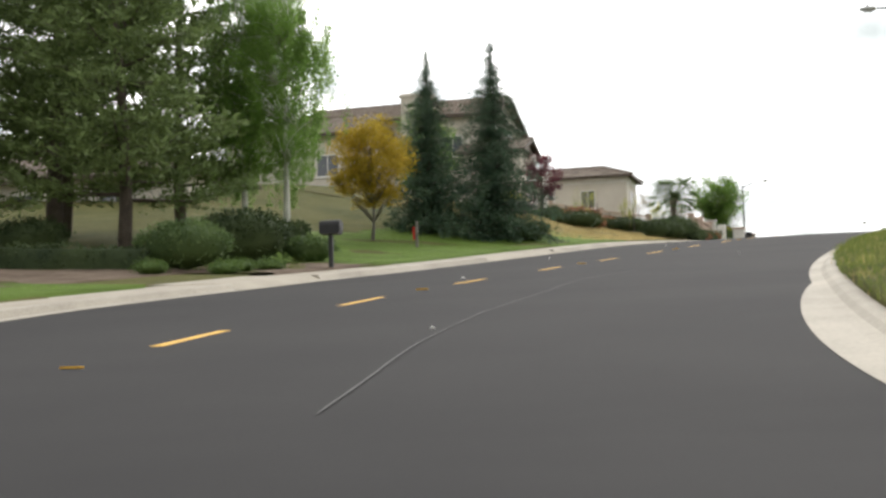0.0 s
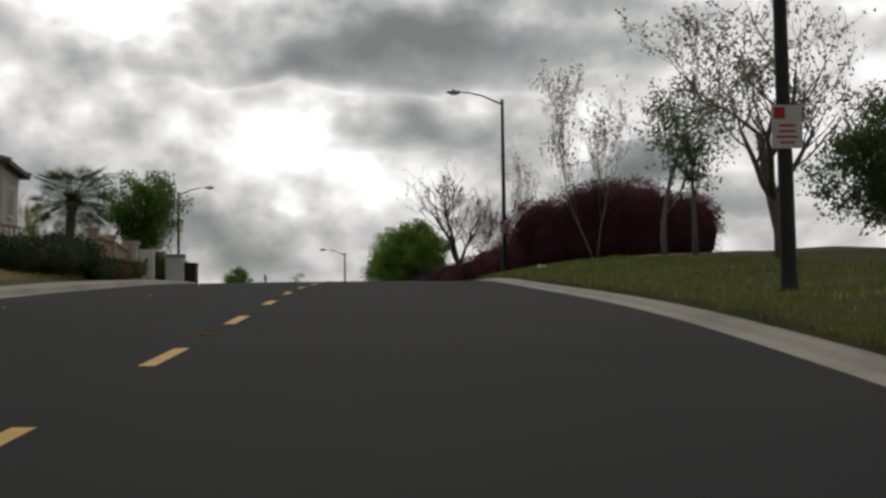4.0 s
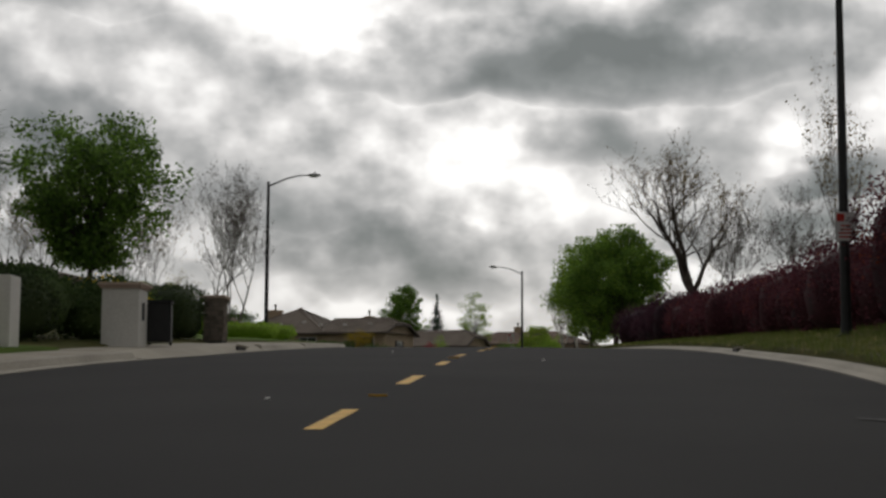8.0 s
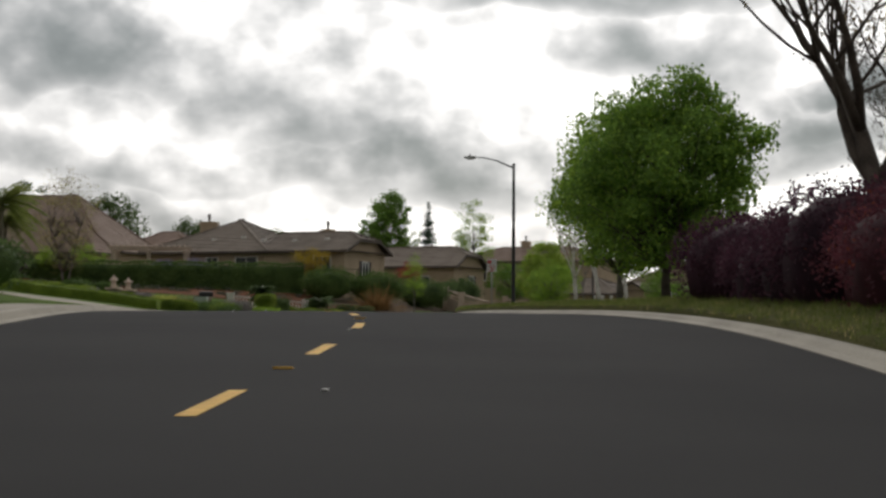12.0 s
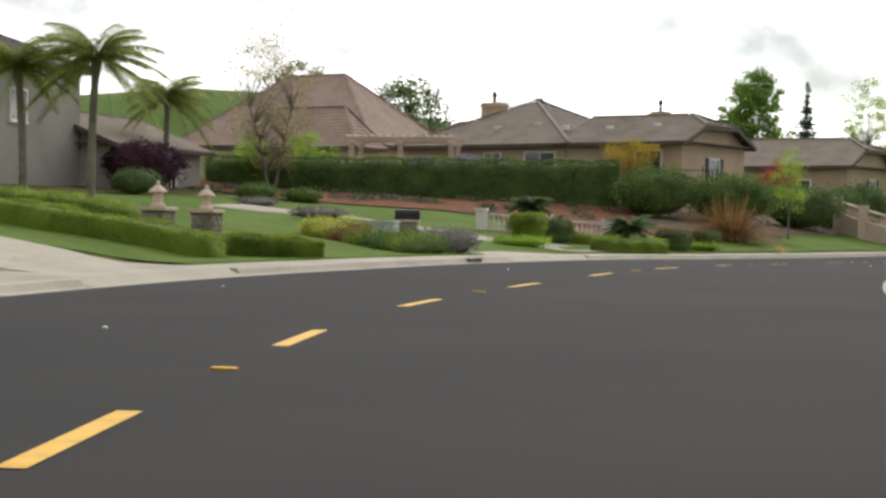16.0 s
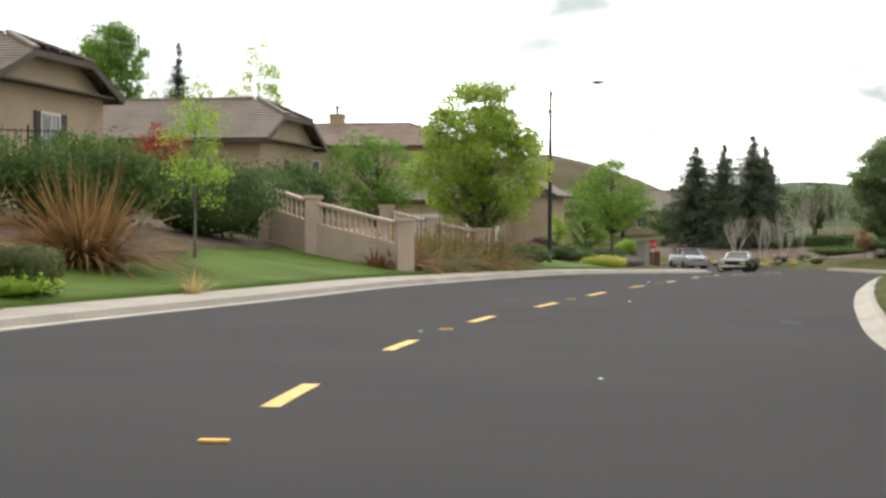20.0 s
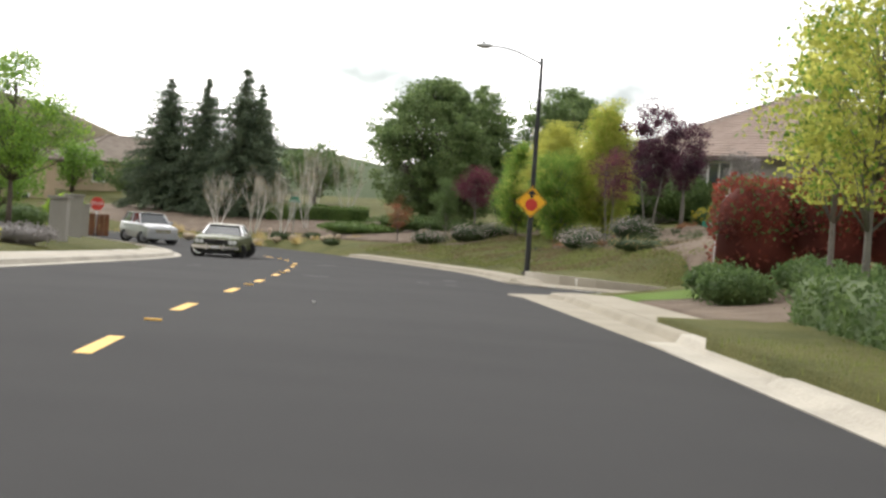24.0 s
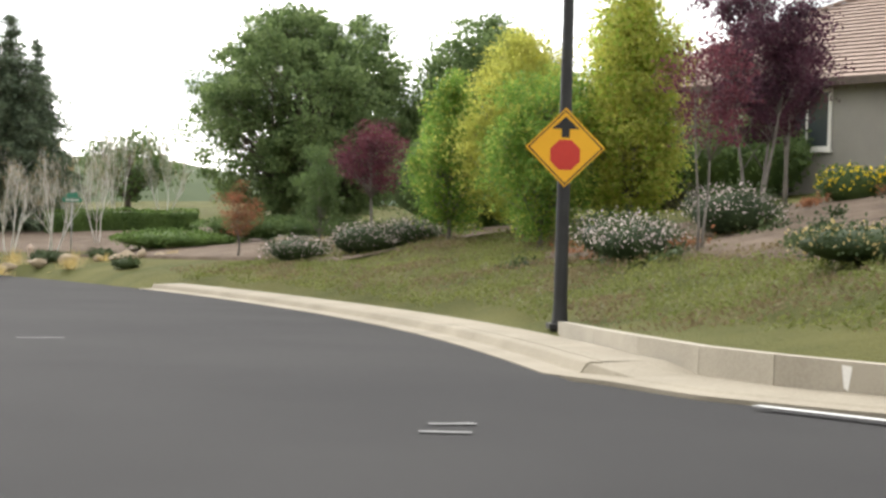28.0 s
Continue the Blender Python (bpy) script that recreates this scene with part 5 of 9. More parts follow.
def roof_mesh(parent, x0, x1, y0, y1, eave, rise, axis, hip, mat, over=0.6, course=0.33, name="roof"):
    """A tiled roof in stepped courses. axis: the ridge's way, 'x' or 'y'. hip: how far the ridge's ends are drawn in (0 gable, 0.5 the half-hip, 1 full), at each end."""
    X0, X1, Y0, Y1 = x0 - over, x1 + over, y0 - over, y1 + over
    swap = axis == 'y'
    if swap:
        X0, X1, Y0, Y1 = Y0, Y1, X0, X1
    W = (Y1 - Y0) / 2
    cy = (Y0 + Y1) / 2
    V, F = [], []
    n = max(3, int(math.hypot(W, rise) / course))
    h0, h1 = hip if isinstance(hip, tuple) else (hip, hip)

    def inset(t, h):
        """How far an end has drawn in at height share t: a clipped gable starts drawing in late."""
        if h <= 0:
            return 0.0
        start = 1 - h
        return max(0.0, (t - start)) * W

    def P(x, y, z):
        return (y, x, z) if swap else (x, y, z)

    def strip4(a, b, c, d):
        i = len(V)
        V.extend((a, b, c, d))
        F.append((i, i + 1, i + 2, i + 3))

    for i in range(n):
        t0, t1 = i / n, (i + 1) / n
        z0, z1 = eave + rise * t0 + 0.045, eave + rise * t1
        for s in (-1, 1):
            ya, yb = cy + s * W * (1 - t0), cy + s * W * (1 - t1)
            xa0, xb0 = X0 + inset(t0, h0), X0 + inset(t1, h0)
            xa1, xb1 = X1 - inset(t0, h1), X1 - inset(t1, h1)
            cols = max(2, int((xa1 - xa0) / 1.6))
            for c in range(cols):
                f0, f1 = c / cols, (c + 1) / cols
                strip4(P(xa0 + (xa1 - xa0) * f0, ya, z0), P(xa0 + (xa1 - xa0) * f1, ya, z0), P(xb0 + (xb1 - xb0) * f1, yb, z1), P(xb0 + (xb1 - xb0) * f0, yb, z1))
            strip4(P(xa0, ya, z0 - 0.045), P(xa1, ya, z0 - 0.045), P(xa1, ya, z0), P(xa0, ya, z0))
        for h, X, s in ((h0, X0, 1), (h1, X1, -1)):
            if h > 0 and t1 > 1 - h:
                xa, xb = X + s * inset(t0, h), X + s * inset(t1, h)
                wa, wb = W * (1 - max(t0, 1 - h)), W * (1 - t1)
                za = eave + rise * max(t0, 1 - h) + 0.045
                strip4(P(xa, cy - wa, za), P(xa, cy + wa, za), P(xb, cy + wb, z1), P(xb, cy - wb, z1))
    bm = bmesh.new()
    vs = [bm.verts.new(v) for v in V]
    for f in F:
        bm.faces.new([vs[i] for i in f])
    bmesh.ops.remove_doubles(bm, verts=bm.verts, dist=0.002)
    ob = part(name, bm, mat, parent)
    # ridge cap and the boards under the eaves
    bm = bmesh.new()
    xr0, xr1 = X0 + inset(1, h0), X1 - inset(1, h1)
    for i in range(max(1, int((xr1 - xr0) / .4))):
        a = xr0 + i * .4
        box(bm, a, min(a + .38, xr1 + .05), cy - .13, cy + .13, eave + rise - .03, eave + rise + .09, m=Matrix(((0, 1, 0, 0), (1, 0, 0, 0), (0, 0, 1, 0), (0, 0, 0, 1))) if swap else None)
    for h, X, s in ((h0, X0, 1), (h1, X1, -1)):
        if h > 0:
            for sy_ in (-1, 1):
                a = Vector(P(X, cy + sy_ * W * min(1, h), eave + rise * (1 - min(1, h)) + .07))
                b = Vector(P(X + s * inset(1, h), cy, eave + rise + .06))
                k = max(1, int((b - a).length / .42))
                for i in range(k):
                    p, q = a.lerp(b, i / k), a.lerp(b, (i + .93) / k)
                    d = (q - p)
                    box(bm, -.11, .11, 0, d.length, -.03, .06, m=Matrix.Translation(p) @ d.to_track_quat('Y', 'Z').to_matrix().to_4x4())
    tagged(part("ridge_tiles", bm, mat, ob), kind="stuff")
    bm = bmesh.new()
    if swap:
        box(bm, Y0 + .1, Y1 - .1, X0 + .1, X1 - .1, eave - .05, eave + .02)
    else:
        box(bm, X0 + .1, X1 - .1, Y0 + .1, Y1 - .1, eave - .05, eave + .02)
    part("soffit", bm, TRIM_BROWN, ob)
    for s in (-1, 1):
        yy = cy + s * (W - .05)
        a = (X0 + .02, X1 - .02, yy - .06, yy + .06, eave - .2, eave + .03)
        part("fascia_board", new_box(*(a if not swap else (a[2], a[3], a[0], a[1], a[4], a[5]))), TRIM_BROWN, ob)
    for h, X in ((h0, X0 + .06), (h1, X1 - .06)):
        if h < 1:
            for sy_ in (-1, 1):
                top = 1 - h if h > 0 else 1
                a, b = Vector(P(X, cy + sy_ * W, eave - .08)), Vector(P(X, cy + sy_ * W * (1 - top), eave + rise * top - .08))
                d = b - a
                part("fascia_board", new_box(-.06, .06, 0, d.length, -.14, .1, m=Matrix.Translation(a) @ d.to_track_quat('Y', 'Z').to_matrix().to_4x4()), TRIM_BROWN, ob)
        if h > 0:
            w = W * min(1, h)
            a = (X - .05, X + .05, cy - w, cy + w, eave + rise * (1 - min(1, h)) - .2, eave + rise * (1 - min(1, h)) + .03)
            part("fascia_board", new_box(*(a if not swap else (a[2], a[3], a[0], a[1], a[4], a[5]))), TRIM_BROWN, ob)
    return ob


def block(parent, x0, x1, y0, y1, z0, eave, rise, axis, hip, wall, roof, over=0.6, name="wall"):
    """Walls of one wing with the gable parts under its roof."""
    bm = bmesh.new()
    h0, h1 = hip if isinstance(hip, tuple) else (hip, hip)
    V = [(x0, y0), (x1, y0), (x1, y1), (x0, y1)]
    lo = [bm.verts.new((*v, z0)) for v in V]
    hi = [bm.verts.new((*v, eave)) for v in V]
    for i in range(4):
        bm.faces.new((lo[i], lo[(i + 1) % 4], hi[(i + 1) % 4], hi[i]))
    bm.faces.new(hi)
    W = ((y1 - y0) if axis == 'x' else (x1 - x0)) / 2 + over
    for h, end in ((h0, 0), (h1, 1)):
        if h < 1:
            t = 1 - h if h > 0 else 1.0
            z = eave + rise * t * 0.97
            w = W * (1 - t)
            if axis == 'x':
                X, c = (x0, x1)[end], (y0 + y1) / 2
                pts = [(X, y0, eave + .02), (X, y1, eave + .02), (X, min(y1, c + w), z), (X, max(y0, c - w), z)]
                inn = [(X + (.2 if end == 0 else -.2), p[1], p[2]) for p in pts]
            else:
                Y, c = (y0, y1)[end], (x0 + x1) / 2
                pts = [(x0, Y, eave + .02), (x1, Y, eave + .02), (min(x1, c + w), Y, z), (max(x0, c - w), Y, z)]
                inn = [(p[0], Y + (.2 if end == 0 else -.2), p[2]) for p in pts]
            a = [bm.verts.new(p) for p in pts]
            b = [bm.verts.new(p) for p in inn]
            bm.faces.new(a)
            bm.faces.new(b)
            for i in range(4):
                bm.faces.new((a[i], a[(i + 1) % 4], b[(i + 1) % 4], b[i]))
    bmesh.ops.recalc_face_normals(bm, faces=bm.faces)
    w = part(name, bm, wall, parent)
    roof_mesh(parent, x0, x1, y0, y1, eave, rise, axis, hip, roof, over)
    return w


def chimney(parent, x, y, z0, z1, w=1.2, d=0.8, mat=STUCCO, pipe=True):
    bm = new_box(x - w / 2, x + w / 2, y - d / 2, y + d / 2, z0, z1, 0.02)
    box(bm, x - w / 2 - .1, x + w / 2 + .1, y - d / 2 - .1, y + d / 2 + .1, z1 - .3, z1 - .12, .02)
    c = part("chimney", bm, mat, parent)
    if pipe:
        bm = bmesh.new()
        lathe(bm, [(.11, 0), (.11, .45), (.2, .46), (.2, .52), (.14, .53), (.14, .7), (.02, .78)], 10, Matrix.Translation((x, y, z1)))
        part("flue_pipe", bm, TRIM_BROWN, c)


def street_lamp(x, y, z, top, arm_turn, arm=2.1, sign=None, label=""):
    """A black steel post with a long arm. arm_turn: degrees, the arm's direction from +x."""
    root = empty("street_lamp", pose(x, y, z, 0, 0, arm_turn), label or "tall black steel street lamp with a curved arm", "street lamp", "street lamps")
    h = top - z
    bm = bmesh.new()
    lathe(bm, [(.15, -0.1), (.15, .02), (.13, .1), (.115, .35), (.105, h * .3), (.09, h * .65), (.07, h - .12), (.075, h - .1), (.075, h), (.02, h + .04)], 14)
    part("pole", bm, BLACK_STEEL, root, smooth=True)
    bm = new_box(-.2, .2, -.2, .2, -.06, .035, .015)
    part("base_plate", bm, BLACK_STEEL, root)
    V, F = [], []
    pts = [Vector((0, 0, h - .22)), Vector((.35, 0, h - .08)), Vector((arm * .45, 0, h + .18)), Vector((arm * .75, 0, h + .33)), Vector((arm, 0, h + .36))]
    tube(V, F, pts, [.05, .045, .04, .034, .03], 8)
    mesh_ob("arm", V, F, BLACK_STEEL, root, smooth=True)
    bm = bmesh.new()
    lathe(bm, [(.03, 0), (.12, .03), (.17, .12), (.17, .42), (.12, .62), (.04, .68)], 12, Matrix.Translation((arm - .05, 0, h + .36)) @ pose(0, 0, 0, 0, 90, 0) @ Matrix.Diagonal((.55, 1, 1, 1)))
    lum = part("luminaire", bm, LAMP_GREY, root, "pale grey cobra-head luminaire", smooth=True)
    part("lens", new_box(arm + .1, arm + .45, -.11, .11, h + .24, h + .285, .015), LENS, lum)
    bm = bmesh.new()
    lathe(bm, [(.045, 0), (.045, .08), (.02, .1)], 8, Matrix.Translation((arm + .3, 0, h + .44)))
    part("photocell", bm, BLACK, lum)
    return root


def bars(bm, w, rows, z0, dz, y, rng, t=0.03):
    for i in range(rows):
        k = 0.55 + 0.4 * rng.random()
        box(bm, -w / 2 * k, w / 2 * k, y - .002, y + .002, z0 - i * dz, z0 - i * dz + t)


def plate_sign(name, label, m, w, h, z, back=0.08, red_band=True, seed=1):
    """A small white notice with a red emblem and bars for its unreadable writing, fixed to a pole."""
    rng = np.random.default_rng(seed)
    root = empty(name, m, label, "sign")
    part("plate", new_box(-w / 2, w / 2, -back - .012, -back, z, z + h, .004), SIGN_WHITE, root)
    bm = new_box(-w * .42, -w * .05, -back - .016, -back - .013, z + h * .68, z + h * .95)
    part("emblem", bm, SIGN_RED, root, "red emblem")
    bm = bmesh.new()
    bars(bm, w * .8, 4, z + h * .5, h * .13, -back - .015, rng, h * .05)
    part("lettering", bm, SIGN_RED, root, "small red unreadable lettering")
    part("bracket", new_box(-.03, .03, -back, .02, z + h * .2, z + h * .8), GREY_STEEL, root)
    return root


def text_part(s, size, m, mat, parent, name="lettering"):
    cu = bpy.data.curves.new(name, 'FONT')
    cu.body, cu.size, cu.align_x, cu.align_y, cu.extrude = s, size, 'CENTER', 'CENTER', 0.002
    tmp = bpy.data.objects.new("tmp_text", cu)
    scene.collection.objects.link(tmp)
    me = bpy.data.meshes.new_from_object(tmp.evaluated_get(bpy.context.evaluated_depsgraph_get()))
    bpy.data.objects.remove(tmp)
    me.materials.clear()
    me.materials.append(mat)
    ob = new(name, me)
    ob.parent, ob.matrix_basis = parent, m
    return ob


def baluster_wall(name, label, pts, post, rail_h, mat, seed=1, plinth=0.0, gap=0.24, category="balustrade"):
    """Posts at pts (x, y, z) joined by rails on turned balusters, over a solid plinth."""
    root = empty(name, pose(*pts[0]), label, category)
    inv = root.matrix_world.inverted()
    bal = None
    for p in pts:
        q = inv @ Vector(p)
        h = plinth + rail_h + .18
        bm = new_box(q.x - post / 2, q.x + post / 2, q.y - post / 2, q.y + post / 2, q.z - .4, q.z + h, .02)
        box(bm, q.x - post / 2 - .06, q.x + post / 2 + .06, q.y - post / 2 - .06, q.y + post / 2 + .06, q.z + h - .12, q.z + h, .02)
        part("post", bm, mat, root)
    for p, q in zip(pts, pts[1:]):
        a, b = inv @ Vector(p), inv @ Vector(q)
        flat = Vector((b.x - a.x, b.y - a.y, 0))
        L = flat.length
        u = flat / L
        yaw = math.degrees(math.atan2(u.y, u.x))
        for z0, z1, w, nm in ((plinth + rail_h - .1, plinth + rail_h, .24, "top_rail"), (plinth, plinth + .1, .22, "bottom_rail"), (-.5, plinth, .2, "plinth_wall")):
            if z1 - z0 < .05:
                continue
            bm = bmesh.new()
            box(bm, post / 2, L - post / 2, -w / 2, w / 2, z0, z1, .015 if nm != "plinth_wall" else 0)
            sl = (b.z - a.z) / L
            for v in bm.verts:
                v.co.z += v.co.x * sl
            bmesh.ops.transform(bm, matrix=Matrix.Translation(a) @ pose(0, 0, 0, 0, 0, yaw), verts=bm.verts)
            part(nm, bm, mat, root)
        n = int((L - post) / gap)
        for i in range(n):
            t = (post / 2 + (L - post) * (i + .5) / n) / L
            c = a.lerp(b, t) + Vector((0, 0, plinth + .1))
            if bal is None:
                bm = bmesh.new()
                H = rail_h - .2
                lathe(bm, [(.06, 0), (.06, H * .08), (.035, H * .14), (.075, H * .4), (.04, H * .7), (.035, H * .86), (.06, H * .92), (.06, H)], 8)
                o = part("baluster", bm, mat, root, smooth=True)
                bal = o.data
            else:
                o = new("baluster", bal)
                o.parent = root
            o.matrix_basis = Matrix.Translation(c)
    return root


def pillar(name, label, x, y, w, h, mat, turn=0.0, cap=True, z=None, cap_mat=None, category="pillar"):
    root = empty(name, pose(x, y, gz(x, y) if z is None else z, 0, 0, turn), label, category)
    part("shaft", new_box(-w / 2, w / 2, -w / 2, w / 2, -.3, h, .015), mat, root)
    if cap:
        bm = new_box(-w / 2 - .05, w / 2 + .05, -w / 2 - .05, w / 2 + .05, h + .002, h + .06, .012)
        box(bm, -w / 2 - .09, w / 2 + .09, -w / 2 - .09, w / 2 + .09, h + .06, h + .13, .015)
        part("cap", bm, cap_mat or mat, root)
    return root


def stone_pillar(name, label, x, y, w, h, seed, lantern=False, turn=0.0, z=None):
    rng = random.Random(seed)
    root = empty(name, pose(x, y, gz(x, y) if z is None else z, 0, 0, turn), label, "pillar", "stone pillars")
    part("mortar_core", new_box(-w / 2 + .03, w / 2 - .03, -w / 2 + .03, w / 2 - .03, -.3, h), MORTAR, root)
    zz = 0.0
    while zz < h - .05:
        hh = min(rng.uniform(.1, .17), h - zz)
        for face in range(4):
            x0 = -w / 2
            while x0 < w / 2 - .05:
                ww = min(rng.uniform(.14, .3), w / 2 - x0)
                bm = new_box(x0 + .008, x0 + ww - .008, -w / 2 - rng.uniform(0, .015), -w / 2 + .06, zz + .007, zz + hh - .007, .012, m=pose(0, 0, 0, 0, 0, 90 * face))
                part("stone", bm, STONE, root)
                x0 += ww
        zz += hh
    part("cap", new_box(-w / 2 - .07, w / 2 + .07, -w / 2 - .07, w / 2 + .07, h + .002, h + .1, .015), CAST_STONE, root)
    if lantern:
        lan = empty("garden_lantern", pose(x, y, (gz(x, y) if z is None else z) + h + .1, 0, 0, turn), "stone garden lantern with a peaked cap on a pillar", "lantern", "pillar lanterns")
        bm = bmesh.new()
        lathe(bm, [(.2, 0), (.2, .06), (.13, .09), (.13, .34), (.15, .36)], 8)
        part("body", bm, CAST_STONE, lan)
        bm = bmesh.new()
        lathe(bm, [(.25, .362), (.24, .4), (.1, .52), (.05, .55), (.06, .6), (.02, .66)], 8)
        part("cap", bm, CAST_STONE, lan, "peaked rust-tinted cap")
    return root


def mailbox(x, y, turn, stone=False, label="", hl=0.3):
    root = empty("mailbox", on(x, y, turn), label, "mailbox")
    if stone:
        part("pedestal", new_box(-.32, .32, -.35, .35, -.2, .72, .02), STONE, root, "rough stone pedestal")
        part("ledge", new_box(-.38, .38, -.4, .4, .722, .8, .015), CAST_STONE, root)
        z = .8
    else:
        part("post", new_box(-.06, .06, -.06, .06, -.2, .95, .01), BLACK_STEEL, root)
        part("ledge", new_box(-.2, .2, -.28, .28, .95, 1.0, .01), BLACK_STEEL, root)
        z = 1.0
    bm = bmesh.new()
    ring = [(-.16, 0), (.16, 0), (.16, .2), (.14, .28), (.08, .34), (0, .36), (-.08, .34), (-.14, .28), (-.16, .2)]
    a = [bm.verts.new((p, -hl, z + q)) for p, q in ring]
    b = [bm.verts.new((p, hl, z + q)) for p, q in ring]
    n = len(ring)
    for i in range(n):
        bm.faces.new((a[i], a[(i + 1) % n], b[(i + 1) % n], b[i]))
    bm.faces.new(a[::-1])
    bm.faces.new(b)
    bmesh.ops.recalc_face_normals(bm, faces=bm.faces)
    bx = part("box", bm, BLACK, root, "rounded black metal letter box")
    part("door", new_box(-.15, .15, -hl - .02, -hl - .002, z + .03, z + .3, .01), BLACK_STEEL, bx)
    part("flag", new_box(.165, .18, -.1, .12, z + .1, z + .2), SIGN_RED, bx)
    return root


def fence_pickets(name, label, a, b, h, mat, gap=0.14, z=None):
    """A thin metal fence with pickets."""
    a, b = Vector(a), Vector(b)
    L = (b - a).length
    za, zb = (gz(*a), gz(*b)) if z is None else (z, z)
    root = empty(name, pose(a.x, a.y, za, 0, 0, math.degrees(math.atan2((b - a).y, (b - a).x))), label, "fence")
    sl = (zb - za) / L
    for z0 in (.15, h - .1):
        bm = new_box(0, L, -.02, .02, z0, z0 + .04)
        for v in bm.verts:
            v.co.z += v.co.x * sl
        part("rail", bm, mat, root)
    n = int(L / gap)
    me = None
    for i in range(n + 1):
        big = i % 16 == 0
        bm = bmesh.new()
        o = None
        if big:
            o = part("post", box(bm, -.035, .035, -.035, .035, -.2, h + .1), mat, root)
        elif me is None:
            o = part("picket", box(bm, -.01, .01, -.01, .01, .02, h), mat, root)
            me = o.data
        else:
            bm.free()
            o = new("picket", me)
            o.parent = root
        o.matrix_basis = Matrix.Translation((L * i / n, 0, sl * L * i / n))
    return root

# ---- cars ----


def wheel(parent, x, y, r, w, side, rim_mat=CHROME):
    wh = new("wheel")
    wh.parent, wh.matrix_basis = parent, pose(x, y, r, 90, 0, 0)
    bm = bmesh.new()
    lathe(bm, [(r * .66, -w / 2), (r * .93, -w / 2), (r, -w * .32), (r, w * .32), (r * .93, w / 2), (r * .66, w / 2)], 28)
    part("tyre", bm, RUBBER, wh, smooth=False)
    bm = bmesh.new()
    s = side
    lathe(bm, [(r * .64, -w * .46), (r * .66, -w * .5), (r * .6, -w * .53), (r * .4, -w * .5), (r * .2, -w * .56), (r * .05, -w * .57)], 20, Matrix.Diagonal((1, 1, s, 1)))
    part("rim", bm, rim_mat, wh, "bright hub cap")


def body_from_sections(sections):
    """A car body skinned over cross sections: (y, half width at sill, half width at belt, z sill, z belt, crown)."""
    bm = bmesh.new()
    rings = []
    for y, ws, wb, zs, zb, cr in sections:
        prof = [(-ws * .92, zs), (-ws, zs + .08), (-ws * 1.01, (zs + zb) / 2), (-wb, zb - .07), (-wb * .95, zb), (-wb * .5, zb + cr * .8), (0, zb + cr)]
        prof = prof + [(-x, z) for x, z in prof[-2::-1]]
        rings.append([bm.verts.new((x, y, z)) for x, z in prof])
    for a, b in zip(rings, rings[1:]):
        for i in range(len(a) - 1):
            bm.faces.new((a[i], a[i + 1], b[i + 1], b[i]))
        bm.faces.new((a[-1], a[0], b[0], b[-1]))
    bm.faces.new(rings[0])
    bm.faces.new(rings[-1][::-1])
    bmesh.ops.recalc_face_normals(bm, faces=bm.faces)
    return bm


def cabin(parent, y0, y1, y2, y3, zb, zt, wb, wt, roof_mat, frame_mat):
    """Greenhouse: windscreen y0..y1, roof y1..y2, rear window y2..y3."""
    V = {'a': (wb, y0, zb), 'b': (wt, y1, zt), 'c': (wt, y2, zt), 'd': (wb, y3, zb)}
    bm = bmesh.new()
    box(bm, -wt - .02, wt + .02, y1 - .06, y2 + .06, zt, zt + .05, .02)
    for v in bm.verts:
        v.co.z += .05 * (1 - (v.co.x / wt) ** 2)
    part("roof", bm, roof_mat, parent, "white vinyl roof" if roof_mat is CAR_WHITE else "")

    def quad(pts, name, mat):
        bm = bmesh.new()
        vs = [bm.verts.new(p) for p in pts]
        f = bm.faces.new(vs)
        r = bmesh.ops.extrude_face_region(bm, geom=[f])
        c = Vector((0, (y1 + y2) / 2, (zb + zt) / 2))
        nn = f.normal.copy() if f.normal.length else Vector((0, 0, 1))
        f.normal_update()
        nn = f.normal
        cen = f.calc_center_median()
        d = nn if nn.dot(c - cen) > 0 else -nn
        for v in [g for g in r['geom'] if isinstance(g, bmesh.types.BMVert)]:
            v.co += d * .03
        bmesh.ops.recalc_face_normals(bm, faces=bm.faces)
        return part(name, bm, mat, parent)

    def lerp(p, q, t):
        return tuple(p[i] + (q[i] - p[i]) * t for i in range(3))

    A, B, C, D = V['a'], V['b'], V['c'], V['d']

    def mir(p):
        return (-p[0], p[1], p[2])

    quad([lerp(A, mir(A), .05), lerp(B, mir(B), .05), lerp(B, mir(B), .95), lerp(A, mir(A), .95)], "windscreen", CAR_GLASS)
    quad([lerp(D, mir(D), .05), lerp(C, mir(C), .05), lerp(C, mir(C), .95), lerp(D, mir(D), .95)], "rear_window", CAR_GLASS)
    for s in (1, -1):
        f = (lambda p: p) if s > 0 else mir
        mid_b, mid_t = lerp(A, D, .45), lerp(B, C, .45)
        quad([f(lerp(A, D, .05)), f(lerp(B, C, .04)), f(lerp(mid_t, B, .05)), f(lerp(mid_b, A, .05))], "side_window", CAR_GLASS)
        quad([f(lerp(mid_b, D, .05)), f(lerp(mid_t, C, .05)), f(lerp(C, B, .08)), f(lerp(D, A, .1))], "side_window", CAR_GLASS)
        for p, q, mt in ((A, B, frame_mat), (C, D, roof_mat), (mid_b, mid_t, frame_mat)):
            VV, FF = [], []
            tube(VV, FF, [f(p), f(q)], [.045, .045], 6)
            mesh_ob("pillar", VV, FF, mt, parent)


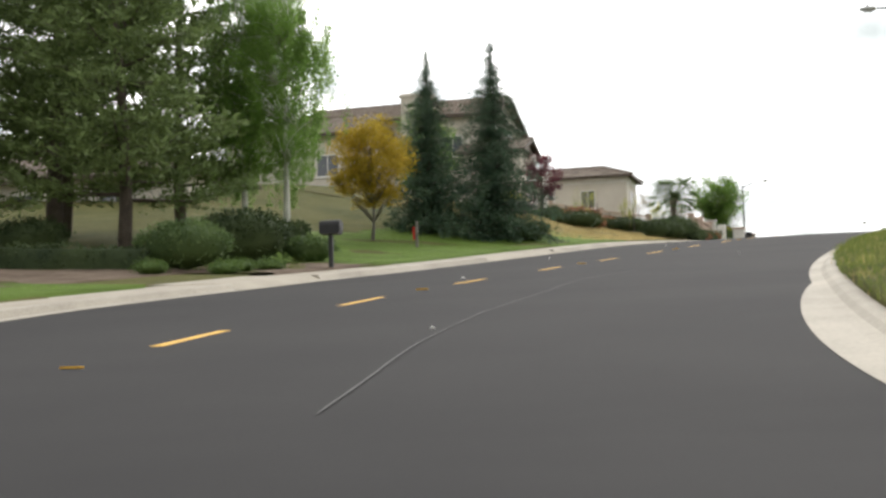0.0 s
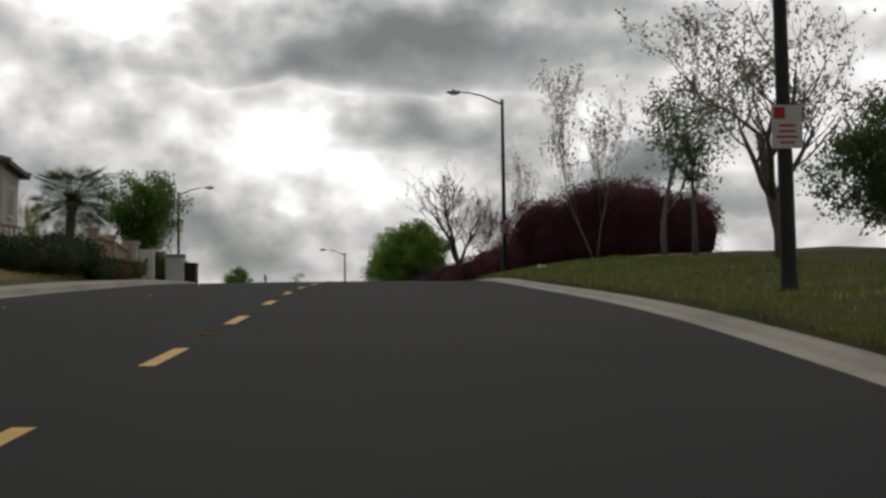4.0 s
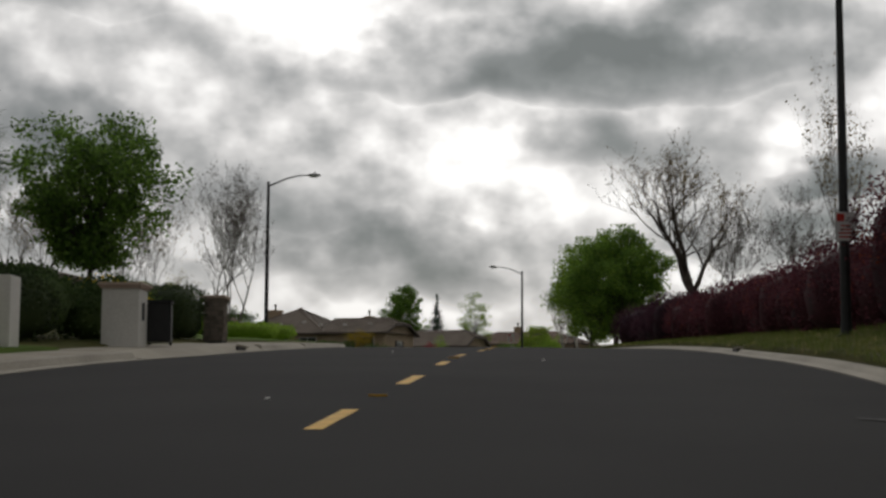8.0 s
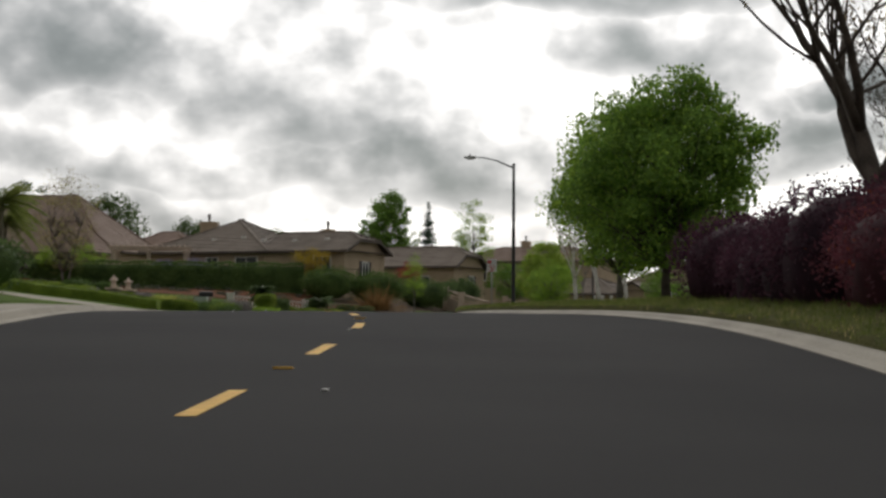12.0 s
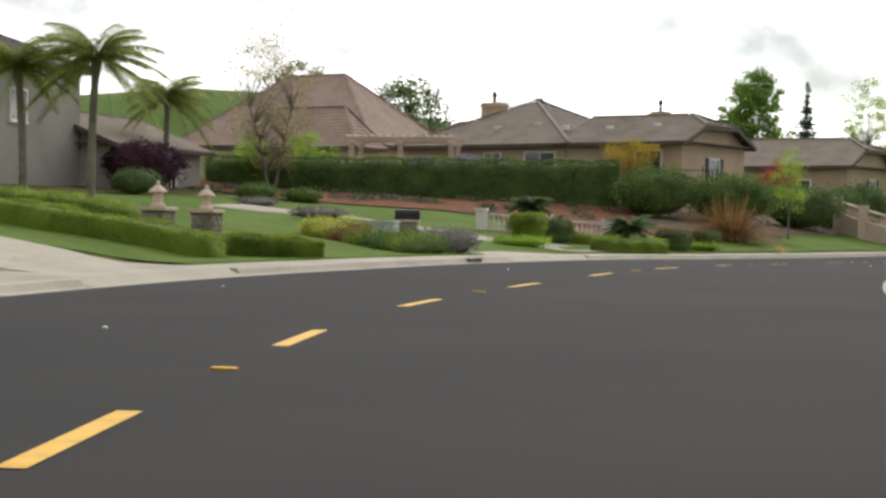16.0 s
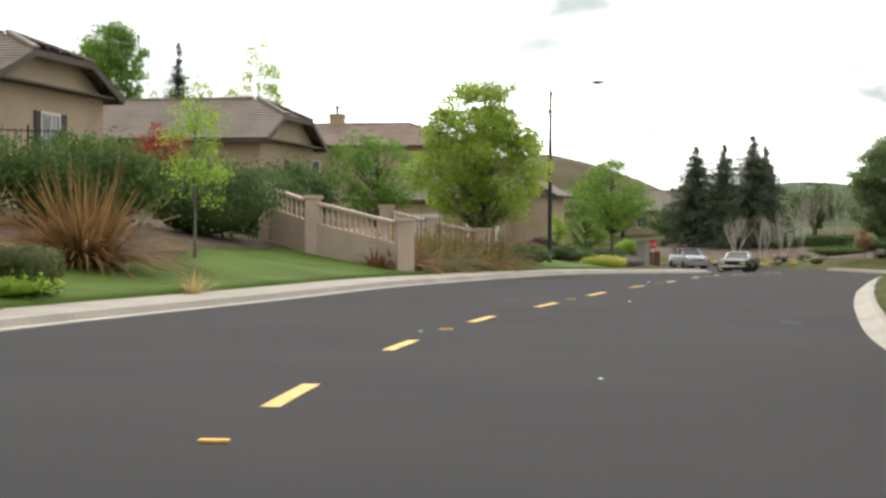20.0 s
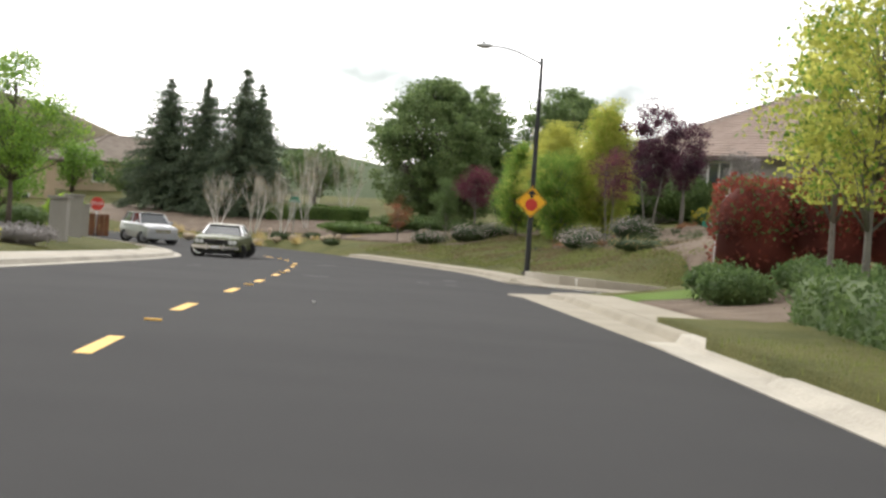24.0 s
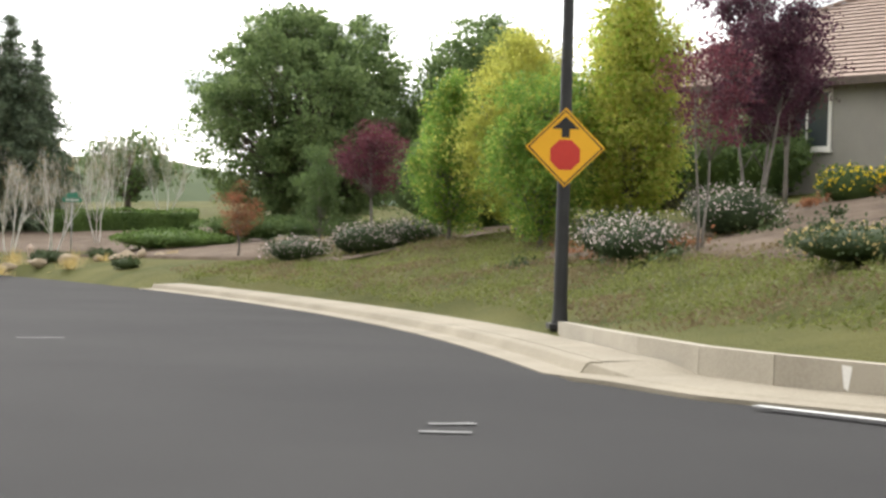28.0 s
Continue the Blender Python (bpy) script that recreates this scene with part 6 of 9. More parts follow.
def headlight(parent, x, y, z, r):
    bm = bmesh.new()
    lathe(bm, [(r * 1.15, 0), (r * 1.15, .04), (r, .045), (r, .03), (r * .6, .05), (.01, .06)], 14, Matrix.Translation((x, y, z)) @ pose(0, 0, 0, 90, 0, 0))
    part("headlight", bm, LENS, parent, "round chrome-rimmed headlight")


def classic_sedan(x, y, turn):
    """A large old sedan, nose towards -y of its own frame."""
    car = empty("classic_sedan", pose(x, y, 0, 0, 0, turn), "old green sedan with white vinyl roof and chrome bumper", "car")
    k = lateral([x], [y])[0][0]
    car.location.z = LINE[k, 2] - 0.03
    sec = [(-2.78, .86, .84, .42, .82, .01), (-2.7, .92, .92, .32, .86, .03), (-2.2, .96, .95, .3, .9, .05), (-1.2, .98, .96, .28, .93, .06), (-.6, .98, .96, .28, .95, .02), (.9, .98, .96, .28, .96, .02),
           (1.6, .98, .95, .28, .95, .03), (2.5, .95, .92, .32, .92, .03), (2.8, .9, .88, .4, .88, .01)]
    part("body", body_from_sections(sec), CAR_GREEN, car, smooth=False)
    cabin(car, -.75, -.15, 1.15, 1.85, .96, 1.36, .86, .66, CAR_WHITE, CHROME)
    for yy in (-1.75, 1.65):
        for s in (-1, 1):
            wheel(car, s * .84, yy, .345, .22, s)
    bm = new_box(-.98, .98, -2.95, -2.8, .42, .56, .03)
    box(bm, -.4, -.32, -3.0, -2.9, .36, .64, .02)
    box(bm, .32, .4, -3.0, -2.9, .36, .64, .02)
    part("front_bumper", bm, CHROME, car, "chrome bumper with two guards")
    part("rear_bumper", new_box(-.95, .95, 2.8, 2.94, .42, .56, .03), CHROME, car)
    bm = new_box(-.5, .5, -2.82, -2.79, .6, .8, .01)
    for i in range(6):
        box(bm, -.48, .48, -2.835, -2.82, .615 + i * .03, .625 + i * .03)
    part("grille", bm, BLACK, car, "dark slatted grille")
    part("grille_trim", new_box(-.54, .54, -2.83, -2.8, .8, .83, .006), CHROME, car)
    for s in (-1, 1):
        for o in (.6, .78):
            headlight(car, s * o, -2.78, .71, .078)
        part("side_trim", new_box(min(s * .985, s * 1.0), max(s * .985, s * 1.0), -2.4, 2.4, .56, .59), CHROME, car)
        part("mirror", new_box(s * 1.0 - .07, s * 1.0 + .07, -.5, -.4, .98, 1.08, .02), CHROME, car)
    part("valance", new_box(-.8, .8, -2.74, -2.6, .22, .4, .02), BLACK, car)
    part("number_plate", new_box(-.16, .16, -2.97, -2.955, .44, .53), SIGN_WHITE, car)
    return car


def suv(x, y, turn):
    car = empty("silver_suv", pose(x, y, 0, 0, 0, turn), "silver grey sport utility car with dark windows on the road", "car")
    k = lateral([x], [y])[0][0]
    car.location.z = LINE[k, 2] - 0.03
    paint = material("silver_car_paint", (0.36, 0.37, 0.38), (0.44, 0.45, 0.46), rough=0.3, metal=0.4, scale=1, fine=60, bump=0.0, coat=0.8)
    sec = [(-2.3, .8, .78, .4, .85, .02), (-2.2, .9, .88, .3, .98, .04), (-1.2, .95, .92, .28, 1.1, .05), (-.8, .95, .92, .28, 1.12, .02), (1.2, .95, .92, .28, 1.14, .02), (2.2, .94, .9, .3, 1.14, .02), (2.32, .9, .86, .4, 1.1, .01)]
    part("body", body_from_sections(sec), paint, car)
    cabin(car, -1.0, -.3, 1.7, 2.2, 1.12, 1.66, .86, .7, paint, paint)
    for yy in (-1.45, 1.4):
        for s in (-1, 1):
            wheel(car, s * .82, yy, .36, .24, s, GREY_STEEL)
    part("front_bumper", new_box(-.92, .92, -2.4, -2.26, .32, .58, .04), paint, car)
    part("grille", new_box(-.45, .45, -2.34, -2.29, .68, .86, .01), CHROME, car, "chrome grille")
    for s in (-1, 1):
        part("headlight", new_box(min(s * .5, s * .84), max(s * .5, s * .84), -2.3, -2.2, .7, .86, .02), LENS, car)
        part("mirror", new_box(s * 1.02 - .1, s * 1.02 + .1, -.85, -.72, 1.12, 1.28, .03), paint, car)
    return car

# ======== houses ========


def house(label, x, y, z, turn=0.0):
    return empty("house", pose(x, y, z, 0, 0, turn), label, "house")


h = house("large cream two-storey house with brown tile roofs above the slope", -25, 31, 5.3)
block(h, -8, 6.6, -5, 5, -3, 6.7, 2.1, 'x', 0, STUCCO_CREAM, ROOF_BROWN)
block(h, 5.2, 9.4, -6.8, -2.4, -4, 3.6, 1.1, 'x', 0, STUCCO_CREAM, ROOF_BROWN, 0.5)
block(h, -12, -1, -9.5, -5.02, -3, 5.2, 1.6, 'x', 0.6, STUCCO_CREAM, ROOF_BROWN)
chimney(h, 1.6, -5.6, -1, 8.4, 2.3, 1.0, STUCCO_CREAM, False)
for yy in (-2.6, 1.6):
    w_ = window(h, 6.6, yy, 4.2, 1.1, 1.5, 'e')
    bm = bmesh.new()
    lathe(bm, [(.55, 0), (.55, .05)], 20, pose(0, -.02, 1.5, 90, 0, 0))
    part("arched_top", bm, GLASS, w_)
    bm = bmesh.new()
    for i in range(10):
        a0 = math.pi * i / 10
        box(bm, .52, .64, -.06, .01, 0, .2, m=pose(0, 0, 1.52) @ pose(0, 0, 0, 0, -math.degrees(a0), 0))
    part("arch_trim", bm, TRIM_WHITE, w_)
window(h, 9.4, -4.5, 0.6, 1.1, 1.8, 'e')
window(h, 4.0, -5, 3.8, 1.4, 1.4, 's')
window(h, -4, -9.5, 2.2, 1.6, 1.5, 's')
for yy in (-6.3, -2.7):
    part("porch_post", new_box(10.1, 10.4, yy - .15, yy + .15, -4, 3.2, .02), TRIM_WHITE, h)

h = house("cream stucco house with a brown hipped tile roof", -17.4, 56, 5.4)
block(h, -8, 5.0, -6, -1, -4, 4.9, 1.2, 'x', 1, STUCCO_CREAM, ROOF_BROWN)
part("frieze_band", new_box(-8.03, 5.03, -6.03, -.97, 4.3, 4.82), TRIM_WHITE, h, "pale band under the eave")
for k in (-5.2, -2.0, 1.6):
    window(h, k, -6, 2.2, 1.2, 1.5, 's')
window(h, 5.0, -3.5, 2.2, 1.3, 1.5, 'e')
bm = bmesh.new()
lathe(bm, [(.05, 0), (.05, 7.4)], 8, Matrix.Translation((5.1, -6.05, -2.6)))
part("downpipe", bm, TRIM_WHITE, h)
for vx in (-4.0, 0.5):
    part("roof_vent", new_box(vx - .2, vx + .2, -5.0, -4.7, 5.2, 5.6, .02), TRIM_BROWN, h)

h = house("cream single-storey house behind pine trees", -33, -6, 0.2)
block(h, -9, 9, -5, 5, -3, 3.0, 2.2, 'x', 1, STUCCO_CREAM, ROOF_BROWN)
for k in (-5, 0, 5):
    window(h, k, -5, 0.9, 1.5, 1.4, 's')
window(h, 9, 0, 0.9, 1.5, 1.4, 'e')

h = house("beige stucco house with a long brown hipped roof and white-framed windows", -12, 186, 7.0, -20)
block(h, -12.5, 0, -5, 8, -3, 3.3, 3.4, 'x', 1, STUCCO, ROOF_BROWN)
block(h, 0.05, 8, -5, 3.4, -3, 3.3, 1.9, 'x', (0, 0.45), STUCCO, ROOF_BROWN)
chimney(h, -9.2, 0.5, 3, 6.5, 1.5, 1.0)
chimney(h, 3.2, 1.2, 4, 5.6, 1.1, 0.8)
window(h, 8, -0.8, 1.0, 1.3, 1.4, 'e', True)
window(h, 5.8, -5, 1.2, 1.7, 1.6, 's')
window(h, -1.9, -5, 1.5, 2.2, 1.3, 's')
window(h, -5.5, -5, 1.5, 1.2, 1.3, 's')
for vx, vy, vz in ((-6.5, -3.0, 4.6), (-3.6, -2.6, 4.8), (-1.2, -3.1, 4.5), (2.0, -3.0, 4.4), (5.2, -2.8, 4.5)):
    part("roof_vent", new_box(vx - .2, vx + .2, vy - .15, vy + .15, vz - .25, vz + .06, .02), TRIM_WHITE, h)

h = house("beige stucco house with a clipped gable and dark shutters", -2, 206, 6.4, -20)
block(h, -9.5, 6.5, -4.2, 4.2, -3, 3.3, 2.2, 'x', (0, 0.45), STUCCO, ROOF_BROWN)
window(h, 6.5, 0.6, 0.9, 1.2, 1.5, 'e', True)
window(h, 3, -4.2, 0.9, 1.5, 1.4, 's')
window(h, -3, -4.2, 0.9, 1.5, 1.4, 's')

h = house("tan stucco house with a pinkish tile roof behind trees", 12, 263, 5.5, -20)
block(h, -11, 11, -6, 6, -3, 7.0, 2.3, 'x', 1, STUCCO, ROOF_PINK)
chimney(h, -1.5, 0, 8.5, 10.2, 1.2, 0.9)
for k in (-6, -2, 3, 7):
    window(h, k, -6, 4.4, 1.4, 1.3, 's')
h = house("beige house with a columned porch and white garage door", 21, 250, 4.6, -28)
block(h, -9, 4, -5, 5, -3, 3.2, 2.2, 'x', 1, STUCCO, ROOF_BROWN)
block(h, 4.02, 7.2, -3.2, 0.4, -3, 3.6, 1.2, 'y', 0, STUCCO, ROOF_BROWN, 0.5)
bm = new_box(-5.5, -1.2, -5.09, -5.0, -.3, 2.1)
for i in range(4):
    box(bm, -5.45, -1.25, -5.13, -5.085, -.25 + i * .58, .22 + i * .58, .02)
part("garage_door", bm, TRIM_WHITE, h, "white panelled garage door")
for k in (1.2, 2.4, 3.6):
    bm = bmesh.new()
    lathe(bm, [(.2, -2), (.2, .1), (.15, .16), (.14, 2.6), (.2, 2.75), (.2, 2.95)], 12, Matrix.Translation((k, -5.7, 0)))
    part("column", bm, TRIM_WHITE, h, smooth=True)

h = house("house with large tan hipped tile roofs behind the hedge", -43, 216, 8.0, -12)
block(h, -11, 9, -7, 7, -3, 3.6, 6.6, 'x', 1, STUCCO, ROOF_PINK)
block(h, -1, 9.5, -10.5, -6.5, -3, 3.2, 3.4, 'x', 1, STUCCO, ROOF_PINK)
window(h, 2, -10.5, .6, 1.4, 1.3, 's')
h = house("house with a tan pyramid roof in the distance", -34, 232, 8.0, -12)
block(h, -7, 7, -6, 6, -3, 3.4, 3.6, 'x', 1, STUCCO, ROOF_PINK)
window(h, 0, -6, .8, 1.4, 1.3, 's')

h = house("grey stucco two-storey house with white-edged brown roofs", -35, 150, 5.4)
block(h, -9, 2.2, -4, 6, -3, 7.2, 2.3, 'x', 1, STUCCO_GREY, ROOF_BROWN)
block(h, -4, 3.9, 6.02, 16, -3, 3.6, 1.8, 'y', (0, 0.0), STUCCO_GREY, ROOF_BROWN)
window(h, 2.2, 0.5, 4.4, 1.3, 1.4, 'e')
window(h, -2.0, -4, 4.4, 1.3, 1.4, 's')
window(h, 3.9, 12.5, 1.2, 1.0, 1.4, 'e')
window(h, 3.9, 9.0, 1.2, 1.0, 1.4, 'e')

h = house("beige house with a large pinkish hipped tile roof on the bank", 74.0, 238.6, 6.3, 8)
block(h, -9, 9, -9, 5, -3, 3.0, 4.1, 'x', 1, STUCCO_GREY, ROOF_PINK)
block(h, -4.5, 7, -13, -8.5, -3, 2.8, 2.2, 'x', 1, STUCCO_GREY, ROOF_PINK)
window(h, -9, -3, 1.0, 1.6, 1.7, 'w')
window(h, -9, 3, 1.0, 1.6, 1.7, 'w')
window(h, -2.5, -13, .9, 1.5, 1.6, 's')
window(h, 2.5, -13, .9, 1.5, 1.6, 's')
window(h, -7, -9, .9, 1.5, 1.6, 's')

for X, Y, Z, tn in ((40, 318, 2.0, -10), (62, 335, 2.5, 5)):
    h = house("tan stucco house with a brown hipped roof far down the street", X, Y, Z, tn)
    block(h, -9, 9, -6, 6, -2, 5.6, 3.0, 'x', 1, STUCCO, ROOF_BROWN)
    for k in (-6, -2, 2, 6):
        window(h, k, -6, 3.4, 1.3, 1.4, 's')
        window(h, k, -6, .7, 1.3, 1.5, 's')

# far hills


def hill(x, y, r, hgt, mat, label, seed):
    rng = np.random.default_rng(seed)
    V, F, n, m = [], [], 40, 10
    ph = rng.random(4) * 6
    for i in range(m + 1):
        t = i / m
        for j in range(n):
            a = 2 * math.pi * j / n
            q = r * (1 - t) * (1 + .12 * math.sin(3 * a + ph[0]) + .07 * math.sin(5 * a + ph[1]))
            V.append((x + q * math.cos(a) * 1.5, y + q * math.sin(a), hgt * (math.sin(t * math.pi / 2) ** 1.3) + 0.6 * math.sin(a * 4 + ph[2]) * t - 6 * (i == 0)))
    for i in range(m):
        for j in range(n):
            F.append((i * n + j, i * n + (j + 1) % n, (i + 1) * n + (j + 1) % n, (i + 1) * n + j))
    F.append(tuple(m * n + j for j in range(n)))
    tagged(mesh_ob("hill", V, F, mat, smooth=True), label, "hill", kind="structure")


hill(-300, 720, 200, 62, HILL_GREEN, "smooth green grassy hill in the distance", 1)
hill(330, 900, 330, 27, material("wooded_hill", (0.035, 0.055, 0.035), (0.07, 0.10, 0.055), rough=.95, scale=.02, fine=.15, bump=0.0, spec=.1), "dark green wooded hill in the distance", 2)
hill(178, 575, 72, 20, material("green_brown_hill", (0.06, 0.085, 0.045), (0.10, 0.125, 0.07), rough=.95, scale=.02, fine=.15, bump=0.0, spec=.1), "grey green hill behind bare birches", 3)
hill(82, 525, 50, 25, material("brown_hill", (0.10, 0.085, 0.05), (0.17, 0.14, 0.085), rough=.95, scale=.02, fine=.15, bump=0.0, spec=.1), "brown grassy hill behind the houses", 4)

# ======== street lamps and signs ========
LAMPS = [(10.8, -12.93, 7.3, 180, "pole"), (13.8, 38.54, 11.6, 180, "pole"), (-5.45, 82.97, 13.1, 0, ""), (8.63, 128.95, 12.75, 180, ""), (16.9, 202.37, 12.4, -28, ""), (46.02, 221.5, 11.75, 152, "diamond"), (30, 287, 10.3, 20, "")]
for X, Y, top, turn, sg in LAMPS:
    street_lamp(X, Y, gz(X, Y), top, turn)
S = plate_sign("notice_sign", "small white notice with a red emblem on a lamp post", pose(10.8, -12.93, 0.6, 0, 0, 0), .45, .62, 0, .125, seed=2)
S = plate_sign("notice_sign", "small white notice with a red emblem on a lamp post", pose(13.8, 38.54, 5.0, 0, 0, 0), .45, .62, 0, .125, seed=3)

# warning sign on the lamp post: a red stop shape and a black arrow
root = empty("stop_ahead_sign", pose(46.02, 221.5, 5.93, 0, 0, -34), "yellow diamond sign with a red octagon and black arrow", "road sign")
dm = pose(0, 0, 0, 0, 45, 0)
part("plate", new_box(-.455, .455, -.135, -.12, -.455, .455, .004, dm), SIGN_YELLOW, root)
bm = bmesh.new()
for a, b, c, d in ((-.43, .43, .405, .425), (-.43, .43, -.425, -.405), (-.43, -.41, -.405, .405), (.41, .43, -.405, .405)):
    box(bm, a, b, -.139, -.136, c, d, m=dm)
part("border", bm, SIGN_BLACK, root, "thin black border line")
bm = bmesh.new()
lathe(bm, [(.26, 0), (.26, .004)], 8, Matrix.Translation((0, -.136, -.12)) @ pose(0, 0, 0, 90, 0, 0) @ pose(0, 0, 0, 0, 0, 22.5))
part("octagon", bm, SIGN_RED, root, "red octagon emblem")
bm = new_box(-.065, .065, -.14, -.136, .16, .32)
v = [bm.verts.new(p) for p in ((-.22, -.14, .3), (.22, -.14, .3), (0, -.14, .5), (-.22, -.136, .3), (.22, -.136, .3), (0, -.136, .5))]
for f in ((0, 1, 2), (5, 4, 3), (0, 3, 4, 1), (1, 4, 5, 2), (2, 5, 3, 0)):
    bm.faces.new([v[i] for i in f])
part("arrow", bm, SIGN_BLACK, root, "black arrow pointing ahead")
for zz in (-.3, .25):
    part("strap", new_box(-.12, .12, -.12, .115, zz, zz + .03), GREY_STEEL, root)


def post_sign(x, y, height, turn, name, label):
    root = empty(name, on(x, y, turn), label, "sign")
    bm = bmesh.new()
    lathe(bm, [(.03, -.3), (.03, height)], 8)
    part("post", bm, GREY_STEEL, root, smooth=True)
    return root


S = post_sign(21.7, 172.8, 2.55, -20, "notice_sign", "white notice with red emblem on a grey steel post")
part("plate", new_box(-.17, .17, -.045, -.033, 2.05, 2.54, .004), SIGN_WHITE, S)
part("emblem", new_box(-.14, .12, -.05, -.046, 2.4, 2.5), SIGN_RED, S, "red emblem")
bm = bmesh.new()
bars(bm, .26, 5, 2.33, .055, -.048, np.random.default_rng(5), .016)
part("lettering", bm, SIGN_RED, S, "small red unreadable lettering")
S = post_sign(7.6, 117.5, 2.3, -5, "notice_sign", "white notice on a grey steel post at the bend")
part("plate", new_box(-.23, .23, -.045, -.033, 1.7, 2.3, .004), SIGN_WHITE, S)
bm = bmesh.new()
bars(bm, .36, 4, 1.98, .085, -.048, np.random.default_rng(6), .03)
part("lettering", bm, SIGN_RED, S, "small red unreadable lettering")
part("emblem", new_box(-.2, -.02, -.05, -.046, 2.1, 2.25), SIGN_RED, S, "red emblem")


def street_name(x, y, turn, label):
    S = post_sign(x, y, 2.5, turn, "street_name_sign", label)
    for k, (z, tn) in enumerate(((2.3, 0), (2.5, 90))):
        m = pose(0, 0, 0, 0, 0, tn)
        b = part("blade", new_box(-.45, .45, -.012, .012, z, z + .18, .004, m), SIGN_GREEN, S, "green street name blade")
        bm = new_box(-.33, .33, -.017, -.013, z + .06, z + .12, m=m)
        part("lettering", bm, SIGN_WHITE, b, "white unreadable street name")
    part("cap", new_box(-.04, .04, -.04, .04, 2.69, 2.73), GREY_STEEL, S)


street_name(43.3, 206.0, -25, "green street name blades on a grey post in the grass")
street_name(53, 264, 10, "green street name blades on a grey post by boulders")
S = post_sign(37.3, 255.5, 2.2, 170, "stop_sign", "red octagonal stop sign on a steel post")
bm = bmesh.new()
lathe(bm, [(.4, 0), (.4, .01)], 8, Matrix.Translation((0, .05, 1.85)) @ pose(0, 0, 0, 90, 0, 0) @ pose(0, 0, 0, 0, 0, 22.5))
pl = part("plate", bm, SIGN_RED, S)
text_part("STOP", .28, pose(0, .062, 1.85, 90, 0, 180), SIGN_WHITE, pl)

# ======== stretch A: pines, lawn and firs ========
pine_tree("tall dark pine with open layered branches", -18.9, -31.7, 13.0, 4.6, 11, .27)
pine_tree("tall dark pine with a leaning trunk", -20.8, -28.0, 12.5, 4.4, 12, .26, 2.6, .03)
pine_tree("dark pine with low green branches in a bed", -14.6, -35.0, 11.5, 3.8, 13, .2, 1.8)
pine_tree("dark pine behind shrubs", -23.5, -38.0, 12.0, 4.4, 14, .25, 1.4)
pine_tree("dark pine with a full crown beside a birch", -17.2, -25.5, 12.5, 3.6, 16, .2, 2.0)
pine_tree("dark pine with a full crown behind others", -26.0, -30.0, 12.5, 4.6, 15, .25, 1.2)
broadleaf("birch_tree", "tall weeping birch with a white trunk and light green leaves", -12.4, -26.6, 10.9, 2.9, 2.4, L_BIRCH, WHITE_BARK, 'weep', 330, 48, .1, .36, .13, 21, aspect=.45)
broadleaf("birch_tree", "weeping birch with pale trunk and hanging leaves", -14.6, -25.4, 10.6, 2.7, 2.2, L_BIRCH, WHITE_BARK, 'weep', 280, 48, .1, .36, .12, 22, aspect=.45)
broadleaf("yellow_tree", "small tree with golden yellow leaves on the lawn", -11.0, -21.0, 5.0, 1.8, 1.2, L_YELLOW, GREY_BARK, 'round', 110, 60, .09, .3, .07, 23)
conifer("fir_tree", "dark fir with a thin bare top", -10.2, -15.8, 8.1, 2.7, 31, L_FIR, .15, 46, 10, .11, .3, full=1.0, dense=7)
conifer("fir_tree", "dark fir with a pointed top and dense skirt", -7.9, -13.6, 9.0, 3.2, 32, L_FIR, .15, 50, 10, .11, .3, full=1.0, dense=7)
broadleaf("green_tree", "green leafy tree between the firs", -12.5, -9.0, 5.6, 1.8, 1.2, L_GREEN, BARK, 'round', 60, 50, .1, .36, .1, 24)
bush("shrub", "large rounded dark olive shrub", -10.4, -35.0, 1.5, 1.3, 1.75, L_SHRUB, 41, count=3200, size=.06)
bush("shrub", "loose green shrub in the bed", -9.9, -40.0, 1.35, 1.0, 1.35, L_OAK, 42, count=2600, size=.055)
hedge("low_hedge", "low clipped dark hedge in the bed", (-14.3, -42.2), (-10.6, -40.8), .8, .6, L_SHRUB, 43)
hedge("low_hedge", "low clipped dark hedge beside the lawn", (-18.4, -42.5), (-15.0, -41.3), .8, .55, L_SHRUB, 44)
bush("shrub", "dark clipped shrub behind the bed", -11.6, -29.3, 1.0, .6, .95, L_SHRUB, 45, square=.6, count=1500)
bush("shrub", "dark shrub under the birch", -8.6, -34.0, .8, .7, .8, L_OAK, 46, count=1300)
bush("shrub", "dark green shrub beneath the pines", -17.5, -35.5, 1.3, 1.0, 1.2, L_SHRUB, 47, count=1800)
bush("shrub", "dark green shrub beneath the pines", -21.5, -36.0, 1.6, 1.0, 1.4, L_SHRUB, 48, count=1800)
for k, (X, Y) in enumerate(((-8.0, -41.6), (-8.3, -39.9), (-8.0, -38.6), (-9.6, -42.6))):
    bush("ball_shrub", "small rounded bright green shrub", X, Y, .42, .42, .36, L_HEDGE, 50 + k, count=700, size=.035, group="small round shrubs")
bush("hedge_box", "low dark hedge in front of a fir", -6.9, -12.6, 1.25, .6, .72, L_SHRUB, 55, square=.7, count=1500, turn=-20)
mailbox(-6.6, -37.4, 90, False, "black mailbox on a dark post in gravel")
ub = empty("utility_cabinet", on(-13.4, -31.5), "grey green utility cabinet among shrubs", "utility box")
part("cabinet", new_box(-.3, .3, -.3, .3, -.1, .95, .02), UTILITY, ub)
part("lid", new_box(-.33, .33, -.33, .33, .952, 1.0, .01), UTILITY, ub)
pst = empty("marker_post", on(-8.6, -22.8), "short wooden post with a red plate on the lawn", "post")
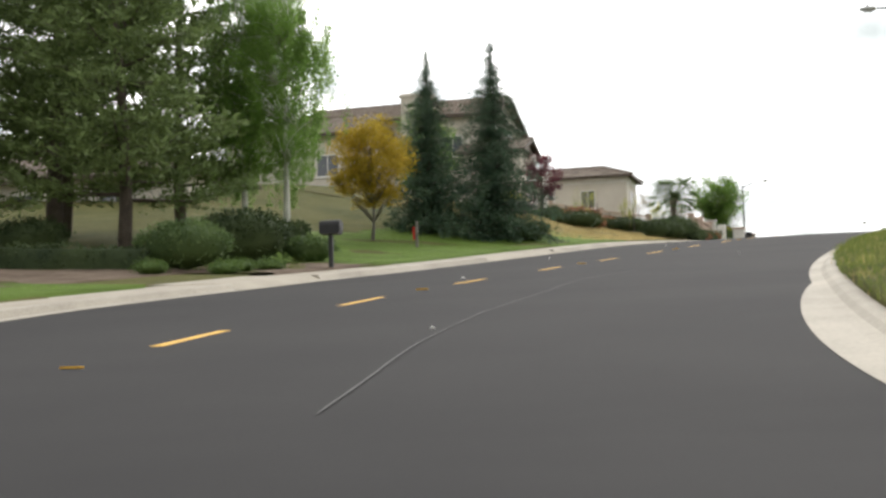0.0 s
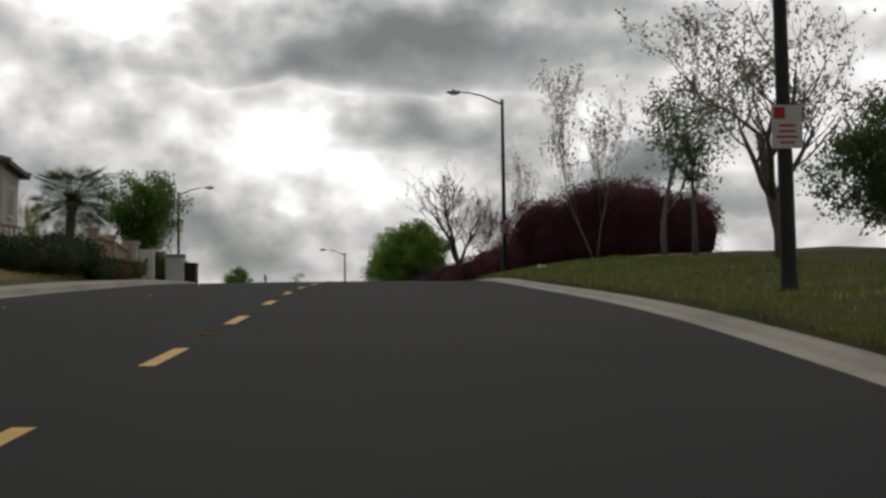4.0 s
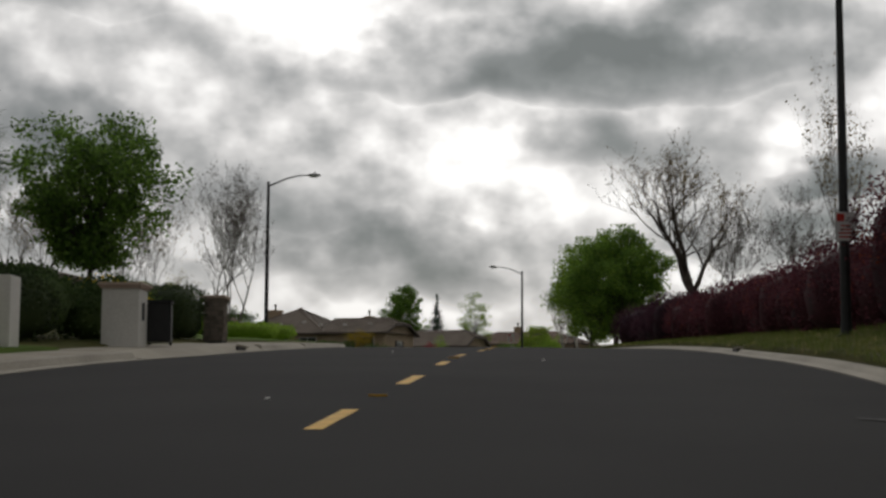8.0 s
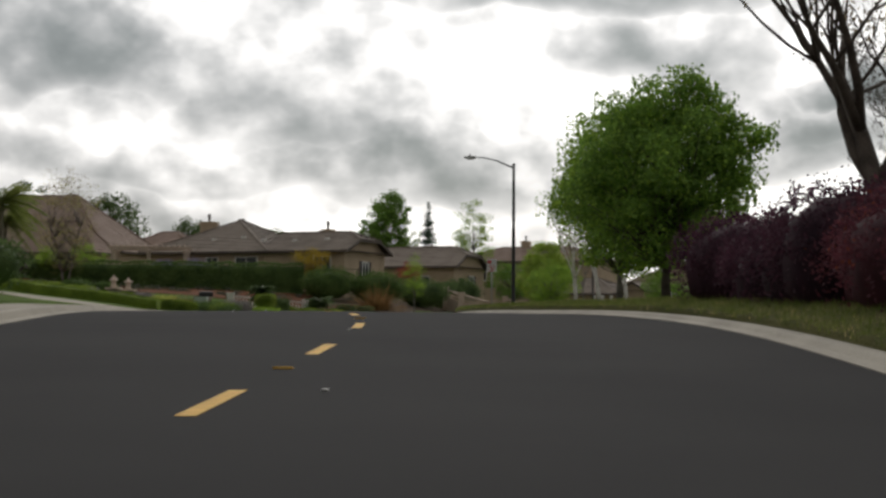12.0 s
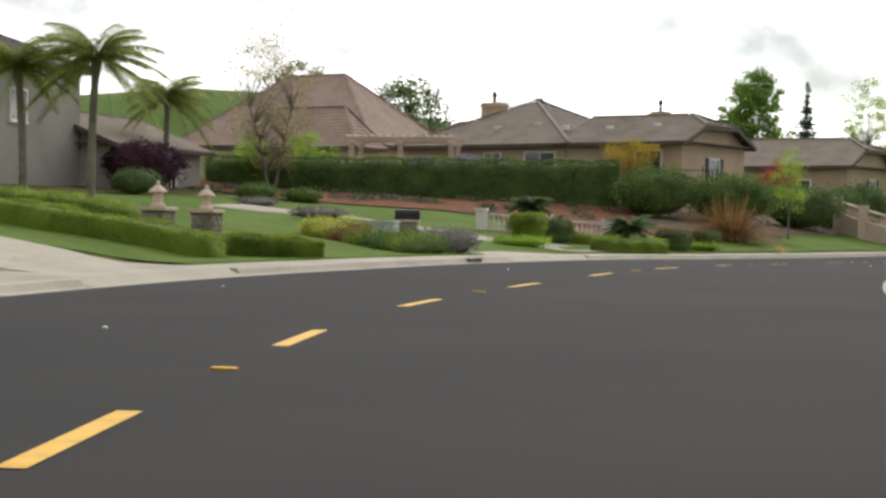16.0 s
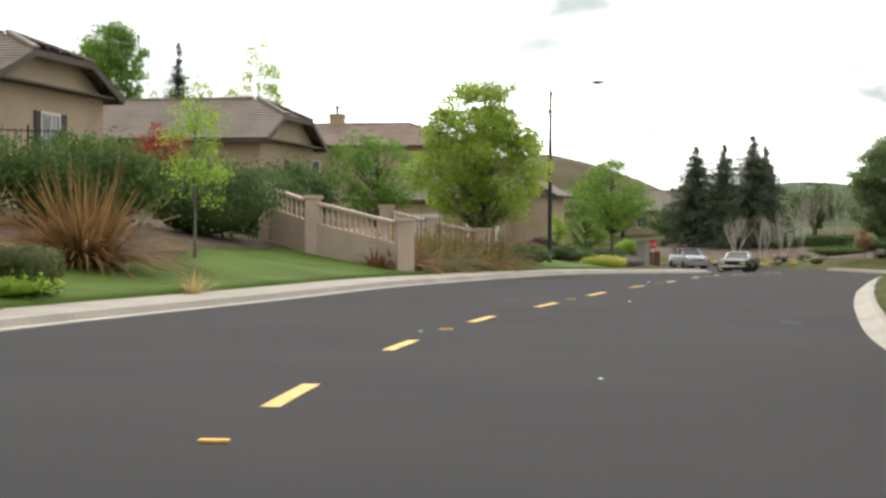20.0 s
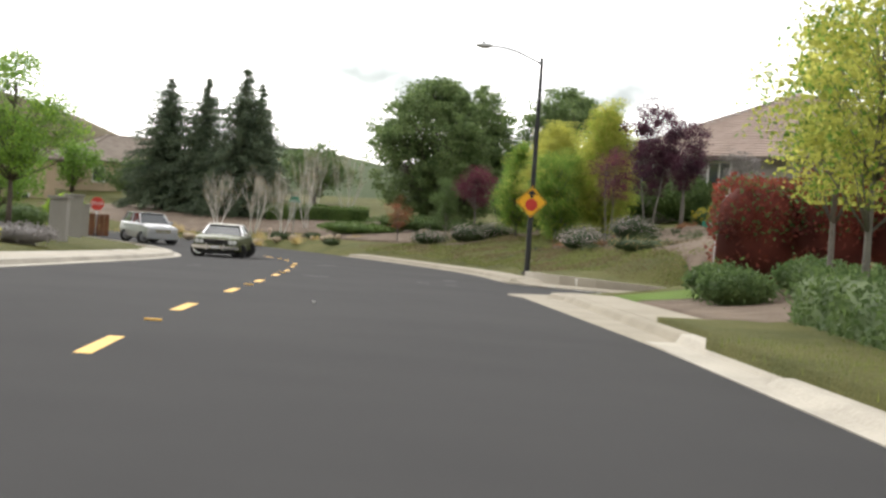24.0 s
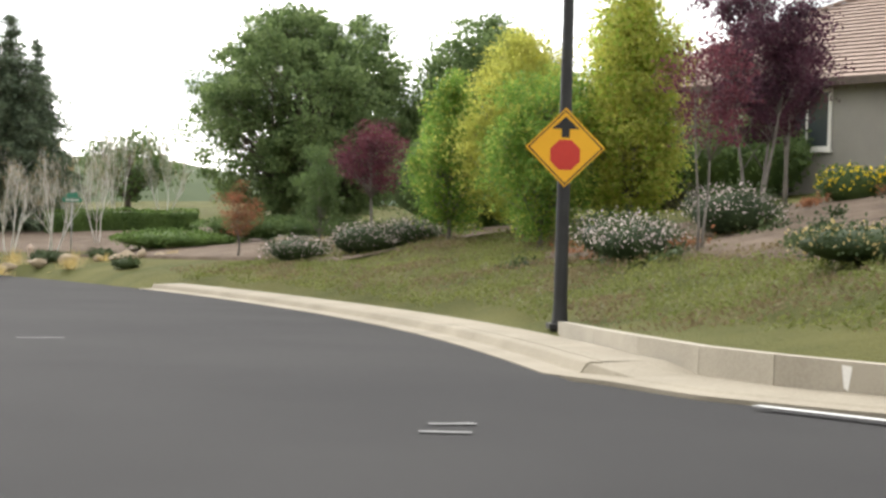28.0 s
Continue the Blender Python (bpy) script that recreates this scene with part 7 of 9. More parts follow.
part("post", new_box(-.05, .05, -.05, .05, -.2, 1.05, .01), GREY_BARK, pst)
part("plate", new_box(-.16, -.052, -.03, .03, .35, .85, .005), SIGN_RED, pst)
for k in range(5):
    blades("grass_tuft", "tuft of ornamental grass in the bed", -9.4 + .5 * k, -37.2 - .7 * (k % 3), 60, .4, .008, L_GRASS, 60 + k)

# slope: maroon tree, shrubs, saplings, fence, balustrade
broadleaf("maroon_tree", "small maroon-leaved tree by the house", -12.2, 15.5, 4.2, 1.5, .9, L_MAROON, BARK, 'round', 60, 46, .085, .3, .08, 71)
bush("shrub", "dark green mound shrub on the slope", -9.2, 11.5, 1.4, 1.0, 1.0, L_SHRUB, 72, count=1600)
bush("shrub", "reddish brown shrub on the slope", -10.5, 18.5, 1.5, 1.1, 1.1, L_RUST, 73, count=1300)
bush("shrub", "dark shrub on the slope", -8.0, 22.0, 1.5, 1.1, 1.0, L_SHRUB, 74, count=1500)
bush("shrub", "grey green shrub on the slope", -12.5, 9.5, 1.2, 1.0, .9, L_LAVENDER, 75, count=1200)
bush("shrub", "dry yellow green shrub on the slope", -13.8, 12.0, 1.3, 1.0, 1.3, L_OLIVE, 76, count=1200)
for k, (X, Y, H) in enumerate(((-9.2, 16.5, 2.6), (-7.6, 21.0, 2.4), (-6.6, 26.0, 2.5), (-8.8, 27.0, 2.8), (-11.5, 24.0, 2.6), (-7.0, 30.0, 2.2))):
    bare_tree("sapling", "thin young tree with few leaves and a stake", X, Y, H, .5, 80 + k, L_BUD and GREY_BARK, L_OLIVE, 260, .025, 1, size=.05, group="saplings on the slope", twigs=2)
fence_pickets("metal_fence", "dark metal picket fence down the slope", (-12.0, 22.0), (-5.6, 36.0), 1.1, BLACK_STEEL, .16)
baluster_wall("terrace_balustrade", "cream balustrade on a terrace wall", [(-17, 40, gz(-17, 40) + 1.2), (-13.2, 41.5, gz(-13.2, 41.5) + 1.2), (-9.5, 43, gz(-9.5, 43) + 1.2)], .4, .85, CAST_STONE, plinth=.2)
rng_s = random.Random(3)
for k in range(16):
    X, Y = -7.4 - rng_s.random() * 6.5, 14 + k * 1.35
    lf, nm = ((L_SHRUB, "dark green"), (L_RUST, "rusty brown"), (L_OAK, "green"), (L_OLIVE, "yellow green"))[(0, 0, 1, 2, 0, 3)[k % 6]]
    bush("slope_shrub", nm + " shrub on the dry slope", X, Y, rng_s.uniform(.6, 1.2), rng_s.uniform(.6, 1.0), rng_s.uniform(.5, 1.0), lf, 700 + k, count=900, size=.05)
for k, (X, Y) in enumerate(((-9.2, 16.5), (-7.6, 21.0), (-6.6, 26.0), (-8.8, 27.0), (-11.5, 24.0), (-7.0, 30.0))):
    st = empty("tree_stake", on(X + .35, Y + .1), "weathered wooden stake beside a sapling", "stake", "tree stakes")
    part("stake", new_box(-.025, .025, -.025, .025, -.2, 1.7), GREY_BARK, st)
    part("tie", new_box(-.36, .03, -.03, .03, 1.2, 1.24), BLACK, st)
bush("shrub", "row of dark shrubs below the terrace", -8.0, 33.0, 1.2, 2.2, 1.0, L_SHRUB, 90, count=1800)

# ======== stretch B, left: gate pillars, trees, lamp ========
palm("fan_palm", "fan palm with a short trunk and dense green fronds", -7.2, 40.0, 3.8, 2.3, 100, 101, .26, fan=True, leaf=L_OAK)
bush("shrub", "dark shrub under the palm", -7.0, 37.0, 1.5, 1.3, 1.2, L_SHRUB, 102, count=1500)
baluster_wall("garden_balustrade", "tan balustrade on the slope behind shrubs", [(-3.8, 23.6, gz(-3.8, 23.6) + .5), (-3.6, 27.3, gz(-3.6, 27.3) + .35), (-3.4, 31.0, gz(-3.4, 31.0) + .1)], .36, .75, CAST_STONE, plinth=.4)
for k, (X, Y, H) in enumerate(((-3.9, 20.6, 1.3), (-4.4, 18.8, 1.4), (-4.2, 17.0, 1.2), (-4.9, 15.2, 1.2), (-4.6, 22.0, 1.5))):
    bush("slope_shrub", "dark green shrub beside the balustrade", X, Y, .95, .9, H, L_SHRUB, 1480 + k, count=2200, size=.05, loose=.12)
for k in range(9):
    bush("slope_shrub", ("dark green shrub below the balustrade", "rusty brown shrub below the balustrade")[k % 4 == 3], -3.1 + .03 * k, 20.2 + 1.15 * k, .45, .55, .5 + .1 * (k % 3), L_RUST if k % 4 == 3 else L_SHRUB, 1500 + k, count=1100, size=.045, loose=.1)
pillar("gate_pillar", "tall white stucco gate pillar", -3.3, 31.5, .6, 1.45, WHITE_STUCCO)
p_ = pillar("gate_pillar", "white stucco gate pillar with a small plaque", -2.75, 33.0, .6, 1.3, WHITE_STUCCO, cap=False)
part("plaque", new_box(-.06, .06, -.32, -.302, .75, .9), BLACK, p_)
p_ = pillar("gate_pillar", "wide white stucco pillar with a brown cap", -2.1, 39.7, .84, 1.25, WHITE_STUCCO, cap_mat=CAST_STONE)
part("number_plaque", new_box(.412, .43, -.12, .12, .55, .95), BLACK, p_)
broadleaf("round_tree", "round green street tree with a full crown", -4.1, 44.0, 5.7, 2.6, 1.7, [L_GREEN, L_OAK], BARK, 'vase', 170, 48, .11, .36, .12, 103)
bin_ = empty("waste_bin", on(-1.5, 40.6, 8), "dark wheeled waste bin beside the pillar", "bin")
part("body", new_box(-.28, .28, -.3, .3, .06, .95, .03), BLACK, bin_)
part("lid", new_box(-.31, .31, -.34, .33, .952, 1.02, .02), BLACK, bin_)
for sx in (-.24, .24):
    bm = bmesh.new()
    lathe(bm, [(.1, -.03), (.1, .03)], 12, Matrix.Translation((sx, .27, .1)) @ pose(0, 0, 0, 0, 90, 0))
    part("wheel", bm, RUBBER, bin_)
for k, (X, Y, R, H) in enumerate(((-4.0, 37.6, 1.0, 1.4), (-4.6, 40.4, 1.2, 1.7), (-5.6, 42.6, 1.3, 1.8), (-3.6, 41.8, .9, 1.3))):
    bush("shrub", "dark leafy shrub behind the white pillar", X, Y, R, R * .9, H, (L_SHRUB, L_OAK)[k % 2], 740 + k, count=2000, size=.06)
bush("shrub", "yellow flowering shrub behind the pillar", -3.4, 43.0, 1.3, 1.2, 1.6, L_OAK, 104, count=1900, flowers=L_YFLOWER, share=.12)
bush("shrub", "dark shrub behind the pillar", -5.0, 38.0, 1.6, 1.4, 1.5, L_SHRUB, 105, count=1900)
bush("shrub", "maroon shrub by the wall", -5.6, 33.5, .9, .8, 1.3, L_MAROON, 106, count=1100)
bush("hedge_box", "tall clipped dark green hedge block", -3.1, 49.9, .75, 1.3, 1.5, L_SHRUB, 107, square=.85, count=2600, size=.045)
stone_pillar("stone_pillar", "brown field-stone pillar with a flat cap", -2.1, 50.8, .62, 1.25, 7)
bush("shrub", "dark shrub beside the stone pillar", -4.6, 52.0, 1.2, 1.0, 1.1, L_SHRUB, 108, count=1500)
bush("shrub", "low bright green hedge shrub", -5.0, 72.0, 1.6, .9, .7, L_LIME, 109, square=.3, count=1700)
bush("shrub", "low bright green hedge shrub", -4.6, 76.0, 1.5, .9, .75, L_LIME, 110, square=.3, count=1700)
bush("shrub", "low bright green hedge shrub", -7.2, 70.5, 1.3, .9, .8, L_LIME, 111, square=.3, count=1500)
bare_tree("bare_tree", "tall bare tree with brown buds on many stems", -6.9, 80.6, 9.5, 3.8, 112, GREY_BARK, L_LAVENDER, 5000, .15, 3, size=.06, limb=.68)
bare_tree("bare_tree", "bare tree with fine upright twigs", -13.5, 86.0, 9.6, 3.2, 113, GREY_BARK, L_BUD, 3000, .13, 3)
bare_tree("bare_tree", "bare tree with fine upright twigs", -16.5, 78.0, 9.0, 3.0, 114, GREY_BARK, L_BUD, 2600, .13, 2)
h = house("tan stucco house with a low brown roof behind trees", -21, 92, 5.1, 10)
block(h, -5, 5, -6, 6, -2, 2.8, 1.6, 'y', 1, STUCCO, ROOF_BROWN)
window(h, 5, -2, .8, 1.3, 1.3, 'e')
window(h, 0, -6, .8, 1.3, 1.3, 's')
bush("shrub", "dark evergreen mass by the house", -15.5, 92, 2.5, 2.2, 2.6, L_OAK, 115, count=2600, size=.08)
bush("shrub", "dark evergreen mass by the drive", -13.0, 105, 2.6, 2.2, 2.4, L_OAK, 116, count=2600, size=.08)

# ======== stretch A-B, right: photinia hedges, bare trees, green tree ========
broadleaf("oak_tree", "dark dense tree behind the verge", 20.0, 5.0, 4.2, 2.4, .4, L_OAK, BARK, 'round', 110, 50, .11, .4, .12, 119)
broadleaf("oak_tree", "dark dense tree behind the verge", 23.5, 10.0, 4.6, 2.8, .4, L_OAK, BARK, 'round', 110, 50, .12, .42, .12, 118)
broadleaf("oak_tree", "dark round oak on the meadow", 40, 40, 6.5, 3.6, 1.2, L_OAK, BARK, 'round', 90, 40, .16, .5, .2, 120)
broadleaf("green_tree", "green leafy tree behind the hedge", 15.2, 8.5, 5.2, 1.7, 1.6, L_OAK, GREY_BARK, 'vase', 45, 30, .09, .4, .09, 121)
bare_tree("bare_tree", "spreading bare tree with dark limbs and small leaves", 15.4, 1.2, 7.2, 3.6, 122, GREY_BARK, L_BUD, 3400, .14, 1, rise=.7, limb=.66)
bare_tree("bare_tree", "bare tree with grey limbs behind the hedge", 15.8, 14.5, 7.2, 2.6, 123, GREY_BARK, L_BUD, 2600, .1, 1)
bare_tree("bare_tree", "upright bare tree with pale buds", 16.6, 30.0, 9.0, 2.2, 124, GREY_BARK, L_LAVENDER, 3400, .1, 2, rise=1.0)
bare_tree("bare_tree", "thin bare tree against the sky", 17.4, 52.0, 8.2, 1.9, 125, GREY_BARK, L_BUD, 900, .11, 2, rise=1.0, twigs=3, limb=.7)
bare_tree("bare_tree", "large spreading bare tree with a dark trunk", 15.5, 75.0, 9.8, 4.2, 126, BARK, L_BUD, 3600, .2, 1, rise=.55, limb=.72)
bare_tree("bare_tree", "bare tree with many fine twigs", 18.5, 80.5, 7.4, 2.8, 127, BARK, L_LAVENDER, 3000, .13, 2)
bare_tree("bare_tree", "bare tree with many fine twigs", 19.5, 70.0, 6.6, 2.2, 128, BARK, L_LAVENDER, 1800, .12, 2)
bush_row("photinia_bush", "large rounded maroon photinia bush across the verge", (15.7, 37.4), (20.8, 32.4), 7, 1.8, 3.3, 3.5, L_MAROON, 1300, "maroon photinia bushes", L_RED, .2)
bush_row("photinia_bush", "large rounded dark maroon bush beside the verge", (15.8, 73.0), (16.6, 42.0), 17, 1.6, 1.65, 2.2, L_MAROON, 1330, "maroon photinia bushes", L_RED, .05)
for k, (dx, dy, r_) in enumerate(((0, 0, .12), (.2, .08, .08))):
    bm = bmesh.new()
    bmesh.ops.create_icosphere(bm, subdivisions=2, radius=r_)
    for v in bm.verts:
        v.co *= 1 + .25 * noise.noise(v.co * 5 + Vector((k, 2, 0)))
    ob = part("white_rock", bm, TRIM_WHITE)
    ob.matrix_world = on(12.7 + dx, 21.0 + dy, 0, r_ * .6)
    tagged(ob, "small white rock lying on the grass verge", "rock", "white rocks")
bush_row("plum_bush", "rounded dark purple bush at the bend", (14.5, 84.0), (15.3, 75.0), 6, 1.7, 1.9, 1.9, L_PURPLE, 1360, "dark purple bushes")
broadleaf("green_tree", "broad bright green tree at the bend", 13.7, 97.5, 7.6, 3.5, 1.0, [L_GREEN, L_LIME], BARK, 'round', 300, 64, .13, .46, .15, 133)
broadleaf("green_tree", "tall bright green tree at the inside of the bend", 13.0, 109.5, 8.8, 3.0, 1.2, [L_LIME, L_GREEN], GREY_BARK, 'round', 280, 64, .13, .45, .13, 134)
broadleaf("lime_shrub_tree", "low lime green tree beyond the lamp", 11.2, 146.0, 3.6, 1.8, .5, [L_LIME, L_GREEN], GREY_BARK, 'round', 55, 50, .1, .36, .08, 135)
bare_tree("bare_tree", "thin young bare tree by the lamp", 12.6, 131.0, 6.0, 1.3, 136, GREY_BARK, L_BUD, 900, .06, 1)
for k, (X, Y) in enumerate(((11.8, 123.2), (13.0, 123.7), (14.3, 122.0))):
    bare_tree("bare_tree", "pale-stemmed bare tree on the inside of the bend", X, Y, 6.4, 1.5, 137 + k, WHITE_BARK, L_BUD, 900, .15, 1, rise=1.0, limb=.55)

# ======== stretch C: bend with gardens ========
palm("queen_palm", "feather palm with long arching fronds by the house", -24.8, 143.1, 5.8, 2.8, 40, 141, .17)
palm("queen_palm", "feather palm with drooping yellow green fronds", -27.4, 142.4, 5.2, 2.5, 34, 142, .17)
palm("queen_palm", "feather palm beside the grey house", -30.4, 160.5, 4.9, 2.6, 40, 143, .16)
bush("shrub", "large maroon shrub in front of the grey house", -29.6, 156.5, 2.1, 1.7, 2.4, L_PURPLE, 144, count=2400, size=.09)
bush("shrub", "dark green shrub by the wall", -27.6, 152.0, 1.2, 1.0, 1.2, L_OAK, 145, count=1300)
bush("shrub", "rounded green shrub by the lawn", -24.0, 157.5, 1.1, .9, .8, L_HEDGE, 146, count=1200)
bush("shrub", "rounded green shrub by the lawn", -22.2, 159.0, 1.0, .8, .7, L_HEDGE, 147, count=1200)
broadleaf("flowering_tree", "loose tree with pale olive new leaves by the hedge", -28.3, 169.5, 9.6, 4.0, .8, [L_BUD, L_OLIVE], GREY_BARK, 'vase', 190, 16, .1, .5, .13, 148, stems=2)
broadleaf("lime_tree", "lime green shrub behind the hedge", -28.2, 175.0, 3.4, 1.6, .6, L_LIME, GREY_BARK, 'round', 50, 44, .1, .36, .08, 149)
broadleaf("lime_tree", "small lime green tree behind the hedge", -30.5, 171.5, 3.0, 1.3, .6, L_LIME, GREY_BARK, 'round', 40, 44, .1, .36, .08, 150)
hedge("long_hedge", "long clipped dark green hedge on the mulch bank", (-33.0, 171.0), (-9.5, 176.0), 1.6, 2.25, L_HEDGE, 151, 22000, .07, round_top=.3, z=6.75, drop=1.2)
V, F = [], []
for i in range(31):
    f = i / 30
    a0 = Vector((-34.0 + 25.5 * f, 170.6 + 5.4 * f))
    for j in range(5):
        q = a0 + Vector((0.21, -0.98)) * (-.5 + (5.0 + 8.5 * min(1, i / 8) + .5 * math.sin(i * .9)) * j / 4)
        V.append((q.x, q.y, gz(q.x, q.y) + .085))
for i in range(30):
    for j in range(4):
        F.append((5 * i + j, 5 * i + j + 1, 5 * i + j + 6, 5 * i + j + 5))
tagged(mesh_ob("mulch_bank", V, F, RED_MULCH, smooth=True), "rusty red bark mulch below the long hedge", "mulch bank", kind="structure")
bush("shrub", "large grey green rounded shrub on the bank", -7.0, 173.5, 2.3, 1.8, 2.55, L_HEDGE, 152, count=5200, size=.08, loose=.22)
bush("shrub", "large grey green rounded shrub on the bank", -3.0, 175.5, 2.4, 1.8, 2.6, L_HEDGE, 153, count=5200, size=.08, loose=.22)
bush("shrub", "large grey green rounded shrub on the bank", 0.6, 180.5, 2.2, 1.8, 2.3, L_OAK, 154, count=4600, size=.08, loose=.22)
bush("shrub", "dark green shrub by the stair wall", 2.4, 186.0, 1.8, 1.5, 2.2, L_OAK, 155, count=4600, size=.08, loose=.22)
bush("shrub", "dark green shrub by the stair wall", 3.6, 189.5, 1.9, 1.5, 2.8, L_OAK, 156, count=4600, size=.08, loose=.22)
fence_pickets("metal_fence", "thin dark metal fence above the hedge", (-21.0, 176.8), (-4.0, 179.0), 1.3, BLACK_STEEL, .2, z=7.4)
broadleaf("yellow_tree", "orange yellow rounded shrub tree by the house", -9.0, 177.0, 3.6, 2.0, .6, L_YELLOW, GREY_BARK, 'round', 60, 46, .09, .34, .08, 157, z=6.8)
broadleaf("red_tree", "small crimson maple beside the house", -1.6, 192.5, 3.4, 1.5, .8, leaf_material("crimson_leaves", (.14, .015, .02), (.34, .05, .06), .4), GREY_BARK, 'round', 46, 44, .085, .3, .07, 158, z=6.4)
broadleaf("thin_tree", "slender young tree with sparse lime leaves", 0.4, 172.0, 5.0, 1.25, 1.4, L_LIME, GREY_BARK, 'column', 42, 22, .09, .3, .05, 159)
rng_m, spots = np.random.default_rng(61), []
for k in range(46):
    f, w = rng_m.random(), rng_m.uniform(1.5, 12)
    X, Y, R = -31.0 + 22.0 * f + .21 * w, 171.2 + 4.7 * f - .98 * w, rng_m.uniform(.15, .4)
    q = rng_m.normal(size=(130, 3)) * np.array([R, R, .09]) + np.array([X, Y, gz(X, Y) + .2])
    q[:, 2] = np.maximum(q[:, 2], gz(X, Y) + .1)
    spots.append(q)
tagged(new("bank_plants", quads_mesh("bank_plants", np.concatenate(spots), .06, .5, rng_m, [L_SHRUB, L_LAVENDER], 0, None, (rng_m.random(46 * 130) < .3).astype(np.int32))), "small dull green plants dotted over the mulch bank", "ground cover", kind="stuff")
# pergola
root = empty("pergola", pose(-26.8, 178.6, 7.55, 0, 0, 8), "cream pergola with round columns by the house", "pergola")
for k, (X, Y) in enumerate(((0, 0), (3.1, 0), (6.3, 0), (0, 3), (6.3, 3))):
    bm = bmesh.new()
    lathe(bm, [(.25, -.6), (.25, .15), (.2, .2), (.18, 2.5), (.26, 2.62), (.26, 2.8)], 14, Matrix.Translation((X, Y, 0)))
    part("column", bm, CAST_STONE, root, smooth=True)
for Y in (0, 3):
    part("beam", new_box(-.5, 6.8, Y - .12, Y + .12, 2.802, 3.06, .01), CAST_STONE, root)
for k in range(14):
    part("rafter", new_box(-.3 + .5 * k, -.22 + .5 * k, -.6, 3.6, 3.063, 3.2), CAST_STONE, root)
bush("wisteria", "grey purple wisteria climbing at the pergola", -19.8, 179.8, 1.5, .8, 2.4, L_WISTERIA, 160, count=1600, size=.07, z=7.2, flowers=L_LAVENDER, share=.4)
bush("wisteria", "purple wisteria hanging under the pergola", -22.6, 180.6, 1.2, .6, 1.6, L_WISTERIA, 161, count=1100, size=.07, z=7.9)
# lower garden
hedge("box_hedge", "low clipped box hedge beside the sidewalk", (-9.5, 122.9), (-8.15, 125.0), .8, .5, L_BOX, 163, 9000, .026, round_top=.1)
hedge("box_hedge", "long low clipped box hedge beside the drive", (-9.1, 121.3), (-22.0, 123.2), .85, .58, L_BOX, 162, 16000, .026, round_top=.1)
hedge("box_hedge", "low clipped box hedge behind the pillars", (-13.6, 125.6), (-22.0, 131.0), .7, .6, L_BOX, 164, 5200, .04)
stone_pillar("stone_pillar", "dark field-stone pillar with a flat cap", -12.2, 124.4, .62, .75, 11, True)
stone_pillar("stone_pillar", "dark field-stone pillar with a flat cap", -12.1, 127.0, .62, .75, 12, True)
mailbox(-10.45, 139.5, 100, True, "black mailbox on a rough stone pedestal", .42)
ub = empty("utility_cabinet", on(-9.95, 135.7, 0, .28), "pale green utility cabinet by the sidewalk", "utility box")
part("cabinet", new_box(-.36, .36, -.32, .32, -.4, .48, .02), UTILITY, ub)
part("lid", new_box(-.39, .39, -.35, .35, .482, .56, .015), UTILITY, ub)
for k, (X, Y, R, H) in enumerate(((-8.2, 135.5, .75, .7), (-7.45, 134.9, .6, .62), (-7.7, 136.1, .65, .66))):
    bush("lavender", "grey purple lavender mound beside the drive", X, Y, R, R * .9, H, L_LAVENDER, 840 + k, count=1900, size=.04, loose=.1)
for k, (X, Y, R, H) in enumerate(((-12.9, 137.4, .7, .6), (-12.1, 136.6, .6, .5), (-12.3, 138.1, .7, .62))):
    bush("bed_shrub", "low yellow green shrub in the mailbox bed", X, Y, R, R * .9, H, L_OLIVE, 850 + k, count=1300, size=.04, loose=.1)
for k, (X, Y, R, H) in enumerate(((-11.3, 136.0, .62, .5), (-10.7, 136.9, .65, .6), (-11.6, 137.4, .6, .58), (-10.7, 135.3, .5, .45))):
    bush("bed_shrub", "low rusty pink shrub in the mailbox bed", X, Y, R, R * .9, H, L_RUST, 860 + k, count=1300, size=.035, flowers=L_HEDGE, share=.4, loose=.12)
for k, (X, Y, R, H) in enumerate(((-10.3, 134.5, .5, .42), (-9.6, 133.9, .5, .45), (-9.0, 133.3, .5, .42), (-8.4, 132.8, .48, .4), (-7.9, 132.2, .42, .36), (-8.7, 134.3, .55, .55), (-8.1, 133.7, .55, .55), (-7.6, 133.2, .45, .42), (-9.3, 134.8, .5, .5))):
    bush("bed_shrub", "low bright green shrub by the sidewalk", X, Y, R, R * .95, H, (L_BOX, L_HEDGE, L_HEDGE)[k % 3], 870 + k, count=1200, size=.035, loose=.12)
bush("lavender", "low grey lavender on the lawn", -17.0, 148.0, 1.2, .7, .5, L_LAVENDER, 166, count=1200, size=.045)
bush("lavender", "low grey lavender on the lawn", -21.5, 152.0, .9, .6, .4, L_LAVENDER, 167, count=900, size=.045)
baluster_wall("garden_balustrade", "white garden balustrade among shrubs", [(-11.5, 153.3, gz(-11.5, 153.3)), (-9.7, 155.0, gz(-9.7, 155.0))], .42, .78, WHITE_STUCCO)
baluster_wall("garden_balustrade", "white garden balustrade among shrubs", [(-9.2, 155.8, gz(-9.2, 155.8)), (-6.7, 157.6, gz(-6.7, 157.6))], .42, .72, WHITE_STUCCO)
bush("ball_shrub", "clipped golden green cylinder shrub", -8.0, 147.4, .66, .66, 1.25, L_BOX, 172, square=.75, count=9000, size=.026, flowers=L_OLIVE, share=.15, loose=.02)
bush("ball_shrub", "clipped dark green rounded shrub", -7.55, 150.3, .7, .66, 1.0, L_OAK, 173, square=.45, count=6000, size=.028, loose=.025)
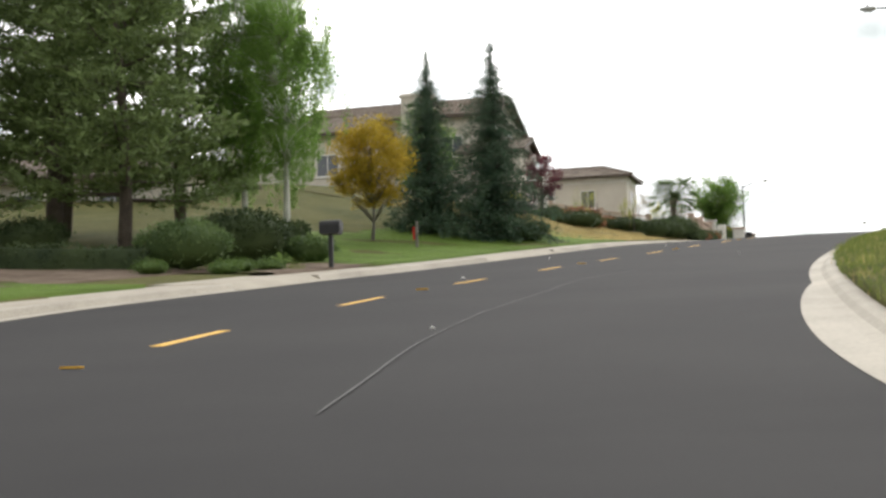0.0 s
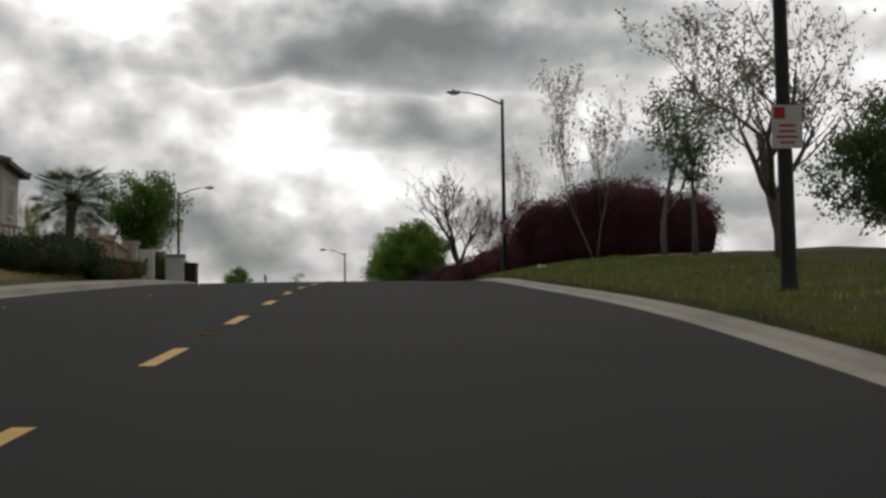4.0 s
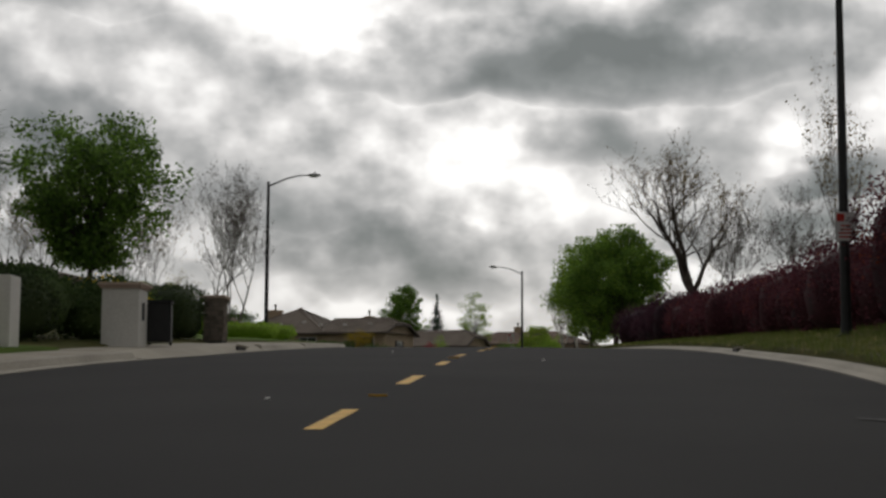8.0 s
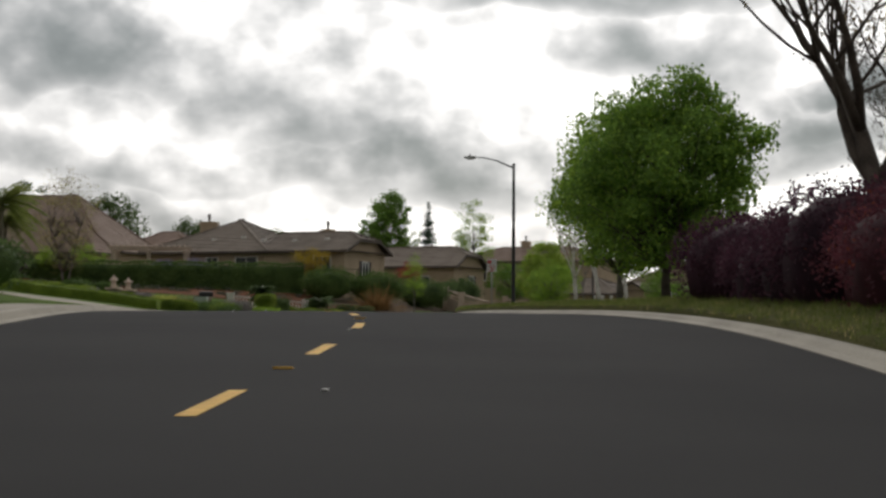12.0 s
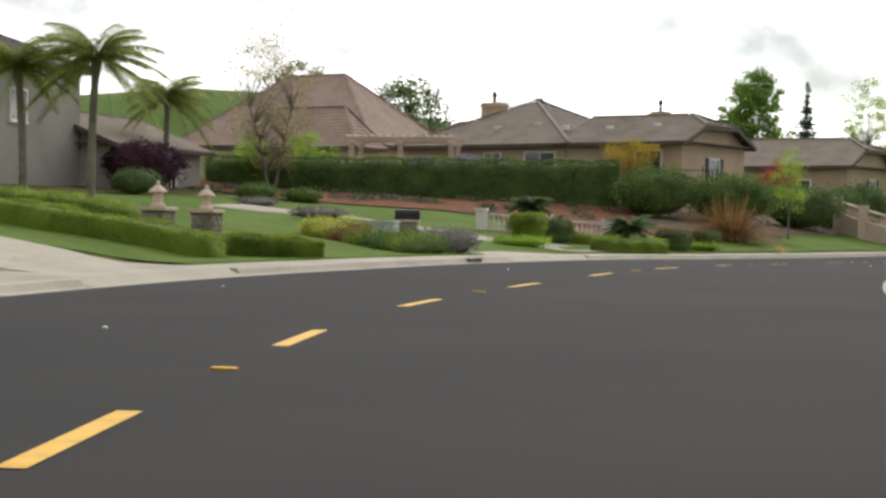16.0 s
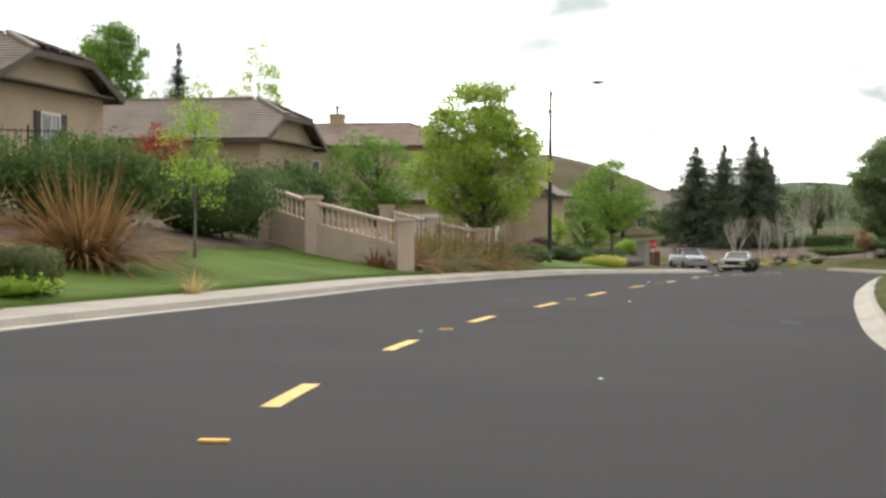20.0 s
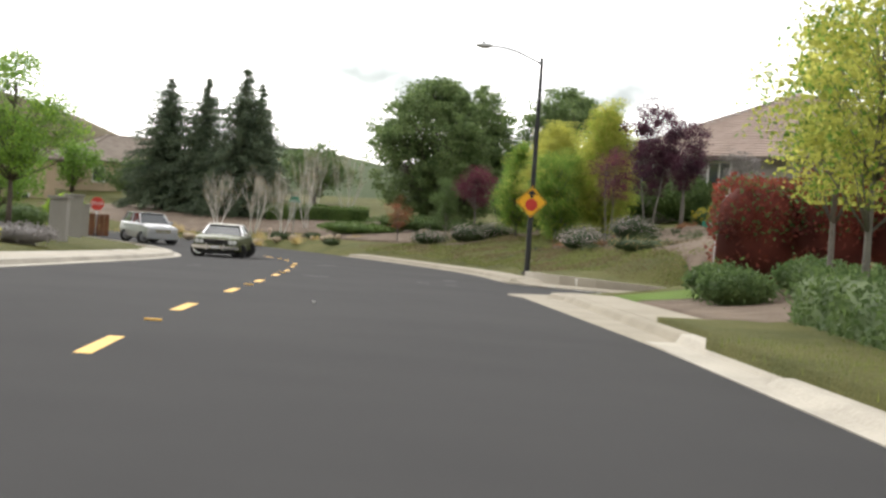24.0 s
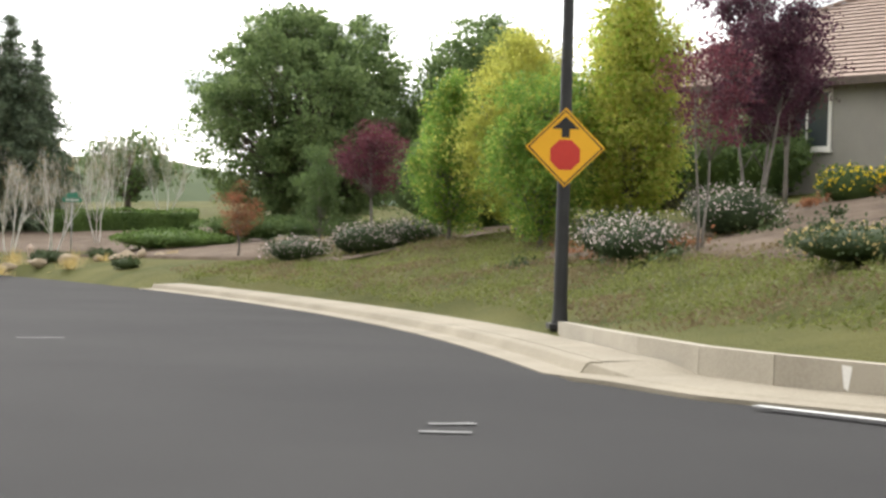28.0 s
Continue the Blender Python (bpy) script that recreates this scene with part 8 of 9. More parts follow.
bush("ball_shrub", "clipped rusty green rounded shrub", -3.4, 155.5, .75, .7, .95, L_OAK, 174, square=.5, count=5000, size=.03, loose=.025, flowers=L_RUST, share=.25)
bush("ball_shrub", "clipped rusty green rounded shrub", -2.4, 158.2, .7, .7, .9, L_OAK, 175, square=.5, count=5000, size=.03, loose=.025, flowers=L_RUST, share=.25)
hedge("box_hedge", "low bright clipped hedge in front of the walk", (-5.4, 148.4), (-3.6, 152.6), .9, .5, L_BOX, 176, 9000, .026, round_top=.2)
hedge("box_hedge", "low clipped hedge in the bed", (-7.4, 152.0), (-5.8, 154.6), .8, .42, L_BOX, 177, 7000, .026)
bush("ground_cover", "bright green spreading ground cover", -8.0, 146.0, 1.1, .8, .4, L_LIME, 178, count=1300, size=.045)
bush("ground_cover", "bright green spreading ground cover", -3.0, 157.6, 1.3, .9, .4, L_LIME, 179, count=1300, size=.045)
palm("cycad", "sago palm with dark stiff fronds", -9.1, 152.2, 1.45, 1.1, 44, 180, .16, leaf=L_OAK)
palm("cycad", "sago palm with dark stiff fronds", -5.6, 156.0, .8, 1.4, 34, 181, .16, leaf=L_OAK)
blades("flax", "large bronze flax with arching blades", -2.0, 165.6, 620, 2.9, .05, L_FLAX, 182, .6, spread=.6)
blades("flax", "small rusty flax in the bed", -4.4, 162.0, 120, 1.0, .025, L_FLAX, 183, .5)
blades("flax", "straw brown tuft at the lawn's edge", 0.6, 162.4, 90, .7, .02, L_STRAW, 184, .6)
strip("garden_path", 143.5, 146.2, -7.7, -17, CONCRETE, "pale concrete garden path", .03)

# stair wall, flax and trees beyond
baluster_wall("stair_wall", "tan balustraded stair wall stepping up the bank", [(6.9, 177.6, 4.2), (4.1, 180.4, 4.95), (2.6, 182.6, 5.5)], .55, .8, CAST_STONE, plinth=.75)
baluster_wall("stair_wall", "tan balustraded stair wall stepping up the bank", [(11.3, 188.8, 4.05), (9.6, 191.2, 4.5), (7.9, 193.4, 5.0)], .55, .8, CAST_STONE, plinth=.6)
st = empty("garden_steps", pose(7.9, 179.4, 4.15, 0, 0, 41), "tan concrete garden steps between stair walls", "steps")
for k in range(9):
    part("step", new_box(-1.25, 1.25, .4 + .38 * k, .8 + .38 * k, -.3, .16 * (k + 1), .015), CAST_STONE, st)
L_DRYFLAX = leaf_material("olive_flax_blades", (0.055, 0.052, 0.017), (0.20, 0.172, 0.06), 0.35)
blades("flax", "small brown flax at the wall's foot", 6.0, 177.9, 150, .8, .022, L_FLAX, 185, .5)
for k, (Y, d, H) in enumerate(((175.2, -8.6, 1.4), (176.4, -9.3, 1.7), (177.4, -8.5, 1.5), (178.6, -9.3, 1.75), (179.6, -8.5, 1.55), (180.8, -9.2, 1.8), (182.0, -8.5, 1.6), (183.2, -9.3, 1.8), (184.4, -8.6, 1.6), (185.6, -9.2, 1.7), (186.8, -8.7, 1.5))):
    q = rp(sy(Y), d)
    blades("flax", ("dense brown flax beside the sidewalk", "straw green flax beside the sidewalk")[k % 2], q.x, q.y, 300, H * 1.15, .045, L_DRYFLAX if k % 3 else L_FLAX, 186 + k, .75, spread=.75, group="flax by the sidewalk")
broadleaf("lime_tree", "bright lime green street tree with a wide crown", 12.1, 193.8, 7.9, 3.7, 1.6, [L_LIME, L_OLIVE], GREY_BARK, 'spread', 300, 56, .11, .34, .12, 191, up=.5)
broadleaf("dark_tree", "dark green round tree behind the lime tree", 8.6, 205.0, 5.8, 2.9, 1.0, L_GREEN, BARK, 'round', 80, 50, .12, .42, .12, 192)
broadleaf("green_tree", "green street tree with a round crown", 26.6, 228.0, 7.0, 2.9, 1.9, [L_GREEN, L_LIME], BARK, 'round', 110, 52, .11, .4, .12, 193)
broadleaf("green_tree", "green tree in the distance", 33.0, 262.0, 7.5, 3.6, 1.0, L_GREEN, BARK, 'round', 90, 50, .15, .5, .14, 194)
broadleaf("lime_tree", "small lime green tree by the porch", 22.5, 226.0, 2.8, .9, .4, L_LIME, GREY_BARK, 'column', 30, 40, .08, .28, .05, 195)
for k, (X, Y, rx, hh, lf) in enumerate(((13.5, 199.0, 1.3, .8, L_LAVENDER), (16.0, 205.5, 1.5, .9, L_RUST), (18.5, 211.0, 1.6, .9, L_SHRUB), (20.5, 214.5, 1.5, .8, L_OAK), (23.0, 219.0, 1.4, .9, L_SHRUB), (24.0, 214.5, 1.3, .6, L_LAVENDER), (21.0, 207.5, 1.2, .6, L_OLIVE), (14.5, 196.0, 1.2, .9, L_OAK))):
    bush("shrub", ("grey lavender mound", "rusty brown shrub", "dark green shrub", "green shrub", "dark green shrub", "grey lavender mound", "yellow green shrub", "green shrub")[k] + " in the front garden", X, Y, rx, 1.0, hh, lf, 200 + k, count=1500, size=.05)
bush("shrub", "dark purple round shrub in the garden", 20.0, 219.5, .9, .8, 1.2, L_PURPLE, 209, count=1200)
hedge("box_hedge", "low green hedge in the front garden", (17.6, 215.0), (20.5, 221.0), .9, .7, L_OAK, 210, 2600, .05)
pillar("gate_pillar", "grey stucco gate pillar by the sidewalk", 27.6, 224.0, .62, 1.5, STUCCO_GREY, -25)
pillar("gate_pillar", "grey stucco gate pillar by the drive", 32.2, 240.4, .8, 1.9, STUCCO_GREY, -10)
pillar("gate_pillar", "grey stucco gate pillar by the drive", 34.8, 249.0, .7, 1.6, STUCCO_GREY, -10)
bush("shrub", "green shrub behind the pillar", 30.6, 244.0, 1.3, 1.2, 1.3, L_OAK, 211, count=1500)
bush("shrub", "lime green bush by the corner", 38.6, 268.0, 1.4, 1.2, 2.2, L_LIME, 212, count=1500, size=.08)
root = empty("wooden_fence", on(37.2, 262.5, -15), "low rust red board fence", "fence")
for k in range(9):
    part("board", new_box(.3 * k, .3 * k + .28, -.02, .02, -.2, 1.15 + .02 * (k % 3)), RED_MULCH, root)

# ======== stretch D: redwoods, birches, boulders, oak and bank ========
conifer("redwood", "tall dark redwood with feathery branches", 53.8, 296.0, 13.0, 4.3, 221, L_REDWOOD, 2.0, 50, 9, .24, .15, z=2.2, full=.55, trunk=.25, dense=5)
conifer("redwood", "tall dark redwood with feathery branches", 55.7, 291.6, 13.0, 4.0, 222, L_REDWOOD, 1.0, 50, 9, .24, .15, z=2.2, full=.55, trunk=.25, dense=5)
conifer("redwood", "tall dark redwood with feathery branches", 57.2, 286.3, 13.8, 4.8, 223, L_REDWOOD, .8, 52, 9, .24, .15, z=2.2, full=.55, trunk=.25, dense=5)
conifer("redwood", "dark redwood behind the front row", 59.8, 289.5, 13.0, 3.2, 224, L_REDWOOD, .8, 46, 9, .24, .15, z=2.2, full=.55, trunk=.25, dense=5)
for k, (X, Y, H) in enumerate(((51.2, 266.5, 4.6), (52.4, 264.6, 4.8), (56.6, 270.5, 6.0), (62.5, 283.0, 7.6), (64.5, 281.0, 7.0), (50.0, 270.5, 4.6))):
    bare_tree("white_birch", "white-stemmed birch with bare fine twigs", X, Y, H, 1.4, 230 + k, WHITE_BARK, L_BUD, 700, .1, 3, size=.05, rise=1.1, group="white birches", twigs=3)
rng_b = random.Random(5)
for k in range(26):
    X, Y = 46.8 + rng_b.random() * 14, 255 + rng_b.random() * 9
    if k < 9:
        X, Y = 45.2 + k * 1.0, 262.5 - k * .55
    bm = bmesh.new()
    bmesh.ops.create_icosphere(bm, subdivisions=2, radius=1)
    sx, sy_, sz = rng_b.uniform(.18, .5), rng_b.uniform(.18, .42), rng_b.uniform(.12, .28)
    for v in bm.verts:
        q = 1 + .22 * noise.noise(v.co * 1.7 + Vector((k, 0, 0)))
        v.co = Vector((v.co.x * sx * q, v.co.y * sy_ * q, v.co.z * sz * q))
    ob = part("boulder", bm, BOULDER)
    ob.matrix_world = pose(X, Y, gz(X, Y) + sz * .45, 0, 0, rng_b.random() * 180)
    tagged(ob, "tan rough garden boulder half sunk in soil", "boulder", "boulders by the bend")
rng_b = random.Random(8)
for k in range(16):
    X, Y = 46 + rng_b.random() * 14, 252 + rng_b.random() * 13
    if k < 8:
        blades("grass_tuft", "tuft of straw-coloured grass", X, Y, 90, .6, .012, L_STRAW, 240 + k, .6, group="straw tufts")
    else:
        bush("low_shrub", "small grey brown mound shrub", X, Y, .5, .5, .4, L_SHRUB, 240 + k, count=500, size=.05, group="mound shrubs")
for k in range(9):
    blades("grass_tuft", "tuft of straw-coloured grass", 38.5 + k * 1.3, 270.5 - k * .9, 90, .8, .014, L_STRAW, 260 + k, .6, group="straw tufts")
for k in range(22):
    q = rp(sy(256 + 1.35 * k), 7.6 + .9 * (k % 3))
    blades("grass_tuft", "tuft of straw-coloured grass", q.x, q.y, 110, .75, .015, L_STRAW, 1700 + k, .7, group="straw tufts")
patch("planting_bed", [(46.5, 272), (54, 266), (66, 262)], [(44.5, 303), (58, 303), (76, 288)], BARK_MULCH, "dark brown mulch under redwoods", 0.09, 14)
hyd = empty("fire_hydrant", on(50.6, 262.0), "cream fire hydrant among rocks", "hydrant")
bm = bmesh.new()
lathe(bm, [(.16, -.1), (.16, .05), (.1, .07), (.1, .5), (.14, .52), (.14, .56), (.1, .6), (.06, .68), (.03, .72)], 12)
part("barrel", bm, CAST_STONE, hyd, smooth=True)
for tn in (0, 90, 180):
    bm = bmesh.new()
    lathe(bm, [(.06, .08), (.06, .15), (.045, .17)], 8, Matrix.Translation((0, 0, .4)) @ pose(0, 0, 0, 0, 0, tn) @ pose(0, 0, 0, 90, 0, 0))
    part("outlet", bm, CAST_STONE, hyd)
hedge("box_hedge", "clipped dark green hedge on the terrace", (58.0, 282.0), (66.0, 280.0), 1.2, 1.2, L_HEDGE, 270, 2600, .09)
bush("ground_cover", "dark green spreading ground cover on the bank", 62.5, 262.0, 4.5, 2.5, 1.1, L_OAK, 271, count=3500, size=.08)
bush("ground_cover", "mid green spreading ground cover on the bank", 57.0, 262.0, 3.0, 1.8, .8, L_HEDGE, 272, count=2600, size=.07)
broadleaf("oak_tree", "broad dense green oak with a domed crown", 65.7, 266.0, 11.2, 7.3, .5, L_OAK_FULL, BARK, 'round', 700, 80, .16, .5, .3, 273)
broadleaf("oak_tree", "green oak merging with a larger one", 73.5, 262.0, 10.4, 5.0, .4, L_OAK_FULL, BARK, 'round', 360, 66, .16, .5, .26, 274)
broadleaf("maroon_tree", "small maroon plum tree with a grey trunk", 57.0, 246.0, 4.2, 1.5, 1.9, L_MAROON, GREY_BARK, 'round', 50, 44, .09, .32, .07, 275)
broadleaf("rust_tree", "small rust-leaved maple on the bank", 54.5, 251.0, 2.7, .9, .8, L_RUST, GREY_BARK, 'vase', 36, 26, .07, .25, .05, 276)
broadleaf("green_tree", "light green young tree on the bank", 56.8, 249.2, 3.6, 1.3, .6, L_OAK, GREY_BARK, 'column', 50, 50, .08, .32, .07, 277)
broadleaf("green_tree", "light green tree with airy foliage", 57.2, 241.5, 5.6, 1.8, .4, [L_GREEN, L_OLIVE], GREY_BARK, 'cone', 150, 60, .09, .34, .07, 278)
broadleaf("lime_tree", "bushy yellow green tree on the bank", 54.8, 233.6, 4.8, 1.8, .3, [L_GREEN, L_OLIVE], GREY_BARK, 'round', 220, 60, .085, .32, .07, 279)
broadleaf("yellow_green_tree", "tall golden green tree with a rounded crown", 57.9, 238.7, 6.2, 2.5, .2, L_OLIVE, GREY_BARK, 'column', 360, 60, .095, .36, .08, 280)
broadleaf("yellow_green_tree", "tall yellow green tree with a full crown", 56.9, 232.5, 7.0, 2.1, .3, [L_OLIVE, L_LIME], GREY_BARK, 'column', 360, 60, .095, .36, .08, 281)
broadleaf("plum_tree", "dark purple-leaved plum tree", 55.6, 226.7, 6.3, 1.7, 1.7, L_PURPLE, GREY_BARK, 'vase', 120, 44, .09, .26, .09, 282, stems=3)
broadleaf("plum_tree", "dark purple-leaved plum tree", 59.6, 229.6, 5.6, 1.5, 1.8, L_PURPLE, GREY_BARK, 'vase', 80, 44, .09, .3, .09, 283, stems=2)
broadleaf("plum_tree", "slender plum tree with thin maroon leaves", 51.6, 224.2, 4.6, .95, 2.0, L_MAROON, GREY_BARK, 'round', 40, 26, .08, .28, .05, 284, stems=2)
broadleaf("olive_tree", "small grey green olive tree", 57.0, 222.0, 3.6, 1.0, 1.4, L_LAVENDER, GREY_BARK, 'round', 40, 34, .07, .28, .06, 285)
for k, (X, Y, rx, hh) in enumerate(((52.6, 227.6, 1.2, 1.0), (54.2, 225.9, 1.1, 1.1), (51.6, 226.0, 1.0, .9), (55.4, 243.6, 1.2, 1.0), (54.0, 245.6, 1.0, .8), (57.0, 243.4, 1.1, .9))):
    bush("flowering_shrub", "mounded shrub covered in white pink flowers", X, Y, rx, 1.0, hh, L_SHRUB, 290 + k, count=3600, size=.033, flowers=L_FLOWER, share=.24, loose=.1, group="white flowering shrubs")
for k, (X, Y) in enumerate(((60.4, 226.2), (61.6, 224.6), (62.6, 223.2), (59.8, 227.6))):
    bush("flowering_shrub", "rounded dark shrub with bright yellow flowers", X, Y, .9, .8, .95, L_OAK, 300 + k, count=1300, size=.05, flowers=L_YFLOWER, share=.3, group="yellow flowering shrubs")
bush("mound_shrub", "low olive brown mound of ground cover", 48.9, 217.6, 1.5, 1.1, .6, L_SHRUB, 305, count=2600, size=.036, flowers=L_STRAW, share=.18)
for k, (X, Y, R, H) in enumerate(((63.5, 241.0, 2.4, 3.4), (64.5, 236.0, 2.2, 3.0), (62.0, 246.5, 2.6, 3.8), (64.0, 251.5, 2.8, 4.2))):
    bush("evergreen_shrub", "large dark green shrub behind the street trees", X, Y, R, R, H * .85, L_OAK, 760 + k, count=5200, size=.085, loose=.14)
fence_pickets("metal_fence", "dark metal fence in front of the house", (64.2, 226.5), (66.5, 221.5), 1.3, BLACK_STEEL, .14)

# right side before the side street
for k, (X, Y, H) in enumerate(((29.0, 184.5, 5.0), (32.4, 189.0, 5.4), (28.3, 180.6, 5.4))):
    broadleaf("yellow_green_tree", "street tree with golden green leaves", X, Y, H, 1.55, 1.8, [L_OLIVE, L_GREEN], GREY_BARK, 'round', 60, 46, .09, .32, .07, 310 + k)
rng_h = random.Random(4)
for k in range(6):
    bush("photinia_bush", "tall clipped bright red photinia bush by the sidewalk", 36.6 + k * 1.15, 196.0 - k * 1.2, .95, .95, 2.55 + rng_h.uniform(-.1, .1), L_RED, 315 + 40 * k, 45, .6, 3600, .055, flowers=L_OAK, share=.3, group="red photinia bushes")
for k, (X, Y, R, H) in enumerate(((33.4, 192.6, .75, .7), (34.6, 194.6, .8, .8), (35.4, 192.6, .9, .8), (36.2, 196.0, .7, .7))):
    bush("shrub", "low green shrub in front of the red hedge", X, Y, R, R * .9, H, L_OAK, 316 + k, count=2200, size=.05)
bush_row("photinia_bush", "red photinia bush behind street trees", (32.6, 184.2), (41.0, 181.0), 6, 1.2, 2.2, 2.2, L_RED, 1400, "red photinia bushes", L_OAK, .35)
hedge("low_hedge", "low green hedge behind the verge", (26.5, 180.0), (30.6, 187.0), 1.1, .8, L_OAK, 320, 3600, .05, round_top=.4)

# low curved concrete wall at the corner, in panels
wall = tagged(new("retaining_wall"), "low curved pale concrete retaining wall at the corner", "wall", kind="structure")
pts = [Vector(p) for p in ((45.75, 221.2), (44.35, 218.6), (43.25, 216.4), (42.68, 214.7), (42.42, 213.3), (42.75, 211.5), (43.6, 209.9), (45.2, 208.3), (47.2, 207.0))]
hs = [.2, .3, .38, .4, .4, .36, .3, .22, .1]
tops = [max(road_z(p.x, p.y), 2.93) + hgt for p, hgt in zip(pts, hs)]
backs = []
for i, p in enumerate(pts):
    t = (pts[min(i + 1, 8)] - pts[max(i - 1, 0)]).normalized()
    backs.append(Vector((-t.y, t.x)))
for i in range(8):
    a, b = pts[i], pts[i + 1]
    d = (b - a).normalized() * .006
    V = []
    for p, n, top in ((a + d, backs[i], tops[i]), (b - d, backs[i + 1], tops[i + 1])):
        for q in (p, p + n * .18):
            V += [(q.x, q.y, top - .8), (q.x, q.y, top)]
    F = [(0, 1, 5, 4), (2, 6, 7, 3), (1, 3, 7, 5), (0, 2, 3, 1), (4, 5, 7, 6)]
    mesh_ob("panel", V, F, CONCRETE, wall)
a = pts[4].lerp(pts[5], .45) - backs[4] * .004
t = (pts[5] - pts[4]).normalized()
mesh_ob("paint_streak", [(a.x, a.y, tops[4] - .27), (a.x + t.x * .05, a.y + t.y * .05, tops[4] - .3), (a.x + t.x * .09, a.y + t.y * .09, tops[4] - .05), (a.x - t.x * .03, a.y - t.y * .03, tops[4] - .04)], [(0, 1, 2, 3)], TRIM_WHITE, wall)
V = []
for p, n, top in zip(pts, backs, tops):
    for k, up in ((.17, -.02), (.9, .1), (2.4, .2)):
        q = p + n * k
        V.append((q.x, q.y, top + up if k < 2 else max(gz(q.x, q.y) - .1, top)))
tagged(mesh_ob("bank_edge", V, [(3 * i + j, 3 * i + j + 1, 3 * i + j + 4, 3 * i + j + 3) for i in range(8) for j in range(2)], ROUGH_GRASS, smooth=True), "rough grass filled up behind the low wall", "bank", kind="structure")
# the sidewalk beyond the side street, and its ramp in front of the wall
for a, b in pieces_along(sy(218.62), sy(247), [], 1.55):
    sweep("slab", a, b - .014, [(6.715, -.1), (6.715, .158), (7.42, .185), (7.44, -.1)], AGED, .8, parent=walk_r)
k0, k1 = rp(sy(218.62), 6.46), rp(sy(218.62), 7.42)
apron = [Vector((k0.x, k0.y))] + [Vector(p) for p in ((41.85, 214.9), (41.62, 213.3), (41.9, 211.6), (42.7, 209.6), (44.4, 207.75), (46.6, 206.3))]
V, F = [], []
for i, (p, q) in enumerate(zip(apron, [Vector((k1.x, k1.y))] + pts[3:])):
    u, z0 = (q - p).normalized(), road_z(p.x, p.y)
    for c, hgt in ((p - u * (.3 if i else .46), -.4), (p - u * (.3 if i else .46), .012), (p - u * .02, .02), (p + u * .06, .135 if i == 0 else .04), (q + u * .03, .19 if i == 0 else .07), (q + u * .03, -.3)):
        V.append((c.x, c.y, z0 + hgt))
for i in range(6):
    for j in range(5):
        F.append((6 * i + j, 6 * i + j + 1, 6 * i + j + 7, 6 * i + j + 6))
mesh_ob("apron", V, F, AGED, wall)

# trees behind the houses
broadleaf("oak_tree", "dark round oak behind the roofs", -54, 236, 14.5, 5.5, 2, L_OAK, BARK, 'spread', 90, 42, .24, .7, .3, 330, z=8)
broadleaf("oak_tree", "dark round oaks on the hill", -46, 250, 13.5, 6.0, 5, L_OAK, BARK, 'spread', 100, 42, .24, .7, .3, 331, z=8)
broadleaf("oak_tree", "dark spreading oak on the hill", -36, 254, 10.5, 4.5, 3, L_OAK, BARK, 'spread', 80, 42, .22, .7, .3, 337, z=8)
broadleaf("oak_tree", "dark oak behind the roofs", -24, 252, 9.0, 4.5, 2, L_OAK, BARK, 'spread', 80, 42, .22, .7, .3, 332, z=8)
broadleaf("poplar", "light green poplar behind the houses", -8.6, 252, 15.4, 6.0, 2, L_GREEN, BARK, 'column', 460, 60, .16, .5, .2, 333, z=6.5)
conifer("spruce", "dark pointed conifer behind the houses", -3.0, 254.5, 14.6, 2.7, 334, L_FIR, .5, 46, 9, .26, .15, z=6.2)
broadleaf("green_tree", "pale green tree behind the houses", 3.4, 250, 14.2, 3.4, 2, L_LIME, GREY_BARK, 'vase', 170, 44, .12, .5, .14, 335, z=6.5)
broadleaf("green_tree", "green tree behind the houses", -18, 240, 7.5, 2.5, 2, L_OAK, BARK, 'round', 60, 40, .18, .5, .16, 336, z=7)
for k in range(10):
    rngk = random.Random(400 + k)
    broadleaf("oak_tree", "green tree beyond the rooftops", 66 + k * 9 + rngk.uniform(-3, 3), 312 + rngk.uniform(-12, 18), 5.5 + rngk.uniform(-1.5, 1), 4.0, 1, L_OAK if k % 3 else L_BUD, BARK, 'round', 70, 34, .26, .75, .25, 340 + k, group="background trees")

# cars
classic_sedan(36.6, 231.4, -27)
suv(39.4, 252.0, 3)

# far trees that close the view down the street
for k in range(12):
    rngk = random.Random(500 + k)
    broadleaf("oak_tree", "green tree beyond the rooftops", -4 + k * 5.6 + rngk.uniform(-2, 2), 320 + rngk.uniform(-8, 14), 5 + rngk.uniform(-1.2, 1.2), 3.4, .8, (L_OAK, L_GREEN, L_OAK)[k % 3], BARK, 'round', 60, 30, .24, .7, .22, 520 + k, group="background trees")

# grass and ground cover
rng_g = np.random.default_rng(77)


def along(y0, y1, d0, d1, n, bias=1.0):
    s0, s1 = sy(y0), sy(y1)
    s, d = s0 + (s1 - s0) * rng_g.random(n), d0 + (d1 - d0) * rng_g.random(n) ** bias
    d = np.where(d > 5.5, d + np.interp(s, *BULGE_EAST), d)
    x, y = np.interp(s, STA, LINE[:, 0]), np.interp(s, STA, LINE[:, 1])
    tx, ty = np.interp(s, STA, TAN[:, 0]), np.interp(s, STA, TAN[:, 1])
    return np.c_[x + ty * d, y - tx * d]


